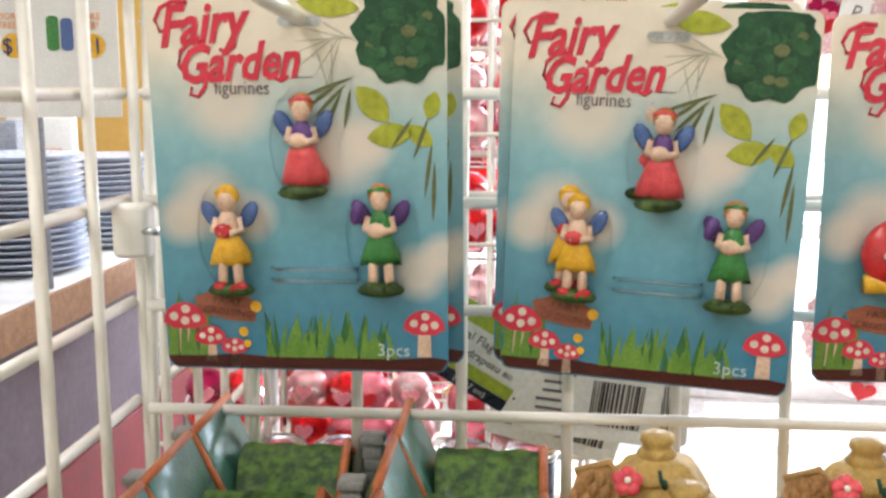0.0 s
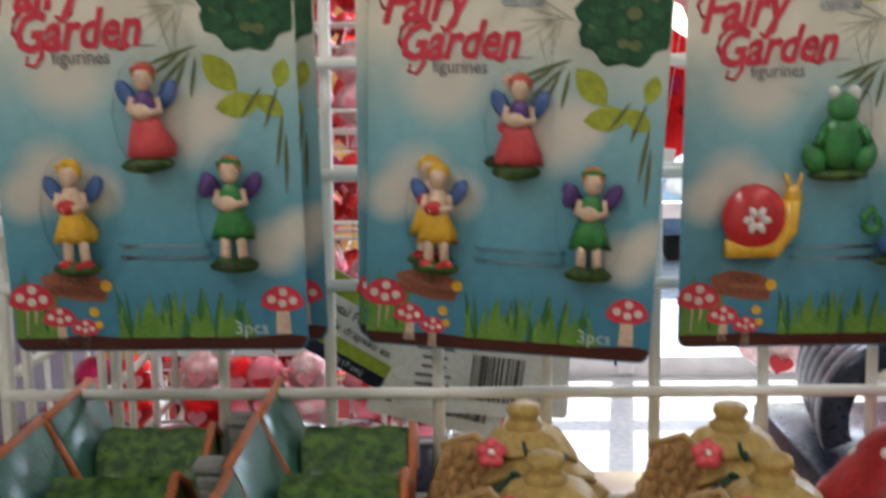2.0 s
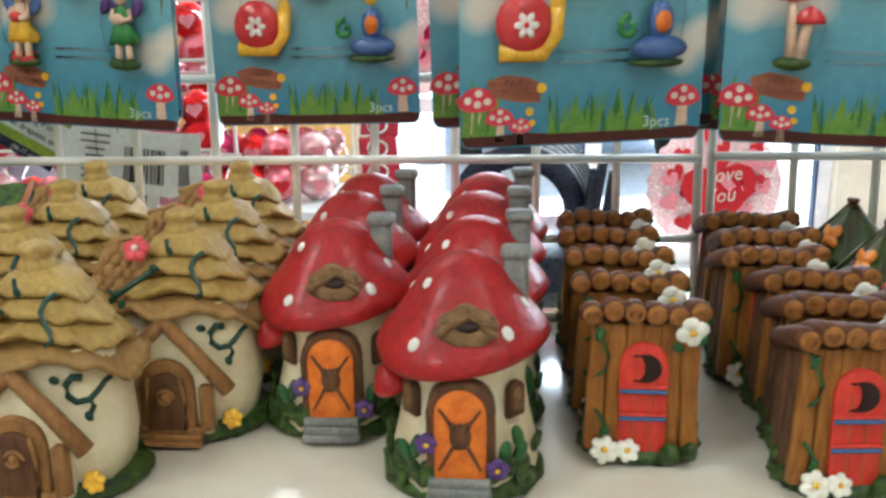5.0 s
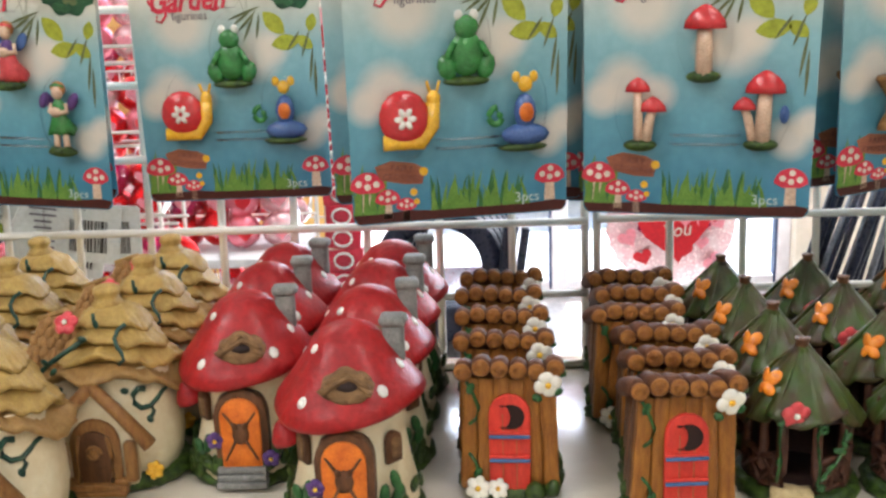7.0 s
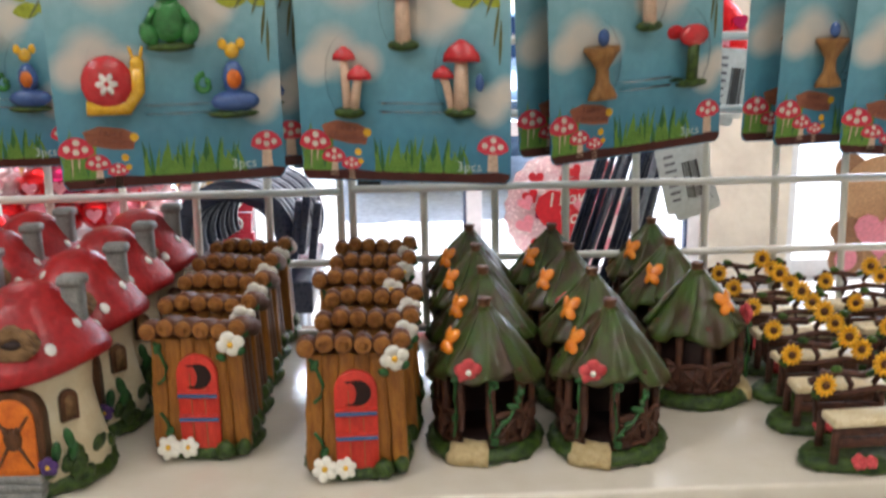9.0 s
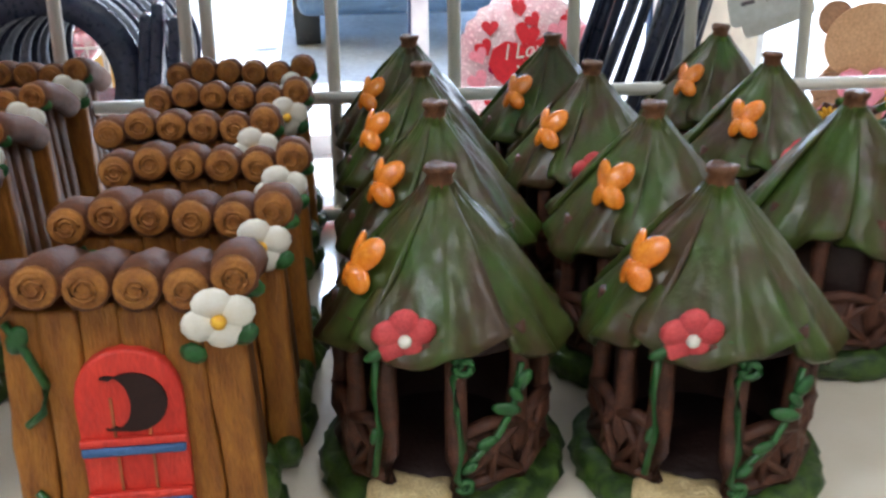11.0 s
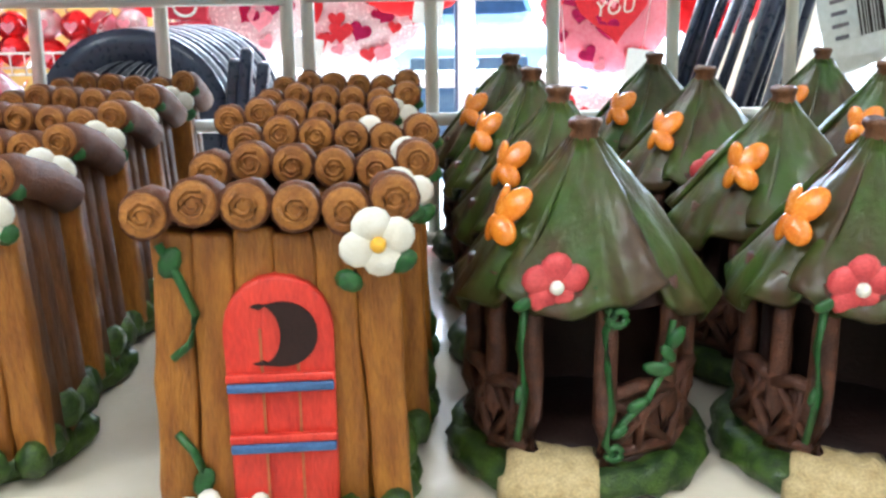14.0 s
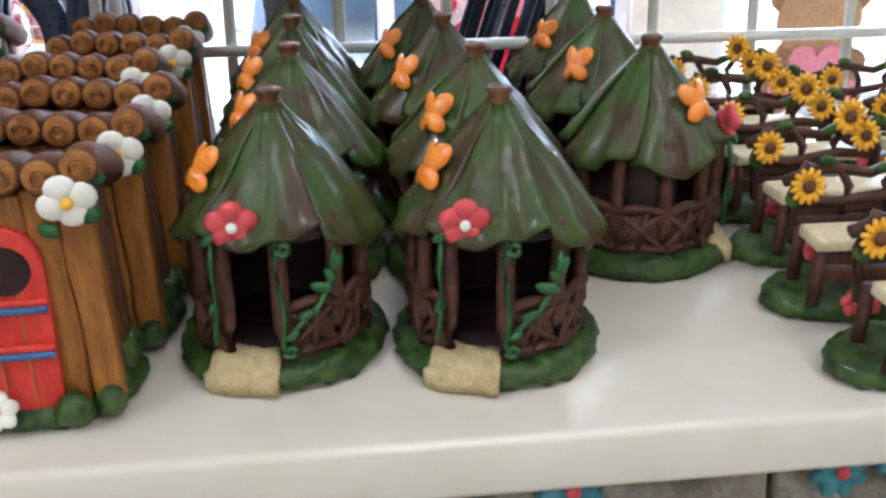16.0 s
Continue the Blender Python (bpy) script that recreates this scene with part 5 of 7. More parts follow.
GLOSS_YEL = mat("paint_yellow", (0.85, 0.48, 0.03), None, 0.25, 0.004, 0.1, coat=0.6)
SLOT = mat("slot_grey", (0.50, 0.52, 0.50), None, 0.3, 0.01, 0.0)
TWIG_INK = mat("ink_twig", (0.42, 0.44, 0.34), None, 0.4, 0.01, 0.0)
RIB = clear("rib_clear", (1.0, 1.0, 1.0), 0.30, 0.2)
CARD_W, CARD_H = 0.1245, 0.1620


def rounded(w, h, r, n=5):
    out = []
    for cx, cz, a0 in ((w / 2 - r, h / 2 - r, 0), (-w / 2 + r, h / 2 - r, 90), (-w / 2 + r, -h / 2 + r, 180), (w / 2 - r, -h / 2 + r, 270)):
        out += [(cx + r * math.cos(radians(a0 + 90 * i / n)), cz + r * math.sin(radians(a0 + 90 * i / n))) for i in range(n + 1)]
    return out


def figurine(kind, parent, x, z):
    """One small plain cast figure, in the clear blister."""
    bm = bmesh.new()
    y = -0.006
    if kind in ("yellow", "red", "green"):
        mats = [GRASSY, {"yellow": GLOSS_YEL, "red": CORAL, "green": GREEN_FIG}[kind], {"yellow": SKIN_FIG, "red": PURPLE, "green": SKIN_FIG}[kind], SKIN_FIG, HAIR_FIG, {"green": PURPLE}.get(kind, BLUE_FIG), GLOSS_RED, {"yellow": GLOSS_YEL, "red": HAIR_FIG, "green": HAIR_FIG}[kind]]
        h = 0.0 if kind != "red" else -0.004
        ball(bm, (0, y, -0.0175 - h), (0.0088, 0.0045, 0.0026), idx=0)
        for s in (-1, 1):
            if kind != "red":
                tube(bm, [(s * 0.003, y, -0.017), (s * 0.0025, y, -0.008)], 0.0018, 7, idx=3)
                ball(bm, (s * 0.0036, y - 0.001, -0.0160), (0.0030, 0.003, 0.0016), idx=6 if kind == "yellow" else 0, seg=7)
        k = len(bm.faces)
        n0 = len(bm.verts)
        lathe(bm, [(0.0075, -0.0090), (0.0068, -0.006), (0.0045, 0.0), (0.0030, 0.003)] if kind != "red" else [(0.0090, -0.0115), (0.0082, -0.008), (0.0055, -0.002), (0.0032, 0.003)], 14, lambda a, r, q, i: (r * (1 + 0.08 * math.sin(7 * a)), q), idx=1)
        bm.verts.ensure_lookup_table()
        for v in bm.verts[n0:]:
            v.co.y = v.co.y * 0.7 + y
        ball(bm, (0, y, 0.0045), (0.0040, 0.0032, 0.0052), idx=2 if kind != "green" else 1, seg=9)
        ball(bm, (-0.001, y - 0.0030, 0.0030), (0.0036, 0.0022, 0.0026), idx=6 if kind == "yellow" else 3, seg=8)
        for s in (-1, 1):
            tube(bm, [(s * 0.0038, y, 0.0070), (s * 0.0050, y - 0.001, 0.0030), (s * 0.0012, y - 0.004, 0.0025)], 0.0014, 6, idx=3)
            ball(bm, (s * 0.0068, y + 0.003, 0.0078), (0.0029, 0.0008, 0.0052), (0, s * 32, 0), idx=5, seg=8)
        ball(bm, (0, y - 0.0005, 0.0128), (0.0034, 0.0032, 0.0040), idx=3, seg=10)
        ball(bm, (0, y + 0.0008, 0.0142), (0.0043, 0.0036, 0.0040), idx=7, seg=10)
        tube(bm, [(-0.0036, y, 0.0152), (0, y - 0.0022, 0.0165), (0.0036, y, 0.0152)], 0.0010, 6, idx=1)
        if kind == "green":
            ball(bm, (-0.0075, y - 0.002, 0.0085), (0.0026, 0.002, 0.0042), (0, 20, 0), idx=5, seg=8)
    elif kind == "snail":
        mats = [GLOSS_RED, GLOSS_YEL, DOT, GLOSS_YEL]
        ball(bm, (-0.002, y, 0.000), (0.0118, 0.0055, 0.0118), idx=0, seg=14)
        for i in range(6):
            a = math.pi * i / 3
            ball(bm, (-0.002 + 0.0030 * math.cos(a), y - 0.0052, 0.0030 * math.sin(a)), (0.0022, 0.0008, 0.0014), (0, -math.degrees(a), 0), idx=2, seg=7)
        tube(bm, [(-0.012, y, -0.0105), (0.006, y, -0.0108), (0.0110, y, -0.004), (0.0115, y, 0.006)], 0.0034, 8, idx=1)
        ball(bm, (0.0118, y, 0.0075), (0.0034, 0.0032, 0.0038), idx=1, seg=8)
        for s in (-1, 1):
            tube(bm, [(0.0118 + s * 0.0015, y, 0.010), (0.0118 + s * 0.003, y, 0.0150)], 0.0008, 5, idx=3)
    elif kind == "frog":
        mats = [GREEN_FIG, GRASSY, DOT]
        ball(bm, (0, y, -0.004), (0.0085, 0.005, 0.0098), idx=0, seg=10)
        ball(bm, (0, y - 0.001, 0.0070), (0.0058, 0.0045, 0.0052), idx=0, seg=10)
        for s in (-1, 1):
            ball(bm, (s * 0.0035, y - 0.001, 0.0120), (0.0022, 0.002, 0.0024), idx=2, seg=7)
            ball(bm, (s * 0.0090, y, -0.0095), (0.0045, 0.004, 0.0058), (0, s * 20, 0), idx=0, seg=8)
            tube(bm, [(s * 0.006, y - 0.003, 0.001), (s * 0.0095, y - 0.004, -0.005)], 0.0016, 6, idx=0)
        ball(bm, (0, y, -0.0155), (0.0115, 0.005, 0.0022), idx=1, seg=9)
    elif kind == "gnome":
        mats = [BLUE_FIG, ORANGE, GLOSS_YEL, GREEN_FIG, GRASSY]
        ball(bm, (0.001, y, -0.0110), (0.0120, 0.0055, 0.0050), idx=0, seg=10)
        ball(bm, (0.001, y, -0.0010), (0.0055, 0.0048, 0.0080), idx=0, seg=10)
        ball(bm, (0.001, y - 0.003, -0.0010), (0.0038, 0.0030, 0.0045), idx=1, seg=9)
        ball(bm, (0.001, y - 0.001, 0.0110), (0.0036, 0.0034, 0.0036), idx=2, seg=9)
        for s in (-1, 1):
            ball(bm, (0.001 + s * 0.0042, y, 0.0140), (0.0022, 0.0012, 0.0026), idx=2, seg=7)
        tube(bm, curl(-0.0125, y, -0.003, 0.0045, 1.0, 1.5), 0.0016, 6, idx=3)
        ball(bm, (0, y, -0.0165), (0.0125, 0.005, 0.0020), idx=4, seg=9)
    elif kind in ("toadstool", "twin", "tall"):
        mats = [GLOSS_RED, SKIN_FIG, GRASSY, BLUE_FIG]
        spots = {"toadstool": [(0, 0.006, 0.0095)], "twin": [(0.001, 0.008, 0.0090), (-0.0078, 0.0005, 0.0052)], "tall": [(-0.0015, 0.0090, 0.0058), (0.0055, 0.0005, 0.0062)]}[kind]
        for cx, cz, r in spots:
            n0 = len(bm.verts)
            lathe(bm, [(r * 0.4, -r * 0.05), (r, -r * 0.1), (r * 0.93, r * 0.25), (r * 0.6, r * 0.65), (r * 0.2, r * 0.9), (0.0003, r * 0.95)], 14, idx=0)
            bm.verts.ensure_lookup_table()
            for v in bm.verts[n0:]:
                v.co = Vector((v.co.x + cx, v.co.y * 0.55 + y, v.co.z + cz))
            tube(bm, [(cx * 0.4, y, -0.015), (cx * 0.8, y, cz * 0.3 - 0.003), (cx, y, cz)], r * 0.42, 8, r * 0.34, idx=1)
        ball(bm, (0, y, -0.0150), (0.0080, 0.0045, 0.0028), idx=2, seg=9)
        if kind == "twin":
            ball(bm, (0.0095, y, -0.002), (0.0022, 0.002, 0.004), idx=3, seg=7)
    else:
        mats = [TIMBER, SAND, BLUE_FIG, GLOSS_RED, GRASSY]
        n0 = len(bm.verts)
        if kind == "birdbath":
            lathe(bm, [(0.0085, -0.017), (0.0075, -0.014), (0.004, -0.009), (0.0036, -0.003), (0.0065, 0.001), (0.0105, 0.006), (0.0098, 0.0075), (0.001, 0.006)], 16, idx=0)
            ball(bm, (0.001, 0, 0.0115), (0.0035, 0.003, 0.0042), idx=2, seg=8)
        else:
            tube(bm, [(0, 0, -0.015), (0.001, 0, 0.004)], 0.0036, 8, idx=4)
            ball(bm, (0.001, 0, 0.0075), (0.0092, 0.006, 0.0055), idx=3, seg=12)
            ball(bm, (0, 0, -0.0155), (0.0105, 0.005, 0.0022), idx=4, seg=9)
        bm.verts.ensure_lookup_table()
        for v in bm.verts[n0:]:
            v.co.y = v.co.y * 0.6 + y
    o = part("figurine", bm, mats, parent, "small glossy painted figure")
    o.matrix_basis = Matrix.Translation((x, -0.0008, z)) @ Matrix.Diagonal((1.2, 1, 1.28, 1))


def fairy_card(kinds, label):
    t = thing("blister_card", label, "toy card", "figurine cards on hooks")
    W, H = CARD_W, CARD_H
    part("backing_card", plate(bmesh.new(), rounded(W, H, 0.0048), 0.0008), SKY_CARD, t, "printed sky blue backing card", smooth=False)
    y1, y2, y3 = -0.00025, -0.00045, -0.00065

    def ink(name, outlines, material, y=y1, label=""):
        bm = bmesh.new()
        for i, o in enumerate(outlines):
            plate(bm, o, 0.0002, Matrix.Translation((0, y - 0.000004 * i, 0)))
        return part(name, bm, material, t, label, smooth=False)
    strip = [(-W / 2 + 0.0005, -H / 2 + 0.0045), (-W / 2 + 0.003, -H / 2 + 0.0008), (W / 2 - 0.003, -H / 2 + 0.0008), (W / 2 - 0.0005, -H / 2 + 0.0045), (W / 2 - 0.0005, -H / 2 + 0.0062)]
    strip += [(W / 2 - 0.0005 - (W - 0.001) * i / 16, -H / 2 + 0.0066 + 0.0006 * math.sin(i * 1.7)) for i in range(1, 17)]
    ink("printed_soil", [strip], INK_SOIL, y2)
    rnd = random.Random(3)
    for col, cnt in ((INK_GRASS2, 26), (INK_GRASS, 44)):
        bl = []
        for i in range(cnt):
            x = rnd.uniform(-0.018, 0.040) if i % 5 else rnd.uniform(-0.060, -0.045)
            h = rnd.uniform(0.008, 0.023) * (1.0 if -0.018 < x < 0.03 else 0.8) + (0.012 if x < -0.045 else 0)
            dx = rnd.uniform(-0.006, 0.006)
            w = rnd.uniform(0.0011, 0.0022)
            z = -H / 2 + 0.006
            bl.append([(x - w, z), (x + w, z), (x + w * 0.6 + dx * 0.5, z + h * 0.6), (x + dx, z + h), (x - w * 0.5 + dx * 0.4, z + h * 0.55)])
        tagged(ink("printed_grass", bl, col, y1 if col is INK_GRASS2 else y2, "printed green grass blades"), kind="stuff")
    for cx, cz, r, n in ((-0.0535, -0.0585, 0.0098, 4), (-0.0425, -0.0668, 0.0072, 4), (-0.0320, -0.0712, 0.0058, 3), (0.0520, -0.0598, 0.0090, 4)):
        ink("printed_stem", [[(cx - r * 0.35, cz - r * 1.55), (cx + r * 0.35, cz - r * 1.55), (cx + r * 0.28, cz), (cx - r * 0.28, cz)]], INK_SKIN, y2)
        cap = [(cx + r * math.cos(math.pi * i / 12), cz - r * 0.15 + r * 0.95 * math.sin(math.pi * i / 12)) for i in range(13)] + [(cx - r * 0.5, cz - r * 0.42), (cx + r * 0.5, cz - r * 0.42)]
        c = ink("printed_mushroom", [cap], INK_RED, y3, "printed red toadstool")
        ink("printed_spot", [disc(r * 0.20, 8, cx + r * q, cz + r * w) for q, w in ((-0.5, 0.15), (0.05, 0.50), (0.5, 0.08), (0.0, -0.05))], INK_WHITE, y3 - 0.0002)
    m = [(-0.0490, -0.0480), (-0.0400, -0.0450), (-0.0270, -0.0470), (-0.0205, -0.0505), (-0.0225, -0.0590), (-0.0330, -0.0585), (-0.0465, -0.0555)]
    lg = ink("printed_log", [m], INK_LOG, y3, "printed log signpost")
    words("printed_lettering", "FAIRY", 0.0050, INK_BARK, t, pose(-0.034, y3 - 0.0003, -0.0512, 0, 6, 0))
    words("printed_lettering", "CROSSING", 0.0046, INK_BARK, t, pose(-0.034, y3 - 0.0003, -0.0562, 0, 6, 0))
    ink("printed_blossom", [disc(0.0026, 8, -0.0215, -0.0520), disc(0.0022, 8, -0.0275, -0.0635), disc(0.0018, 7, -0.0260, -0.0690)], GLOSS_YEL, y3 - 0.0002)
    bush = [(0.0438 + 0.0196 * (1 + 0.07 * math.sin(9 * a) + 0.04 * math.sin(17 * a)) * math.cos(a), 0.0632 + 0.0192 * (1 + 0.07 * math.sin(9 * a)) * math.sin(a)) for a in [2 * math.pi * i / 40 for i in range(40)]]
    bush = [(min(x, W / 2 - 0.0006), min(z, H / 2 - 0.0006)) for x, z in bush]
    ink("printed_bush", [bush], INK_BUSH, y2, "printed dark green foliage ball")
    lobes = []
    for i in range(46):
        a, q = rnd.uniform(0, 6.28), math.sqrt(rnd.random())
        x, z, r = 0.0430 + 0.0150 * q * math.cos(a), 0.0625 + 0.0150 * q * math.sin(a), rnd.uniform(0.0020, 0.0036)
        x, z = min(x, W / 2 - r - 0.0006), min(z, H / 2 - r - 0.0006)
        lobes.append(disc(r, 7, x, z, 1, 0.8))
    for i, o in enumerate(lobes):
        ink("printed_leaf", [o], INK_BUSH2 if i % 3 else INK_OLIVE if i % 9 == 0 else INK_BUSH, y3 - 0.00001 * i)

    def leaf(cx, cz, ln, w, ang):
        c, s = math.cos(radians(ang)), math.sin(radians(ang))
        pts = [(ln * (u - 0.5), w * math.sin(math.pi * u) ** 0.8) for u in (0, 0.15, 0.35, 0.55, 0.75, 0.9, 1)] + [(ln * (u - 0.5), -w * math.sin(math.pi * u) ** 0.8) for u in (0.9, 0.75, 0.55, 0.35, 0.15)]
        return [(cx + x * c - z * s, cz + x * s + z * c) for x, z in pts]
    lime = [leaf(0.0315, 0.0355, 0.0195, 0.0055, -48), leaf(0.0385, 0.0228, 0.0195, 0.0052, 8), leaf(0.0510, 0.0225, 0.0135, 0.0040, -38), leaf(0.0140, 0.0752, 0.0260, 0.0048, -6), leaf(0.0560, 0.0350, 0.0120, 0.0036, 75)]
    lime = [[(min(x, W / 2 - 0.0006), min(z, H / 2 - 0.0006)) for x, z in o] for o in lime]
    for o in lime:
        ink("printed_leaf", [o], INK_LIME, y2, "printed lime green leaf")
    stems = []
    for x0, z0, ang, ln in ((0.0240, 0.0465, 200, 0.024), (0.0210, 0.0440, 225, 0.020), (0.0190, 0.0415, 245, 0.020), (0.0165, 0.0430, 215, 0.015), (0.0225, 0.0420, 260, 0.017), (0.0560, 0.0200, 262, 0.024), (0.0570, 0.0120, 268, 0.026), (0.0545, 0.0300, 250, 0.018), (0.0480, 0.0300, 235, 0.016)):
        stems.append(leaf(x0 + 0.5 * ln * math.cos(radians(ang)), z0 + 0.5 * ln * math.sin(radians(ang)), ln, 0.0009, ang))
    tagged(ink("printed_sprig", stems, INK_OLIVE, y2, "printed thin olive sprigs"), kind="stuff")
    twigs = [leaf(0.012 + 0.004 * math.cos(i), 0.066 - 0.0022 * i, 0.022, 0.00025, 150 + 17 * i) for i in range(9)]
    tagged(ink("printed_twig", twigs, TWIG_INK, y1), kind="stuff")
    words("printed_lettering", "Fairy", 0.0230, INK_RED, t, pose(-0.0390, y2, 0.0605, 0, -5, 0), 0.80, 0.38, "red script lettering", 0.0001, 0.028)
    words("printed_lettering", "Garden", 0.0215, INK_RED, t, pose(-0.0245, y2 - 0.0001, 0.0455, 0, -3, 0), 0.78, 0.38, "red script lettering", 0.0001, 0.028)
    for pts in ([(-0.0440, 0.0765), (-0.0500, 0.0772), (-0.0555, 0.0745), (-0.0580, 0.0695), (-0.0560, 0.0650), (-0.0525, 0.0655), (-0.0520, 0.0685)],
                [(-0.0245, 0.0640), (-0.0255, 0.0590), (-0.0285, 0.0565), (-0.0315, 0.0580)],
                [(-0.0380, 0.0610), (-0.0435, 0.0610), (-0.0480, 0.0570), (-0.0490, 0.0515), (-0.0460, 0.0470)],
                [(-0.0375, 0.0490), (-0.0385, 0.0425), (-0.0415, 0.0385), (-0.0450, 0.0395), (-0.0440, 0.0425)],
                [(-0.0090, 0.0465), (-0.0060, 0.0450), (-0.0030, 0.0470)]):
        bm = tube(bmesh.new(), [(x, 0, z) for x, z in pts], 0.0011, 6, 0.0008)
        for v in bm.verts:
            v.co.y = v.co.y * 0.12 + y2
        part("lettering_swash", bm, INK_RED, t)
    words("printed_lettering", "figurines", 0.0082, INK_GREY, t, pose(-0.0230, y2, 0.0395), 0.85, 0, "grey lettering", 0.0001)
    ink("printed_line", [[(-0.002, 0.0462), (0.007, 0.0462), (0.007, 0.0466), (-0.002, 0.0466)]], INK_GREY, y2)
    words("printed_lettering", "3pcs", 0.0080, INK_PALE, t, pose(0.0385, y3, -0.0735), 1.0, 0, "pale lettering", 0.0001)
    ink("hang_slot", [[(x + 0.002, z + 0.0690) for x, z in rounded(0.018, 0.004, 0.0019, 3)]], SLOT, y3)
    for x, z, sx, sz in ((-0.0300, -0.0195, 0.0150, 0.0255), (0.0030, 0.0190, 0.0150, 0.0250), (0.0345, -0.0185, 0.0155, 0.0265)):
        tray = bmesh.new()
        bmesh.ops.create_uvsphere(tray, u_segments=14, v_segments=8, radius=1, matrix=Matrix.Translation((x, -0.001, z)) @ Matrix.Diagonal((sx, 0.0135, sz, 1)))
        bmesh.ops.bisect_plane(tray, geom=tray.verts[:] + tray.edges[:] + tray.faces[:], plane_co=(0, -0.001, 0), plane_no=(0, 1, 0), clear_outer=True)
        p = part("blister", tray, PLASTIC, t, "clear plastic bubble over a figure")
        p.visible_shadow = False
    for z in (-0.0395, -0.0345):
        part("blister_rib", tube(bmesh.new(), [(-0.0135, -0.0005, z), (-0.0115, -0.0035, z), (0.0215, -0.0035, z), (0.0235, -0.0005, z)], 0.0008, 6), RIB, t)
    for k, (x, z) in zip(kinds, ((-0.0300, -0.0205), (0.0030, 0.0175), (0.0345, -0.0195))):
        figurine(k, t, x, z)
    return t


FAIRIES = fairy_card(("yellow", "red", "green"), "blister card of three fairy figures on a hook")
GARDEN = fairy_card(("snail", "frog", "gnome"), "blister card of snail, frog and gnome figures")
SHROOMS = fairy_card(("tall", "toadstool", "twin"), "blister card of three red mushroom figures")
BATHS = fairy_card(("birdbath", "toadstool", "flower"), "blister card of birdbath and flower figures")


def hang(card, spots, fresh=True):
    for i, (x, y, z, lean, roll, yaw) in enumerate(spots):
        m = pose(x, y, z, lean, roll, yaw)
        if i == 0 and fresh:
            card.matrix_basis = m
        else:
            copy_thing(card, m)


hang(FAIRIES, [(-0.0655, -0.046, 1.3295, 4, 0.0, 0), (0.0830, -0.030, 1.3235, 2, 2.4, -9), (-0.0600, -0.030, 1.3285, 3, -0.5, 3), (0.0790, -0.020, 1.3270, 2, 1.0, -3)])
hang(GARDEN, [(0.2210, -0.014, 1.3215, 2, -0.5, 0), (0.3720, -0.124, 1.3265, 3, -0.5, 12), (0.3840, -0.100, 1.3300, 3, 0, 10), (0.3560, -0.080, 1.3300, 2, -1, 4)])
hang(SHROOMS, [(0.5030, -0.124, 1.3245, 3, 0.5, -14), (0.4940, -0.100, 1.3270, 3, 1, -12), (0.4900, -0.082, 1.3290, 2, 1, -12)])
hang(BATHS, [(0.6480, -0.080, 1.3310, 3, -3.5, 20), (0.6330, -0.070, 1.3330, 3, -3, 12), (0.8080, -0.040, 1.3300, 3, 0, 14), (0.7930, -0.028, 1.3310, 2, 0, 8), (0.8520, -0.070, 1.3230, 3, 2, -8)])


def hook(x, reach):
    h = thing("display_hook", "white metal display hook with upturned tip", "hook", "display hooks", at=pose(x, 0.004, 1.3985))
    part("hook_rod", tube(bmesh.new(), [(0, 0.006, 0.004), (0, -0.02, 0.0), (0, -reach * 0.6, 0.0015), (0, -reach, 0.004), (0, -reach - 0.005, 0.008), (0, -reach - 0.010, 0.020)], 0.0031, 10), WIRE, h)
    part("hook_plate", slab(bmesh.new(), (0, 0.006, 0.0190), (0.026, 0.004, 0.016), bevel=0.0015), WIRE, h, "flat white bracket plate")
    part("hook_tip", ball(bmesh.new(), (0, -reach - 0.0105, 0.021), (0.0036, 0.0036, 0.0036)), WIRE, h)


for x, r in ((-0.0630, 0.118), (0.0880, 0.105), (0.2240, 0.10), (0.3740, 0.165), (0.5010, 0.165), (0.6480, 0.13), (0.8080, 0.12)):
    hook(x, r)
for x in (0.0445, 0.0610, 0.1900):
    c = thing("label_clip", "small white plastic clip over the top wire", "clip", "label clips", at=pose(x, 0.011, 1.4195))
    part("clip_front", slab(bmesh.new(), (0, -0.005, 0.002), (0.0095, 0.003, 0.014), bevel=0.0012), WIRE, c)
    part("clip_back", slab(bmesh.new(), (0, 0.008, 0.0), (0.0095, 0.003, 0.016), bevel=0.0012), WIRE, c)
    part("clip_top", slab(bmesh.new(), (0, 0.0015, 0.0085), (0.0095, 0.013, 0.003), bevel=0.001), WIRE, c)


# ---- carved signs on the board below ----
# sign colours are darkened to hold the shade cast by the shelf above
SIGN_STONE = mat("sign_stone", (0.40, 0.36, 0.30), (0.17, 0.14, 0.10), 0.55, 0.012, 0.6)
SIGN_GREY = mat("sign_grey", (0.32, 0.30, 0.28), (0.14, 0.125, 0.12), 0.55, 0.012, 0.5)
INK_DARK = mat("ink_dark", (0.035, 0.022, 0.018), None, 0.5, 0.01, 0.1)
SNOW = mat("snow_pale", (0.52, 0.53, 0.56), (0.36, 0.36, 0.38), 0.6, 0.006, 0.7)
LOWER = 1.0045
TEAL_P = mat("petal_teal", (0.07, 0.26, 0.30), (0.03, 0.15, 0.19), 0.35, 0.004, 0.4, coat=0.4)


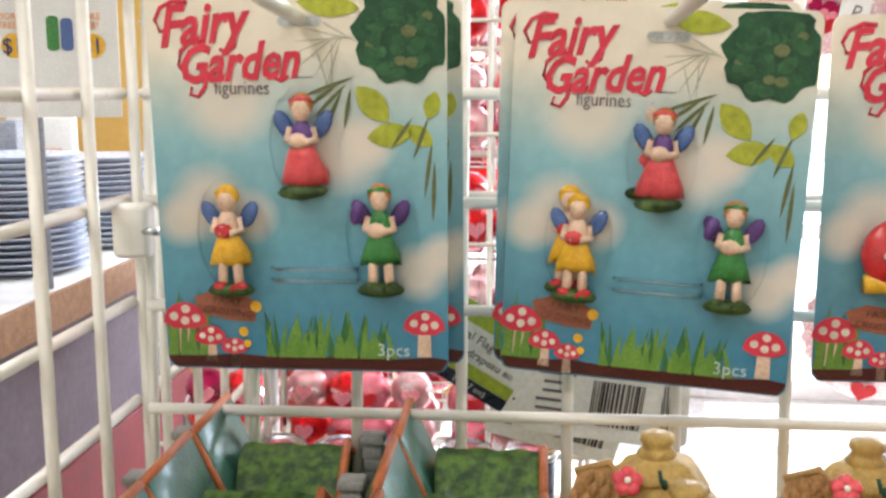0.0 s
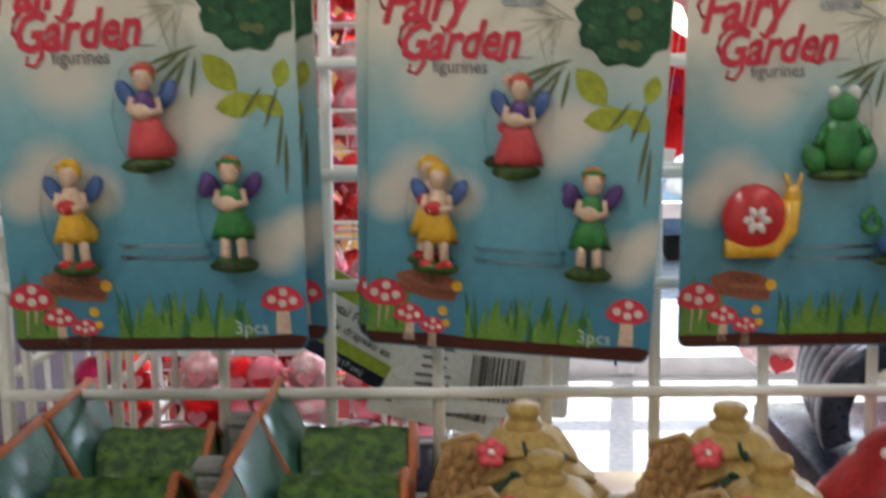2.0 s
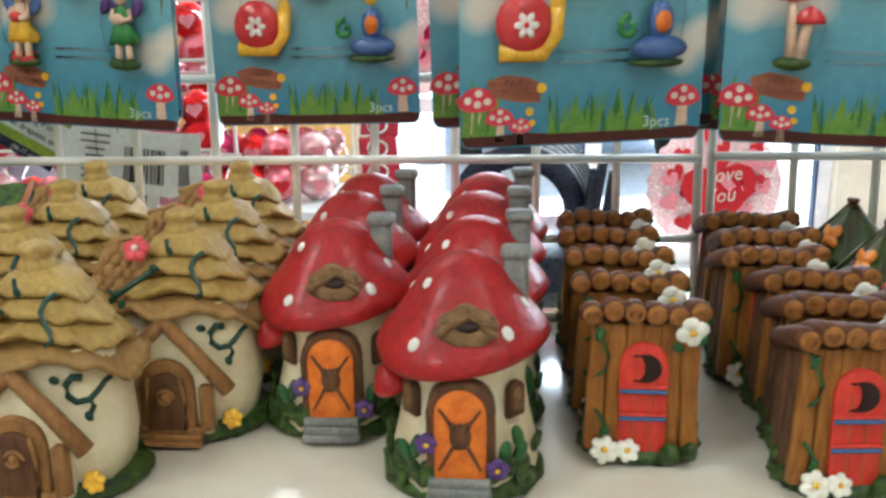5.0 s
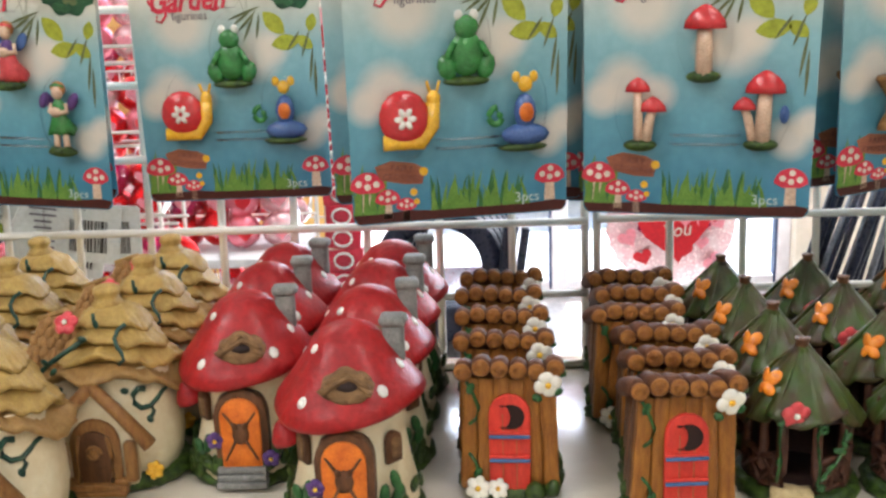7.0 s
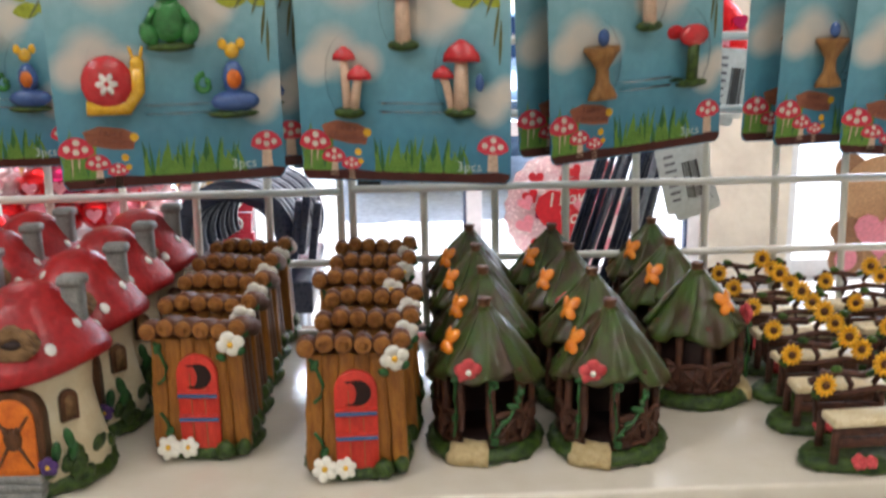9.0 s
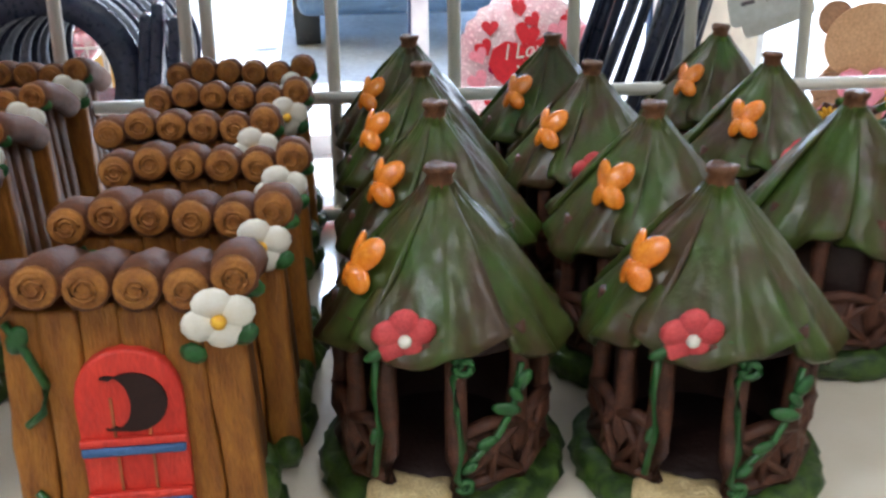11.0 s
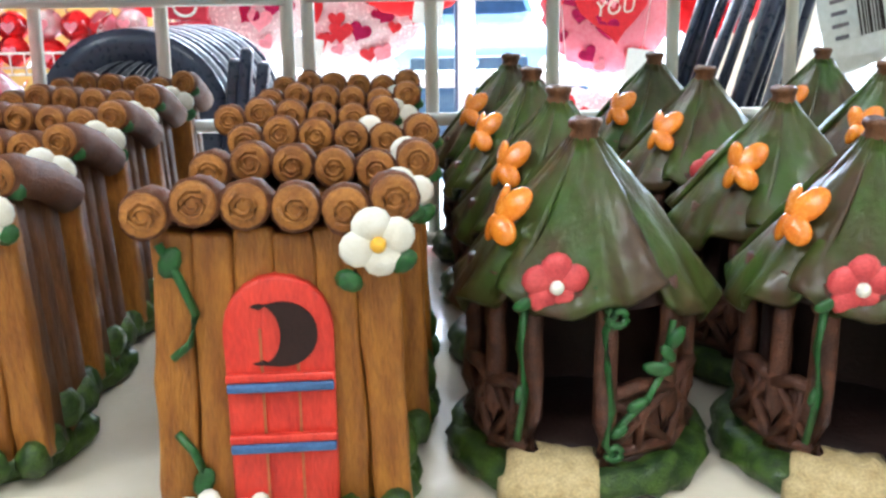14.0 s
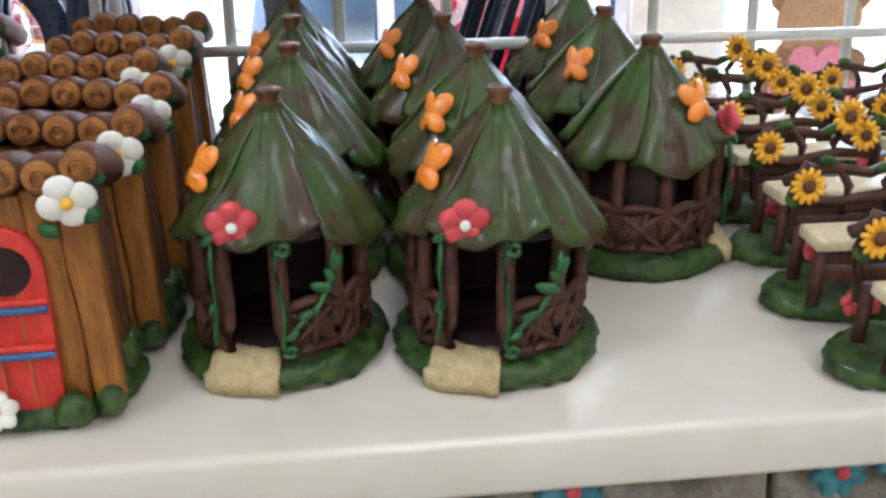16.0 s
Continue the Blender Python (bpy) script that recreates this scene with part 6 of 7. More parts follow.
def garden_sign(x, y, w, h, material, label, seed, lean=-8):
    t = thing("garden_sign", label, "garden sign", "carved signs", at=pose(x, y, LOWER + 0.001, lean))
    n = 22
    top = [(w / 2 - w * i / n, h + 0.003 * noise.noise(Vector((i * 0.9, seed, 0)))) for i in range(n + 1)]
    bm = plate(bmesh.new(), [(-w / 2, 0), (w / 2, 0)] + top, 0.012, bevel=0.0015)
    part("plaque", shake(bm, 0.0006, 0.006, seed), material, t)
    rb = random.Random(seed)
    for k in range(int(w / 0.0075)):
        x = -w / 2 + 0.0075 * (k + 0.5)
        bm = slab(bmesh.new(), (x, 0.004, h + rb.uniform(-0.001, 0.0015)), (0.0082, 0.015, rb.uniform(0.004, 0.008)), (rb.uniform(-12, 12), rb.uniform(-14, 14), rb.uniform(-15, 15)), 0.0014)
        part("rough_edge", shake(bm, 0.0012, 0.005, k), TIMBER if k % 3 else BARK, t, "rough chipped wooden edge")
    return t


s = garden_sign(0.640, -0.236, 0.105, 0.074, SIGN_STONE, "pale carved garden sign with lettering and blue flower", 1)
words("sign_lettering", "Look", 0.0150, INK_DARK, s, pose(-0.0230, -0.0012, 0.0500), 1.0, 0, "dark engraved lettering", 0.0003)
words("sign_lettering", "for the", 0.0130, INK_DARK, s, pose(0.0180, -0.0012, 0.0520), 0.95, 0.3, "dark engraved lettering", 0.0003)
words("sign_lettering", "in your", 0.0150, INK_DARK, s, pose(0.0080, -0.0012, 0.0300), 1.0, 0, "dark engraved lettering", 0.0003)
part("word_bar", slab(bmesh.new(), (-0.033, -0.0008, 0.0345), (0.022, 0.001, 0.005), (0, -8, 0)), INK_DARK, s, "unreadable dark script", smooth=False)
bloom(s, "sign_flower", (-0.0130, -0.006, 0.0720), 0.0105, TEAL_P, CORAL, 8, (0, 0, 0), "blue flower with coral heart", 0.35)
bloom(s, "sign_flower", (0.0480, -0.008, 0.0380), 0.0130, GLOSS_YEL, PURPLE, 5, (0, 0, 0), "yellow pansy", 0.3)
s = garden_sign(0.735, -0.232, 0.075, 0.070, SIGN_STONE, "pale carved garden sign with red and blue flowers", 5)
for fx, fz, c in ((-0.020, 0.068, TEAL_P), (0.002, 0.070, TEAL_P), (0.022, 0.060, CORAL), (0.030, 0.044, GLOSS_RED)):
    bloom(s, "sign_flower", (fx, -0.006, fz), 0.0095, c, CORAL, 8, (0, 0, 0), "painted raised flower", 0.35)
for zz in (0.046, 0.030):
    part("word_bar", slab(bmesh.new(), (-0.006, -0.0008, zz), (0.040, 0.001, 0.0045), (0, 3, 0)), INK_DARK, s, "unreadable dark script", smooth=False)
s = garden_sign(0.485, -0.226, 0.145, 0.077, TIMBER, "brown log sign with a snowy welcome board", 9, -4)
part("pale_board", shake(plate(bmesh.new(), [(0.0, 0.058), (0.070, 0.057), (0.072, 0.077), (-0.002, 0.079)], 0.004, Matrix.Translation((0, -0.004, 0)), bevel=0.001), 0.0006, 0.005, 3), SNOW, s, "pale snowy lettered board")
words("sign_lettering", "Welcome", 0.0150, INK_DARK, s, pose(0.0350, -0.0055, 0.0640), 0.95, 0.35, "dark script lettering", 0.0003)
rl = random.Random(31)
for k in range(5):
    for j in range(20):
        bm = slab(bmesh.new(), (-0.068 + 0.0072 * j + 0.002 * (k % 2), -0.003, 0.007 + 0.0112 * k), (0.0076, 0.011, 0.0135), (18 + rl.uniform(-8, 8), rl.uniform(-16, 16), rl.uniform(-12, 12)), 0.0018)
        part("bark_chip", shake(bm, 0.0014, 0.004, 20 * k + j), rl.choice((TIMBER, SHINGLE, TIMBER, BARK)), s, "rough bark chip")
for fx, c in ((-0.055, ORANGE), (-0.035, GLOSS_YEL), (-0.018, ORANGE)):
    bloom(s, "sign_flower", (fx, -0.006, 0.074), 0.0100, c, TEAL_P, 6, (0, 0, 0), "orange painted flower", 0.35)
s = garden_sign(0.575, -0.222, 0.040, 0.078, BARK, "dark brown bark garden sign with rough log pieces", 21, -3)
for k in range(4):
    part("log_strip", shake(slab(bmesh.new(), (0.001 * k, -0.004, 0.009 + 0.0185 * k), (0.038, 0.012, 0.015), (0, 9 - 5 * k, 0), 0.003), 0.0016, 0.006, k + 5), (BARK, TIMBER)[k % 2], s)
s = garden_sign(0.360, -0.228, 0.094, 0.082, SIGN_GREY, "grey stone sign with maroon shape and painted branch", 12, -5)
part("painted_shape", ball(bmesh.new(), (0.002, 0.0, 0.064), (0.018, 0.003, 0.014), seg=14), mat("paint_maroon", (0.16, 0.03, 0.045), None, 0.5, 0.01, 0.3), s, "rounded maroon painted shape")
part("branch", tube(bmesh.new(), [(-0.045, -0.001, 0.044), (-0.01, -0.002, 0.047), (0.02, -0.001, 0.045), (0.040, -0.001, 0.053)], 0.0022, 7), BARK, s)
for fx, fz in ((-0.018, 0.073), (0.027, 0.073)):
    part("leaf", ball(bmesh.new(), (fx, -0.001, fz), (0.011, 0.002, 0.005), (0, 12, 0), 8), INK_LIME, s)
for fx, fz in ((-0.035, 0.050), (-0.008, 0.040)):
    bloom(s, "sign_flower", (fx, -0.002, fz), 0.006, SIGN_GREY, TEAL_P, 5, (0, 0, 0), "faded blue flower", 0.2)
part("word_bar", slab(bmesh.new(), (0.033, -0.0006, 0.062), (0.020, 0.001, 0.004), (0, -4, 0)), INK_DARK, s, "unreadable dark script", smooth=False)

# ---- goods behind the wire grid ----
FOIL_R = mat("foil_red", (0.75, 0.02, 0.02), (0.55, 0.01, 0.015), 0.16, 0.008, 0.8, metal=0.9)
FOIL_P = mat("foil_pink", (0.85, 0.30, 0.36), (0.75, 0.16, 0.22), 0.2, 0.008, 0.8, metal=0.7)
FOIL_S = mat("foil_silver", (0.80, 0.70, 0.70), (0.70, 0.25, 0.28), 0.2, 0.006, 0.8, metal=0.7)
FOIL_M = mat("foil_magenta", (0.55, 0.02, 0.12), (0.35, 0.01, 0.07), 0.2, 0.008, 0.8, metal=0.8)
HEART_P = mat("heart_pink", (0.85, 0.30, 0.36), None, 0.35, 0.01, 0.1)
HEART_R = mat("heart_red", (0.62, 0.02, 0.03), None, 0.35, 0.01, 0.1)
CELLO = clear("cellophane", (0.96, 0.92, 0.93), 0.22, 0.07)
NAVY = mat("navy_plastic", (0.020, 0.026, 0.055), (0.012, 0.016, 0.035), 0.3, 0.02, 0.1, coat=0.3)
STEEL = mat("grey_plastic", (0.30, 0.32, 0.37), None, 0.3, 0.02, 0.1)


def heart(r, cx=0, cz=0):
    out = []
    for i in range(20):
        a = 2 * math.pi * i / 20
        out.append((cx + r * math.sin(a) ** 3, cz + r * (0.81 * math.cos(a) - 0.31 * math.cos(2 * a) - 0.13 * math.cos(3 * a) - 0.06 * math.cos(4 * a))))
    return out[::-1]


def candy_bag(foils, label, rnd):
    t = thing("candy_bag", label, "candy bag", "bags of foil sweets")
    for k in range(4):
        c = (0.032 * (k % 2 - 0.5) + rnd.uniform(-0.003, 0.003), rnd.uniform(-0.006, 0.006), 0.018 + 0.029 * (k // 2) + rnd.uniform(-0.002, 0.002))
        bm = shake(ball(bmesh.new(), c, (0.0172, 0.0155, 0.0172), (0, rnd.uniform(-40, 40), 0), 12), 0.0012, 0.004, k)
        sw = part("foil_sweet", bm, foils[k % len(foils)], t)
        hm = bmesh.new()
        plate(hm, heart(0.0075), 0.0006, Matrix.Translation((c[0], c[1] - 0.0165, c[2])))
        part("heart_print", hm, HEART_P if foils[k % len(foils)] is not FOIL_P else HEART_R, sw, smooth=False)
    bm = shake(lathe(bmesh.new(), [(0.026, 0.001), (0.034, 0.012), (0.035, 0.034), (0.028, 0.052), (0.008, 0.062), (0.014, 0.074)], 20, lambda a, r, z, i: (r * (1 + 0.06 * math.sin(5 * a + i)), z), close=False), 0.003, 0.012, 3)
    for v in bm.verts:
        v.co.y *= 0.62
    w = part("wrapper", bm, CELLO, t, "crinkled clear cellophane")
    w.visible_shadow = False
    return t


rk = random.Random(8)
kinds = [candy_bag([FOIL_R, FOIL_R, FOIL_M], "cellophane bag of red foil sweets on a rack", rk), candy_bag([FOIL_P, FOIL_S], "cellophane bag of pink and silver foil sweets", rk), candy_bag([FOIL_R, FOIL_P, FOIL_S], "cellophane bag of mixed heart foil sweets", rk)]
rack = thing("candy_rack", "white wire display rack holding bags of sweets", "wire rack")
RACK_Z = [1.085, 1.165, 1.245, 1.325, 1.405]
for z in RACK_Z:
    x1 = 0.085
    for y in (0.30, 0.338):
        part("rack_wire", tube(bmesh.new(), [(-0.25, y, z - 0.004), (x1, y, z - 0.004)], 0.0017, 6), WIRE, rack)
    part("rack_lip", tube(bmesh.new(), [(-0.25, 0.258, z + 0.014), (x1, 0.258, z + 0.014)], 0.0017, 6), WIRE, rack)
for x in (-0.245, 0.005, 0.080):
    for y in (0.26, 0.34):
        part("rack_post", tube(bmesh.new(), [(x, y, 0.0), (x, y, 1.44)], 0.0022, 6), WIRE, rack)
spots = [(x, RACK_Z[0]) for x in (-0.205, -0.135, -0.065, 0.010, 0.070)] + [(x, RACK_Z[1]) for x in (-0.20, -0.125, -0.03, 0.045)]
spots += [(-0.028, RACK_Z[2]), (0.045, RACK_Z[2]), (-0.024, RACK_Z[3]), (0.045, RACK_Z[3]), (-0.025, RACK_Z[4])]
used = set()
for i, (x, z) in enumerate(spots):
    k = (i * 5 + i // 3) % 3
    m = pose(x + rk.uniform(-0.006, 0.006), 0.30, z, 0, rk.uniform(-6, 6), rk.uniform(-25, 25))
    if k in used:
        copy_thing(kinds[k], m)
    else:
        kinds[k].matrix_basis = m
        used.add(k)
for x in (-0.193, -0.147, -0.101, -0.055, -0.010, 0.036):
    cup = thing("sweet_tub", "dark plastic tub with a clear silver-rimmed lid", "tub", "sweet tubs", at=pose(x, 0.225, 1.03))
    part("tub_body", lathe(bmesh.new(), [(0.016, 0), (0.0195, 0.080), (0.018, 0.080)], 20), NAVY, cup)
    part("tub_lid", lathe(bmesh.new(), [(0.0195, 0.080), (0.0210, 0.083), (0.0195, 0.086), (0.0165, 0.084)], 24), CHROME, cup, "silver rim")
    part("tub_sweets", ball(bmesh.new(), (0, 0, 0.080), (0.0165, 0.0165, 0.006)), FOIL_P, cup)
stand = thing("back_shelf", "white metal shelf behind the wire grid", "shelf")
part("shelf_board", slab(bmesh.new(), (0.0, 0.25, 1.020), (0.62, 0.21, 0.018), bevel=0.002), SHELF_M, stand)
for x in (-0.3, 0.3):
    part("upright", slab(bmesh.new(), (x, 0.25, 0.506), (0.02, 0.2, 1.010), bevel=0.002), SHELF_M, stand)

# flag pole header cards
LIME_C = mat("card_lime", (0.36, 0.45, 0.05), None, 0.4, 0.02, 0.0)
PAPER = mat("paper_white", (0.74, 0.74, 0.70), (0.68, 0.68, 0.65), 0.5, 0.02, 0.1)


def barcode(parent, m, w, h, seed):
    rb = random.Random(seed)
    bm = bmesh.new()
    x = -w / 2
    while x < w / 2:
        d = rb.choice((0.0005, 0.0008, 0.0013))
        slab(bm, tuple(m @ Vector((x, -0.0004, 0))), (d, 0.0003, h), tuple(math.degrees(q) for q in m.to_euler()))
        x += d + rb.choice((0.0006, 0.0011))
    tagged(part("barcode", bm, INK_DARK, parent, "black printed bars", smooth=False), kind="stuff")


def hang_tag(x, y, z, w, h, roll, yaw, label, lime=False, seed=0):
    t = thing("hang_tag", label, "product tag", "product tags", at=pose(x, y, z, 0, roll, yaw))
    part("tag_card", plate(bmesh.new(), rounded(w, h, 0.003), 0.0006), PAPER, t, smooth=False)
    if lime:
        for z0, z1, c in ((0.25, 0.5, LIME_C), (-0.34, -0.18, LIME_C), (-0.5, -0.34, NAVY)):
            part("colour_band", slab(bmesh.new(), (0, -0.0004, h * (z0 + z1) / 2), (w * 0.995, 0.0004, h * (z1 - z0) * 0.97)), c, t, smooth=False)
        words("printed_lettering", "Metal Flag Pole", 0.0072, INK_DARK, t, pose(0.0, -0.0005, h * 0.07), 0.95)
        words("printed_lettering", "M\u00e2t de drapeau en", 0.0066, INK_DARK, t, pose(0.0, -0.0005, -h * 0.11), 0.95)
        words("printed_lettering", "(90.17 cm)", 0.0048, PAPER, t, pose(0.006, -0.0007, -h * 0.45), 0.95)
    else:
        rows = bmesh.new()
        rt = random.Random(seed)
        for k in range(7):
            ln = w * rt.uniform(0.16, 0.26)
            slab(rows, (-w * 0.24, -0.0004, h * (0.36 - 0.11 * k)), (ln, 0.0003, h * 0.035))
        tagged(part("text_bar", rows, INK_GREY, t, "unreadable lines of small print", smooth=False), kind="stuff")
        barcode(t, pose(w * 0.2, 0, -h * 0.05), w * 0.36, h * 0.55, seed)
    return t


hang_tag(0.0055, 0.060, 1.232, 0.056, 0.046, 31, 0, "lime and white flag pole header card, tilted", True)
hang_tag(0.066, 0.070, 1.204, 0.080, 0.046, 8, 4, "white product tag with small print and barcode", seed=2)
hang_tag(0.082, 0.078, 1.200, 0.078, 0.046, 2, -4, "white product tag with small print and barcode", seed=5)
hang_tag(0.050, 0.086, 1.190, 0.076, 0.044, 14, 0, "white product tag with small print and barcode", seed=8)
for i, (x, z, r) in enumerate(((0.716, 1.212, -14), (0.722, 1.207, -20), (0.750, 1.282, 6), (0.746, 1.276, 10))):
    hang_tag(x, 0.046 + 0.004 * i, z, 0.036 if i < 2 else 0.026, 0.052, r, 0, "clear white tag with a large barcode", seed=11 + i)
back = thing("flag_rail", "white wire rail carrying tags behind the grid", "rail")
part("rail_wire", tube(bmesh.new(), [(-0.15, 0.072, 1.315), (0.90, 0.072, 1.315)], 0.0022, 6), WIRE, back)
for x in (-0.15, 0.90):
    part("rail_bracket", tube(bmesh.new(), [(x, 0.072, 1.315), (x, 0.013, 1.315)], 0.0022, 6), WIRE, back)
for x, z0 in ((0.0055, 1.255), (0.066, 1.227), (0.082, 1.223), (0.050, 1.212), (0.716, 1.238), (0.722, 1.233), (0.750, 1.308), (0.746, 1.302)):
    part("tag_loop", tube(bmesh.new(), [(x, 0.066, z0 - 0.003), (x, 0.072, 1.315)], 0.0005, 5), CELLO, back)

# dark sticks and rings
sticks = thing("stick_bundle", "bundle of dark navy garden flag sticks leaning together", "flag sticks")
rs = random.Random(5)
for i in range(17):
    u = i / 16
    x0, x1 = 0.622 + 0.058 * u, 0.664 + 0.048 * u
    y = 0.050 + rs.uniform(0, 0.03)
    bm = tube(bmesh.new(), [(x0, y, 1.118), (x1, y + 0.004, 1.245 + rs.uniform(-0.02, 0.015))], 0.0020 + 0.0006 * (i % 3), 6)
    part("stick", bm, STEEL if i % 4 == 1 else NAVY, sticks)
part("stick_tray", slab(bmesh.new(), (0.655, 0.066, 1.110), (0.10, 0.06, 0.016), bevel=0.003), NAVY, sticks)
part("tray_foot", slab(bmesh.new(), (0.655, 0.066, 0.55), (0.03, 0.03, 1.104)), NAVY, sticks)
coil = thing("ring_stack", "stack of curved navy plastic garden edging", "garden edging")
for i in range(11):
    y = 0.165 + 0.011 * i
    r = 0.0560 - 0.0004 * i
    bm = bmesh.new()
    rings = []
    for j in range(25):
        a = math.pi * (-0.12 + 1.24 * j / 24)
        c, s_ = math.cos(a), math.sin(a)
        rings.append([bm.verts.new((q * c, w, q * s_)) for q, w in ((r, 0), (r, 0.0085), (r - 0.018, 0.0085), (r - 0.018, 0))])
    for a, b in zip(rings, rings[1:]):
        for k in range(4):
            bm.faces.new((a[k], a[(k + 1) % 4], b[(k + 1) % 4], b[k]))
    o = part("edging_ring", bm, NAVY if i % 2 == 0 else STEEL, coil)
    o.location = (0.350 + 0.002 * i, y, 1.141)
for x, z in ((0.414, 1.180), (0.423, 1.172), (0.407, 1.174)):
    part("edging_spike", slab(bmesh.new(), (x, 0.165, z - 0.022), (0.007, 0.014, 0.055), (0, 8, 0), 0.002), NAVY, coil)
part("edging_base", slab(bmesh.new(), (0.355, 0.22, 1.095), (0.13, 0.15, 0.03), bevel=0.003), NAVY, coil)
part("edging_stand", slab(bmesh.new(), (0.355, 0.22, 0.545), (0.10, 0.12, 1.09)), STEEL, coil)

# red gift bags on a hook strip
strip = thing("gift_bag_strip", "hanging strip of red and white gift bags", "gift bags")
part("strip_band", slab(bmesh.new(), (0.065, 1.83, 1.90), (0.02, 0.004, 2.60)), STEEL, strip)
for k in range(12):
    z = 1.27 - 0.058 * k
    b = part("gift_bag", slab(bmesh.new(), (0.065 + 0.006 * (k % 2), 1.80, z), (0.092, 0.03, 0.056), (0, 4 * (k % 3 - 1), 0), 0.003), mat("bag_red", (0.60, 0.03, 0.06), None, 0.3, 0.02, 0.2, coat=0.4) if k == 0 else bpy.data.materials["bag_red"], strip, "small red paper gift bag")
    part("bag_handle", tube(bmesh.new(), [(0.065 + 0.024 * math.cos(q * 0.52), 1.781, z + 0.020 * math.sin(q * 0.52)) for q in range(13)], 0.0035, 6), PAPER, b, "white ring print")


# larger bags of foil sweets on a low table by the window
bench = thing("sweet_table", "white low table holding big bags of sweets", "table")
part("tabletop", slab(bmesh.new(), (-0.26, 1.50, 0.855), (0.56, 0.30, 0.02), bevel=0.003), FRAME, bench)
for x in (-0.52, -0.01):
    for y in (1.37, 1.63):
        part("leg", slab(bmesh.new(), (x, y, 0.4225), (0.03, 0.03, 0.845), bevel=0.002), FRAME, bench)
for i, (x, z) in enumerate(((-0.46, 0.866), (-0.33, 0.866), (-0.20, 0.866), (-0.07, 0.866))):
    copy_thing(kinds[(0, 2, 0, 1)[i]], pose(x, 1.46, z, 0, 0, 12 * i - 18) @ Matrix.Scale(2.3, 4))

# tall wire rack of sweets behind the low table
far = thing("candy_rack", "tall white wire rack full of red foil sweets", "wire rack")
FAR_Z = (0.66, 0.84, 1.02, 1.20, 1.38)
for z in FAR_Z:
    for y, dz, r in ((1.74, 0.0, 0.003), (1.90, 0.0, 0.003), (1.73, 0.045, 0.0028)):
        part("rack_wire", tube(bmesh.new(), [(-0.66, y, z + dz), (0.01, y, z + dz)], r, 6), WIRE, far)
    for k in range(23):
        x = -0.655 + 0.03 * k
        part("basket_wire", tube(bmesh.new(), [(x, 1.735, z - 0.002), (x, 1.728, z + 0.047)], 0.0016, 5), WIRE, far)
for x in (-0.66, 0.01):
    for y in (1.74, 1.90):
        part("rack_post", tube(bmesh.new(), [(x, y, 0), (x, y, 1.60)], 0.005, 7), WIRE, far)
rf = random.Random(21)
for z in FAR_Z:
    for k in range(5):
        copy_thing(kinds[rf.choice((0, 0, 2, 1))], pose(-0.59 + 0.128 * k + rf.uniform(-0.01, 0.01), 1.815, z + 0.003, 0, rf.uniform(-5, 5), rf.uniform(-20, 20)) @ Matrix.Scale(2.0, 4))

# ---- foil balloons and shop dressing by the window ----
def balloon(x, y, z, r, material, label, hearts, seed, text=""):
    t = thing("foil_balloon", label, "balloon", "foil balloons", at=pose(x, y, z, 0, random.Random(seed).uniform(-12, 12), 0))

    def pucker(a, q, w, i):
        e = (q / r) ** 4
        return q * (1 - 0.02 * e * (1 + math.sin(26 * a + seed))), w + 0.05 * r * e * math.sin(26 * a + seed)
    prof = [(0.004, -0.30 * r), (0.35 * r, -0.28 * r), (0.62 * r, -0.22 * r), (0.85 * r, -0.12 * r), (0.97 * r, -0.02 * r), (r, 0), (0.97 * r, 0.02 * r), (0.85 * r, 0.12 * r), (0.62 * r, 0.22 * r), (0.35 * r, 0.28 * r), (0.004, 0.30 * r)]
    bm = lathe(bmesh.new(), prof, 52, pucker)
    bm.transform(pose(0, 0, 0, 90))
    part("balloon_skin", shake(bm, 0.012 * r, 0.08, seed), material, t)
    rb = random.Random(seed)
    for k in range(hearts):
        a, q = rb.uniform(0, 6.28), r * 0.88 * math.sqrt(rb.random())
        hx, hz = q * math.cos(a), q * math.sin(a)
        d = 0.30 * r * math.sqrt(max(0.02, 1 - (q / r) ** 2)) + 0.015 * r
        bm = bmesh.new()
        plate(bm, heart(r * rb.uniform(0.09, 0.18)), 0.004, pose(hx, -d - 0.004, hz, math.degrees(-0.45 * hz / r), rb.uniform(-40, 40), math.degrees(0.45 * hx / r)))
        part("heart_print", bm, rb.choice([HEART_R, HEART_P, HEART_R, FOIL_M]) if material is not FOIL_R else rb.choice([HEART_P, FOIL_M]), t, smooth=False)
    if text:
        bm = plate(bmesh.new(), heart(r * 0.55), 0.004, Matrix.Translation((0, -0.325 * r, 0)))
        part("heart_panel", bm, HEART_R, t, "large red heart", smooth=False)
        for k, wd in enumerate(text.split("|")):
            words("printed_lettering", wd, r * 0.30, INK_WHITE, t, pose(0, -0.335 * r, r * (0.16 - 0.30 * k)), 0.9, 0.25, "white lettering", 0.001)
    part("ribbon", tube(bmesh.new(), [(0, 0, r * 0.97), (0, 0, 3.2 - z)], 0.0012, 5), PAPER, t)
    return t


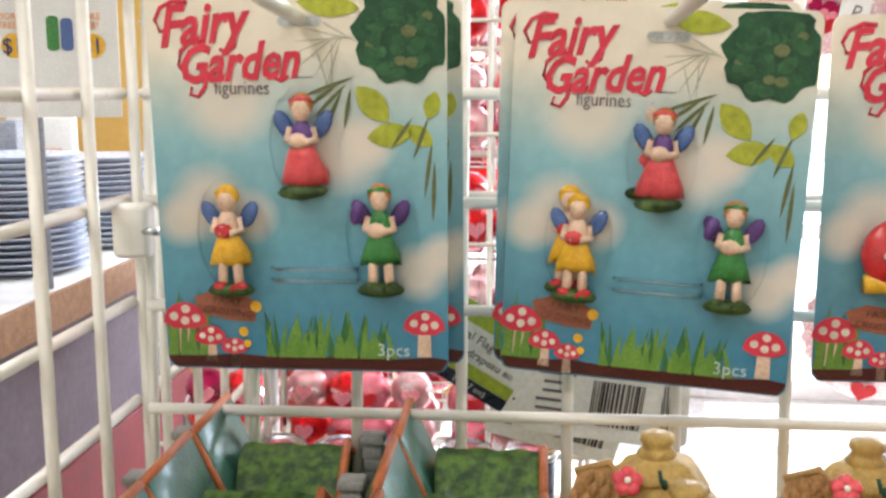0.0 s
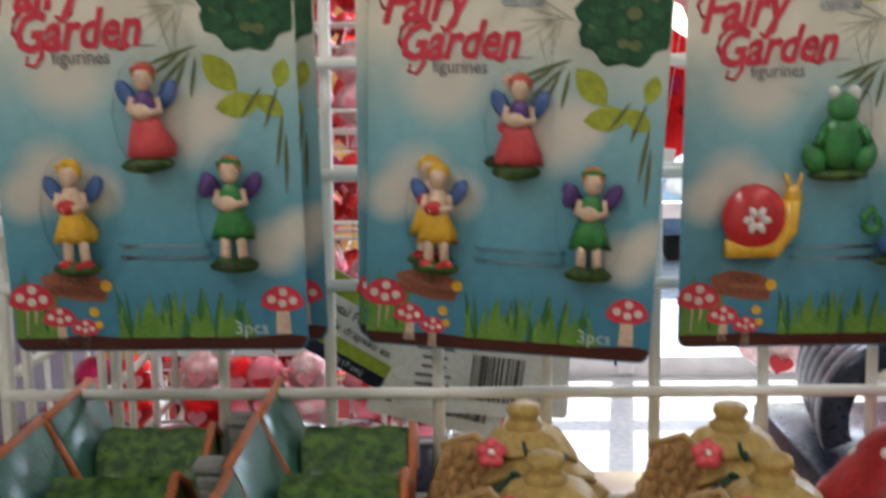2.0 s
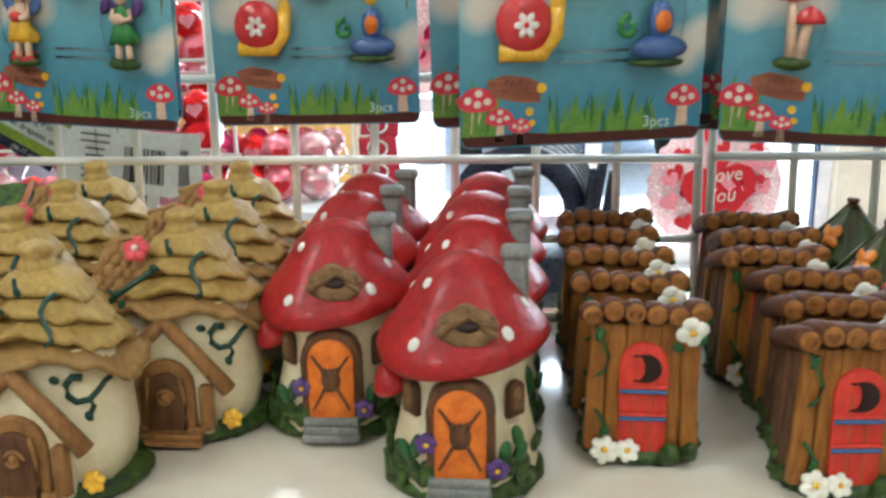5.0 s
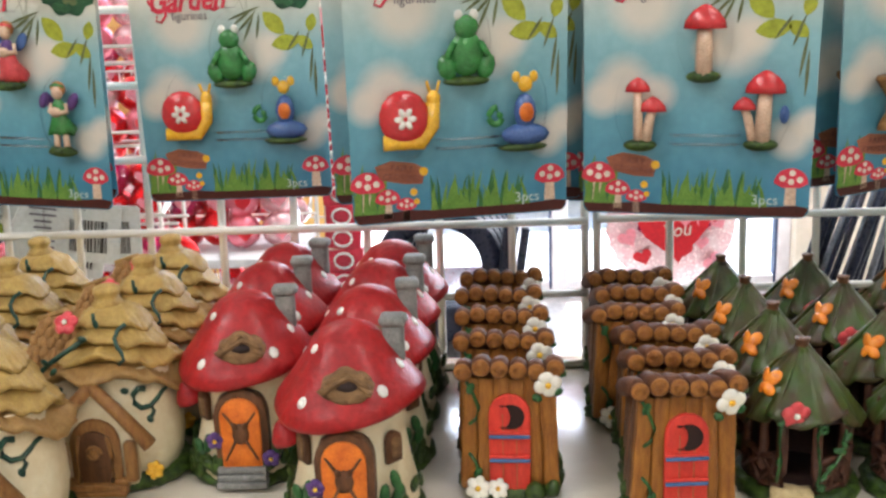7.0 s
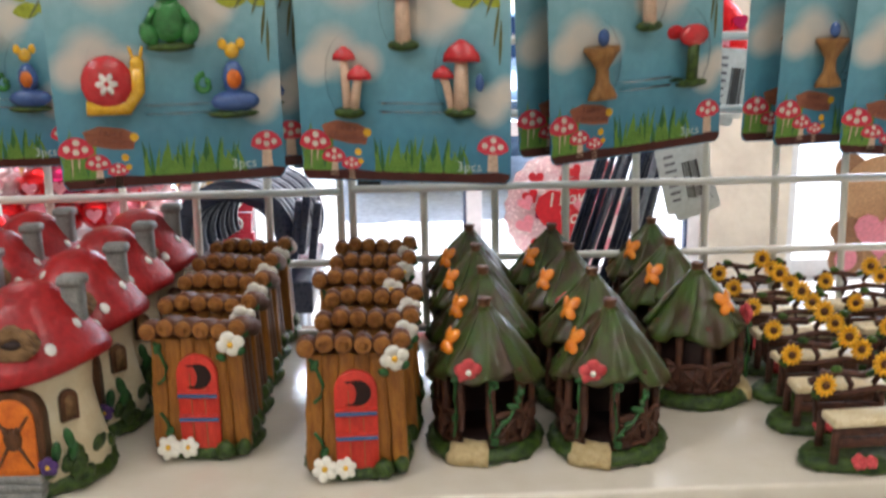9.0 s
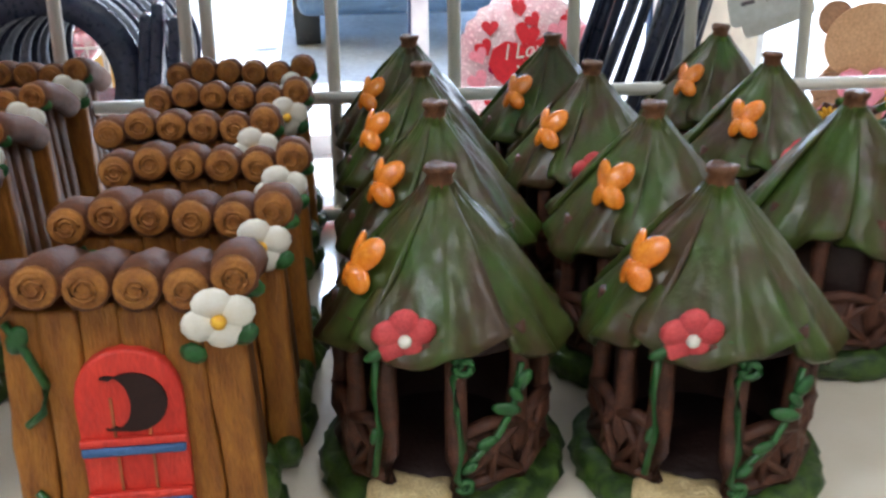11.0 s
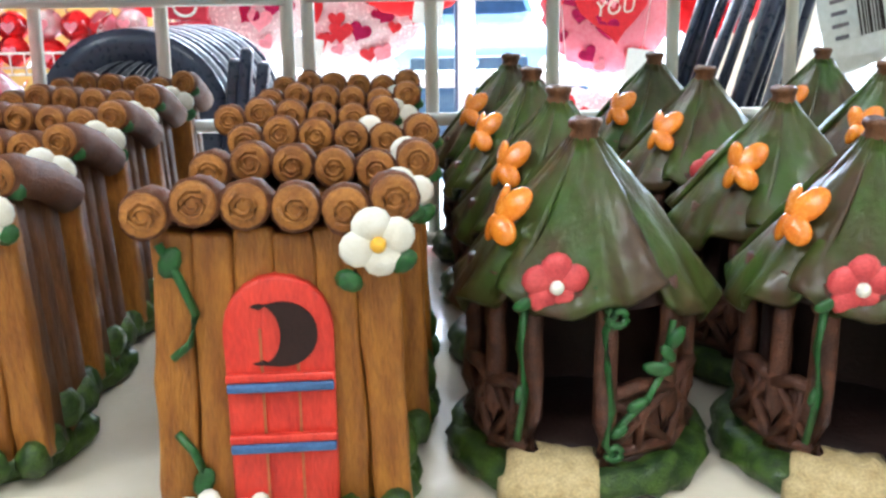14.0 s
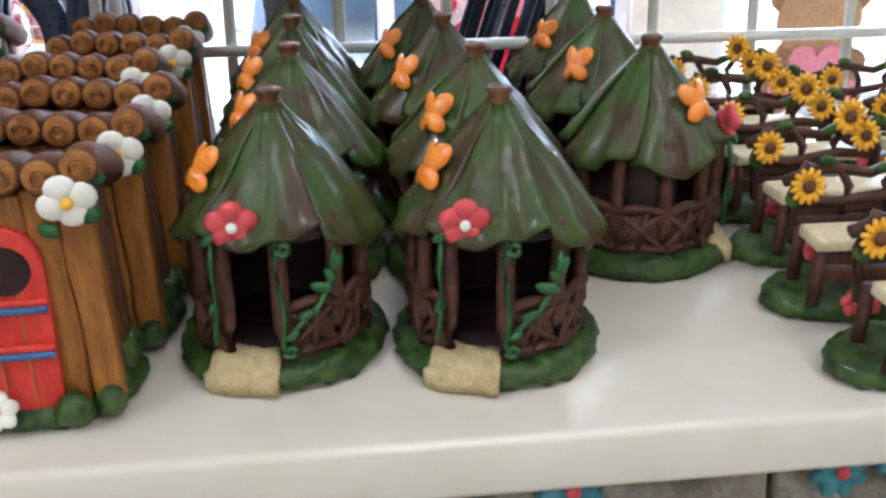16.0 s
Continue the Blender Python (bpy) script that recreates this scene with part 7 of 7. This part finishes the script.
FOIL_W = mat("foil_white", (0.82, 0.70, 0.70), (0.80, 0.45, 0.48), 0.25, 0.05, 0.5, metal=0.3)
balloon(0.19, 2.30, 1.60, 0.28, FOIL_R, "large red foil balloon with silver script", 0, 1)
bd = bpy.data.objects["foil_balloon"]
words("printed_lettering", "Day", 0.075, FOIL_S, bd, pose(0.06, -0.098, 0.05), 1.0, 0.3, "silver script lettering", 0.001)
part("script_bar", slab(bmesh.new(), (-0.03, -0.097, 0.13), (0.17, 0.004, 0.022), (0, -6, 0)), FOIL_S, bd, "unreadable silver script", smooth=False)
balloon(0.86, 2.30, 1.72, 0.27, FOIL_W, "white foil balloon covered with red and pink hearts", 34, 2)
balloon(1.30, 2.36, 1.62, 0.24, FOIL_R, "red foil balloon with pink hearts", 12, 3)
balloon(1.005, 2.28, 0.715, 0.20, FOIL_W, "pink and white heart balloon with lettering", 26, 4, "I Love|You")
balloon(0.10, 2.34, 1.17, 0.19, FOIL_W, "white foil balloon scattered with red hearts", 30, 5)
balloon(0.42, 2.42, 1.15, 0.19, FOIL_W, "white foil balloon scattered with red hearts", 30, 6)
balloon(0.56, 2.26, 1.30, 0.20, FOIL_R, "red foil balloon with pink hearts", 10, 7)
balloon(1.10, 2.34, 1.13, 0.19, FOIL_P, "pink foil balloon with red hearts and lettering", 22, 8, "LOVE|YOU")
balloon(-0.10, 2.20, 1.28, 0.17, FOIL_R, "red foil balloon with pink hearts", 10, 9)
balloon(1.42, 2.45, 1.20, 0.18, FOIL_R, "red foil balloon with pink hearts", 10, 10)
for x, z, ch in ((0.29, 1.02, "G"), (0.60, 1.13, ""), (1.15, 0.98, ""), (0.86, 1.56, "P"), (0.20, 1.42, "V")):
    t = thing("price_note", "small white paper note with a handwritten letter", "paper note", "paper notes", at=pose(x, 2.17, z, 0, 8, 0))
    part("note_paper", plate(bmesh.new(), rounded(0.075, 0.08, 0.004), 0.001), PAPER, t, smooth=False)
    if ch:
        words("note_letter", ch, 0.055, INK_GREY, t, pose(0, -0.002, -0.018), 0.9, 0.2)
    part("note_string", tube(bmesh.new(), [(0, 0.001, 0.04), (0, 0.04, 3.2 - z)], 0.0006, 5), PAPER, t)
BEAR = mat("board_tan", (0.55, 0.33, 0.17), (0.45, 0.25, 0.12), 0.5, 0.05, 0.1)
BEAR_D = mat("board_brown", (0.36, 0.19, 0.10), None, 0.5, 0.05, 0.1)
bear = thing("cutout_board", "tan teddy shaped cardboard cut-out with pink heart", "cardboard cutout", at=pose(2.0, 2.3, 0.66))
for n_, o_, m_, y_ in (("ear", disc(0.05, 18, -0.105, 0.155), BEAR_D, 0.004), ("ear", disc(0.05, 18, 0.105, 0.155), BEAR_D, 0.004), ("head", disc(0.125, 26, 0, 0.085, 1.05, 0.9), BEAR, 0.0), ("trunk", disc(0.13, 26, 0, -0.06, 1.1, 0.9), BEAR, 0.006), ("arm", disc(0.06, 18, -0.10, -0.04, 1, 0.7), BEAR_D, -0.004), ("arm", disc(0.06, 18, 0.10, -0.04, 1, 0.7), BEAR_D, -0.004), ("foot", disc(0.062, 18, -0.105, -0.13, 0.9, 1), BEAR_D, -0.006), ("foot", disc(0.062, 18, 0.105, -0.13, 0.9, 1), BEAR_D, -0.006), ("sole", disc(0.04, 16, -0.105, -0.13, 0.9, 1), HEART_P, -0.009), ("sole", disc(0.04, 16, 0.105, -0.13, 0.9, 1), HEART_P, -0.009), ("heart", heart(0.085, 0.0, -0.05), HEART_P, -0.012)):
    part(n_, plate(bmesh.new(), o_, 0.008, Matrix.Translation((0, y_, 0))), m_, bear, smooth=False)
part("string", tube(bmesh.new(), [(0, 0.004, 0.18), (0, 0.004, 2.54)], 0.001, 5), PAPER, bear)

# ---- the next aisle ----
aisle = thing("aisle_shelf", "white aisle shelf with a speckled brown edge", "shelf")
part("shelf_top", slab(bmesh.new(), (-1.33, 1.35, 0.985), (0.98, 1.7, 0.03), bevel=0.003), FRAME, aisle)
part("shelf_edge", slab(bmesh.new(), (-0.835, 1.35, 0.962), (0.012, 1.7, 0.07), bevel=0.002), mat("edge_brown", (0.36, 0.22, 0.13), (0.22, 0.12, 0.07), 0.6, 0.02, 0.4), aisle, "speckled brown edge strip")
part("shelf_side", slab(bmesh.new(), (-1.35, 1.35, 0.485), (0.9, 1.6, 0.97)), mat("side_grey", (0.14, 0.11, 0.14), None, 0.6, 0.1, 0.1), aisle, "dull grey side panel", smooth=False)
part("kick_panel", slab(bmesh.new(), (-0.893, 1.35, 0.305), (0.02, 1.62, 0.61), bevel=0.003), mat("panel_maroon", (0.20, 0.022, 0.03), (0.14, 0.016, 0.022), 0.5, 0.08, 0.1), aisle, "dark red lower panel", smooth=False)
part("back_board", slab(bmesh.new(), (-1.78, 1.35, 1.45), (0.03, 1.7, 0.95)), FRAME, aisle, smooth=False)
PLATE_M = mat("plate_blue", (0.70, 0.75, 0.84), (0.60, 0.66, 0.78), 0.25, 0.05, 0.1, coat=0.3)
for px_, py_, cnt in ((-1.00, 1.50, 18), (-1.06, 1.14, 22), (-0.98, 1.86, 16), (-1.30, 1.62, 18)):
    st = thing("plate_stack", "stack of pale blue plastic plates", "plates", "plate stacks", at=pose(px_, py_, 1.001))
    ring = lathe(bmesh.new(), [(0.08, 0.0), (0.10, 0.004), (0.128, 0.0135), (0.130, 0.016), (0.10, 0.008), (0.05, 0.006)], 28)
    pl = part("plate", ring, PLATE_M, st)
    for k in range(1, cnt):
        part("plate", None, None, st, shared=pl.data).location = (0.002 * math.sin(k), 0.002 * math.cos(2 * k), 0.0132 * k)
poster = thing("price_poster", "white printed price poster with orange and blue panels", "poster", at=pose(-0.85, 1.30, 1.51, 0, 0, 8))
part("poster_sheet", plate(bmesh.new(), rounded(0.30, 0.38, 0.004), 0.004), PAPER, poster, smooth=False)
INK_OR = mat("ink_orange", (0.85, 0.30, 0.03), None, 0.4, 0.02, 0.0)
INK_NAVY = mat("ink_navy", (0.03, 0.05, 0.16), None, 0.4, 0.02, 0.0)
for k, (cx, cz) in enumerate(((0.07, 0.11), (-0.07, 0.11), (0.07, -0.05), (-0.07, -0.05))):
    part("bottle_print", plate(bmesh.new(), rounded(0.022, 0.062, 0.008), 0.001, Matrix.Translation((cx - 0.035, -0.002, cz + 0.01))), (GLOSS_YEL, GREEN_FIG, GREEN_FIG, INK_OR)[k], poster, smooth=False)
    part("bottle_print", plate(bmesh.new(), rounded(0.022, 0.058, 0.008), 0.001, Matrix.Translation((cx - 0.010, -0.002, cz + 0.008))), (INK_OR, BLUE_FIG, BLUE_FIG, GLOSS_YEL)[k], poster, smooth=False)
    part("price_disc", plate(bmesh.new(), disc(0.022, 20, cx + 0.035, cz - 0.012), 0.001, Matrix.Translation((0, -0.002, 0))), GLOSS_YEL, poster, smooth=False)
    words("printed_lettering", "$1", 0.040, INK_NAVY, poster, pose(cx + 0.034, -0.004, cz - 0.026), 0.9, 0, "", 0.0005)
    words("printed_lettering", "MORE", 0.017, INK_OR, poster, pose(cx + 0.03, -0.004, cz + 0.034), 0.9, 0, "", 0.0005)
    words("printed_lettering", "FREE!", 0.017, INK_OR, poster, pose(cx + 0.03, -0.004, cz + 0.018), 0.9, 0, "", 0.0005)
part("poster_post", tube(bmesh.new(), [(0, 0.008, -0.57), (0, 0.008, 0.18)], 0.006, 8), STEEL, poster)
for k, (bx, by) in enumerate(((-0.95, 1.30), (-0.90, 1.72), (-0.93, 2.04))):
    bx_ = thing("goods_box", "small clear plastic box of mixed goods", "box", "goods boxes", at=pose(bx - 0.28, by, 1.001, 0, 0, 10 * k))
    part("box_body", slab(bmesh.new(), (0, 0, 0.15), (0.16, 0.12, 0.30), bevel=0.006), (FRAME, STEEL, PAPER)[k], bx_)
    part("box_label", slab(bmesh.new(), (0.0, -0.062, 0.17), (0.10, 0.003, 0.10)), (INK_NAVY, FOIL_P, INK_OR)[k], bx_, smooth=False)
mat_red = thing("floor_mat", "dark red entrance mat on the floor", "mat")
part("mat_body", slab(bmesh.new(), (-1.4, 3.1, 0.006), (2.2, 1.5, 0.012), bevel=0.003), mat("mat_fibre", (0.30, 0.03, 0.03), (0.2, 0.02, 0.02), 0.9, 0.03, 0.6), mat_red)
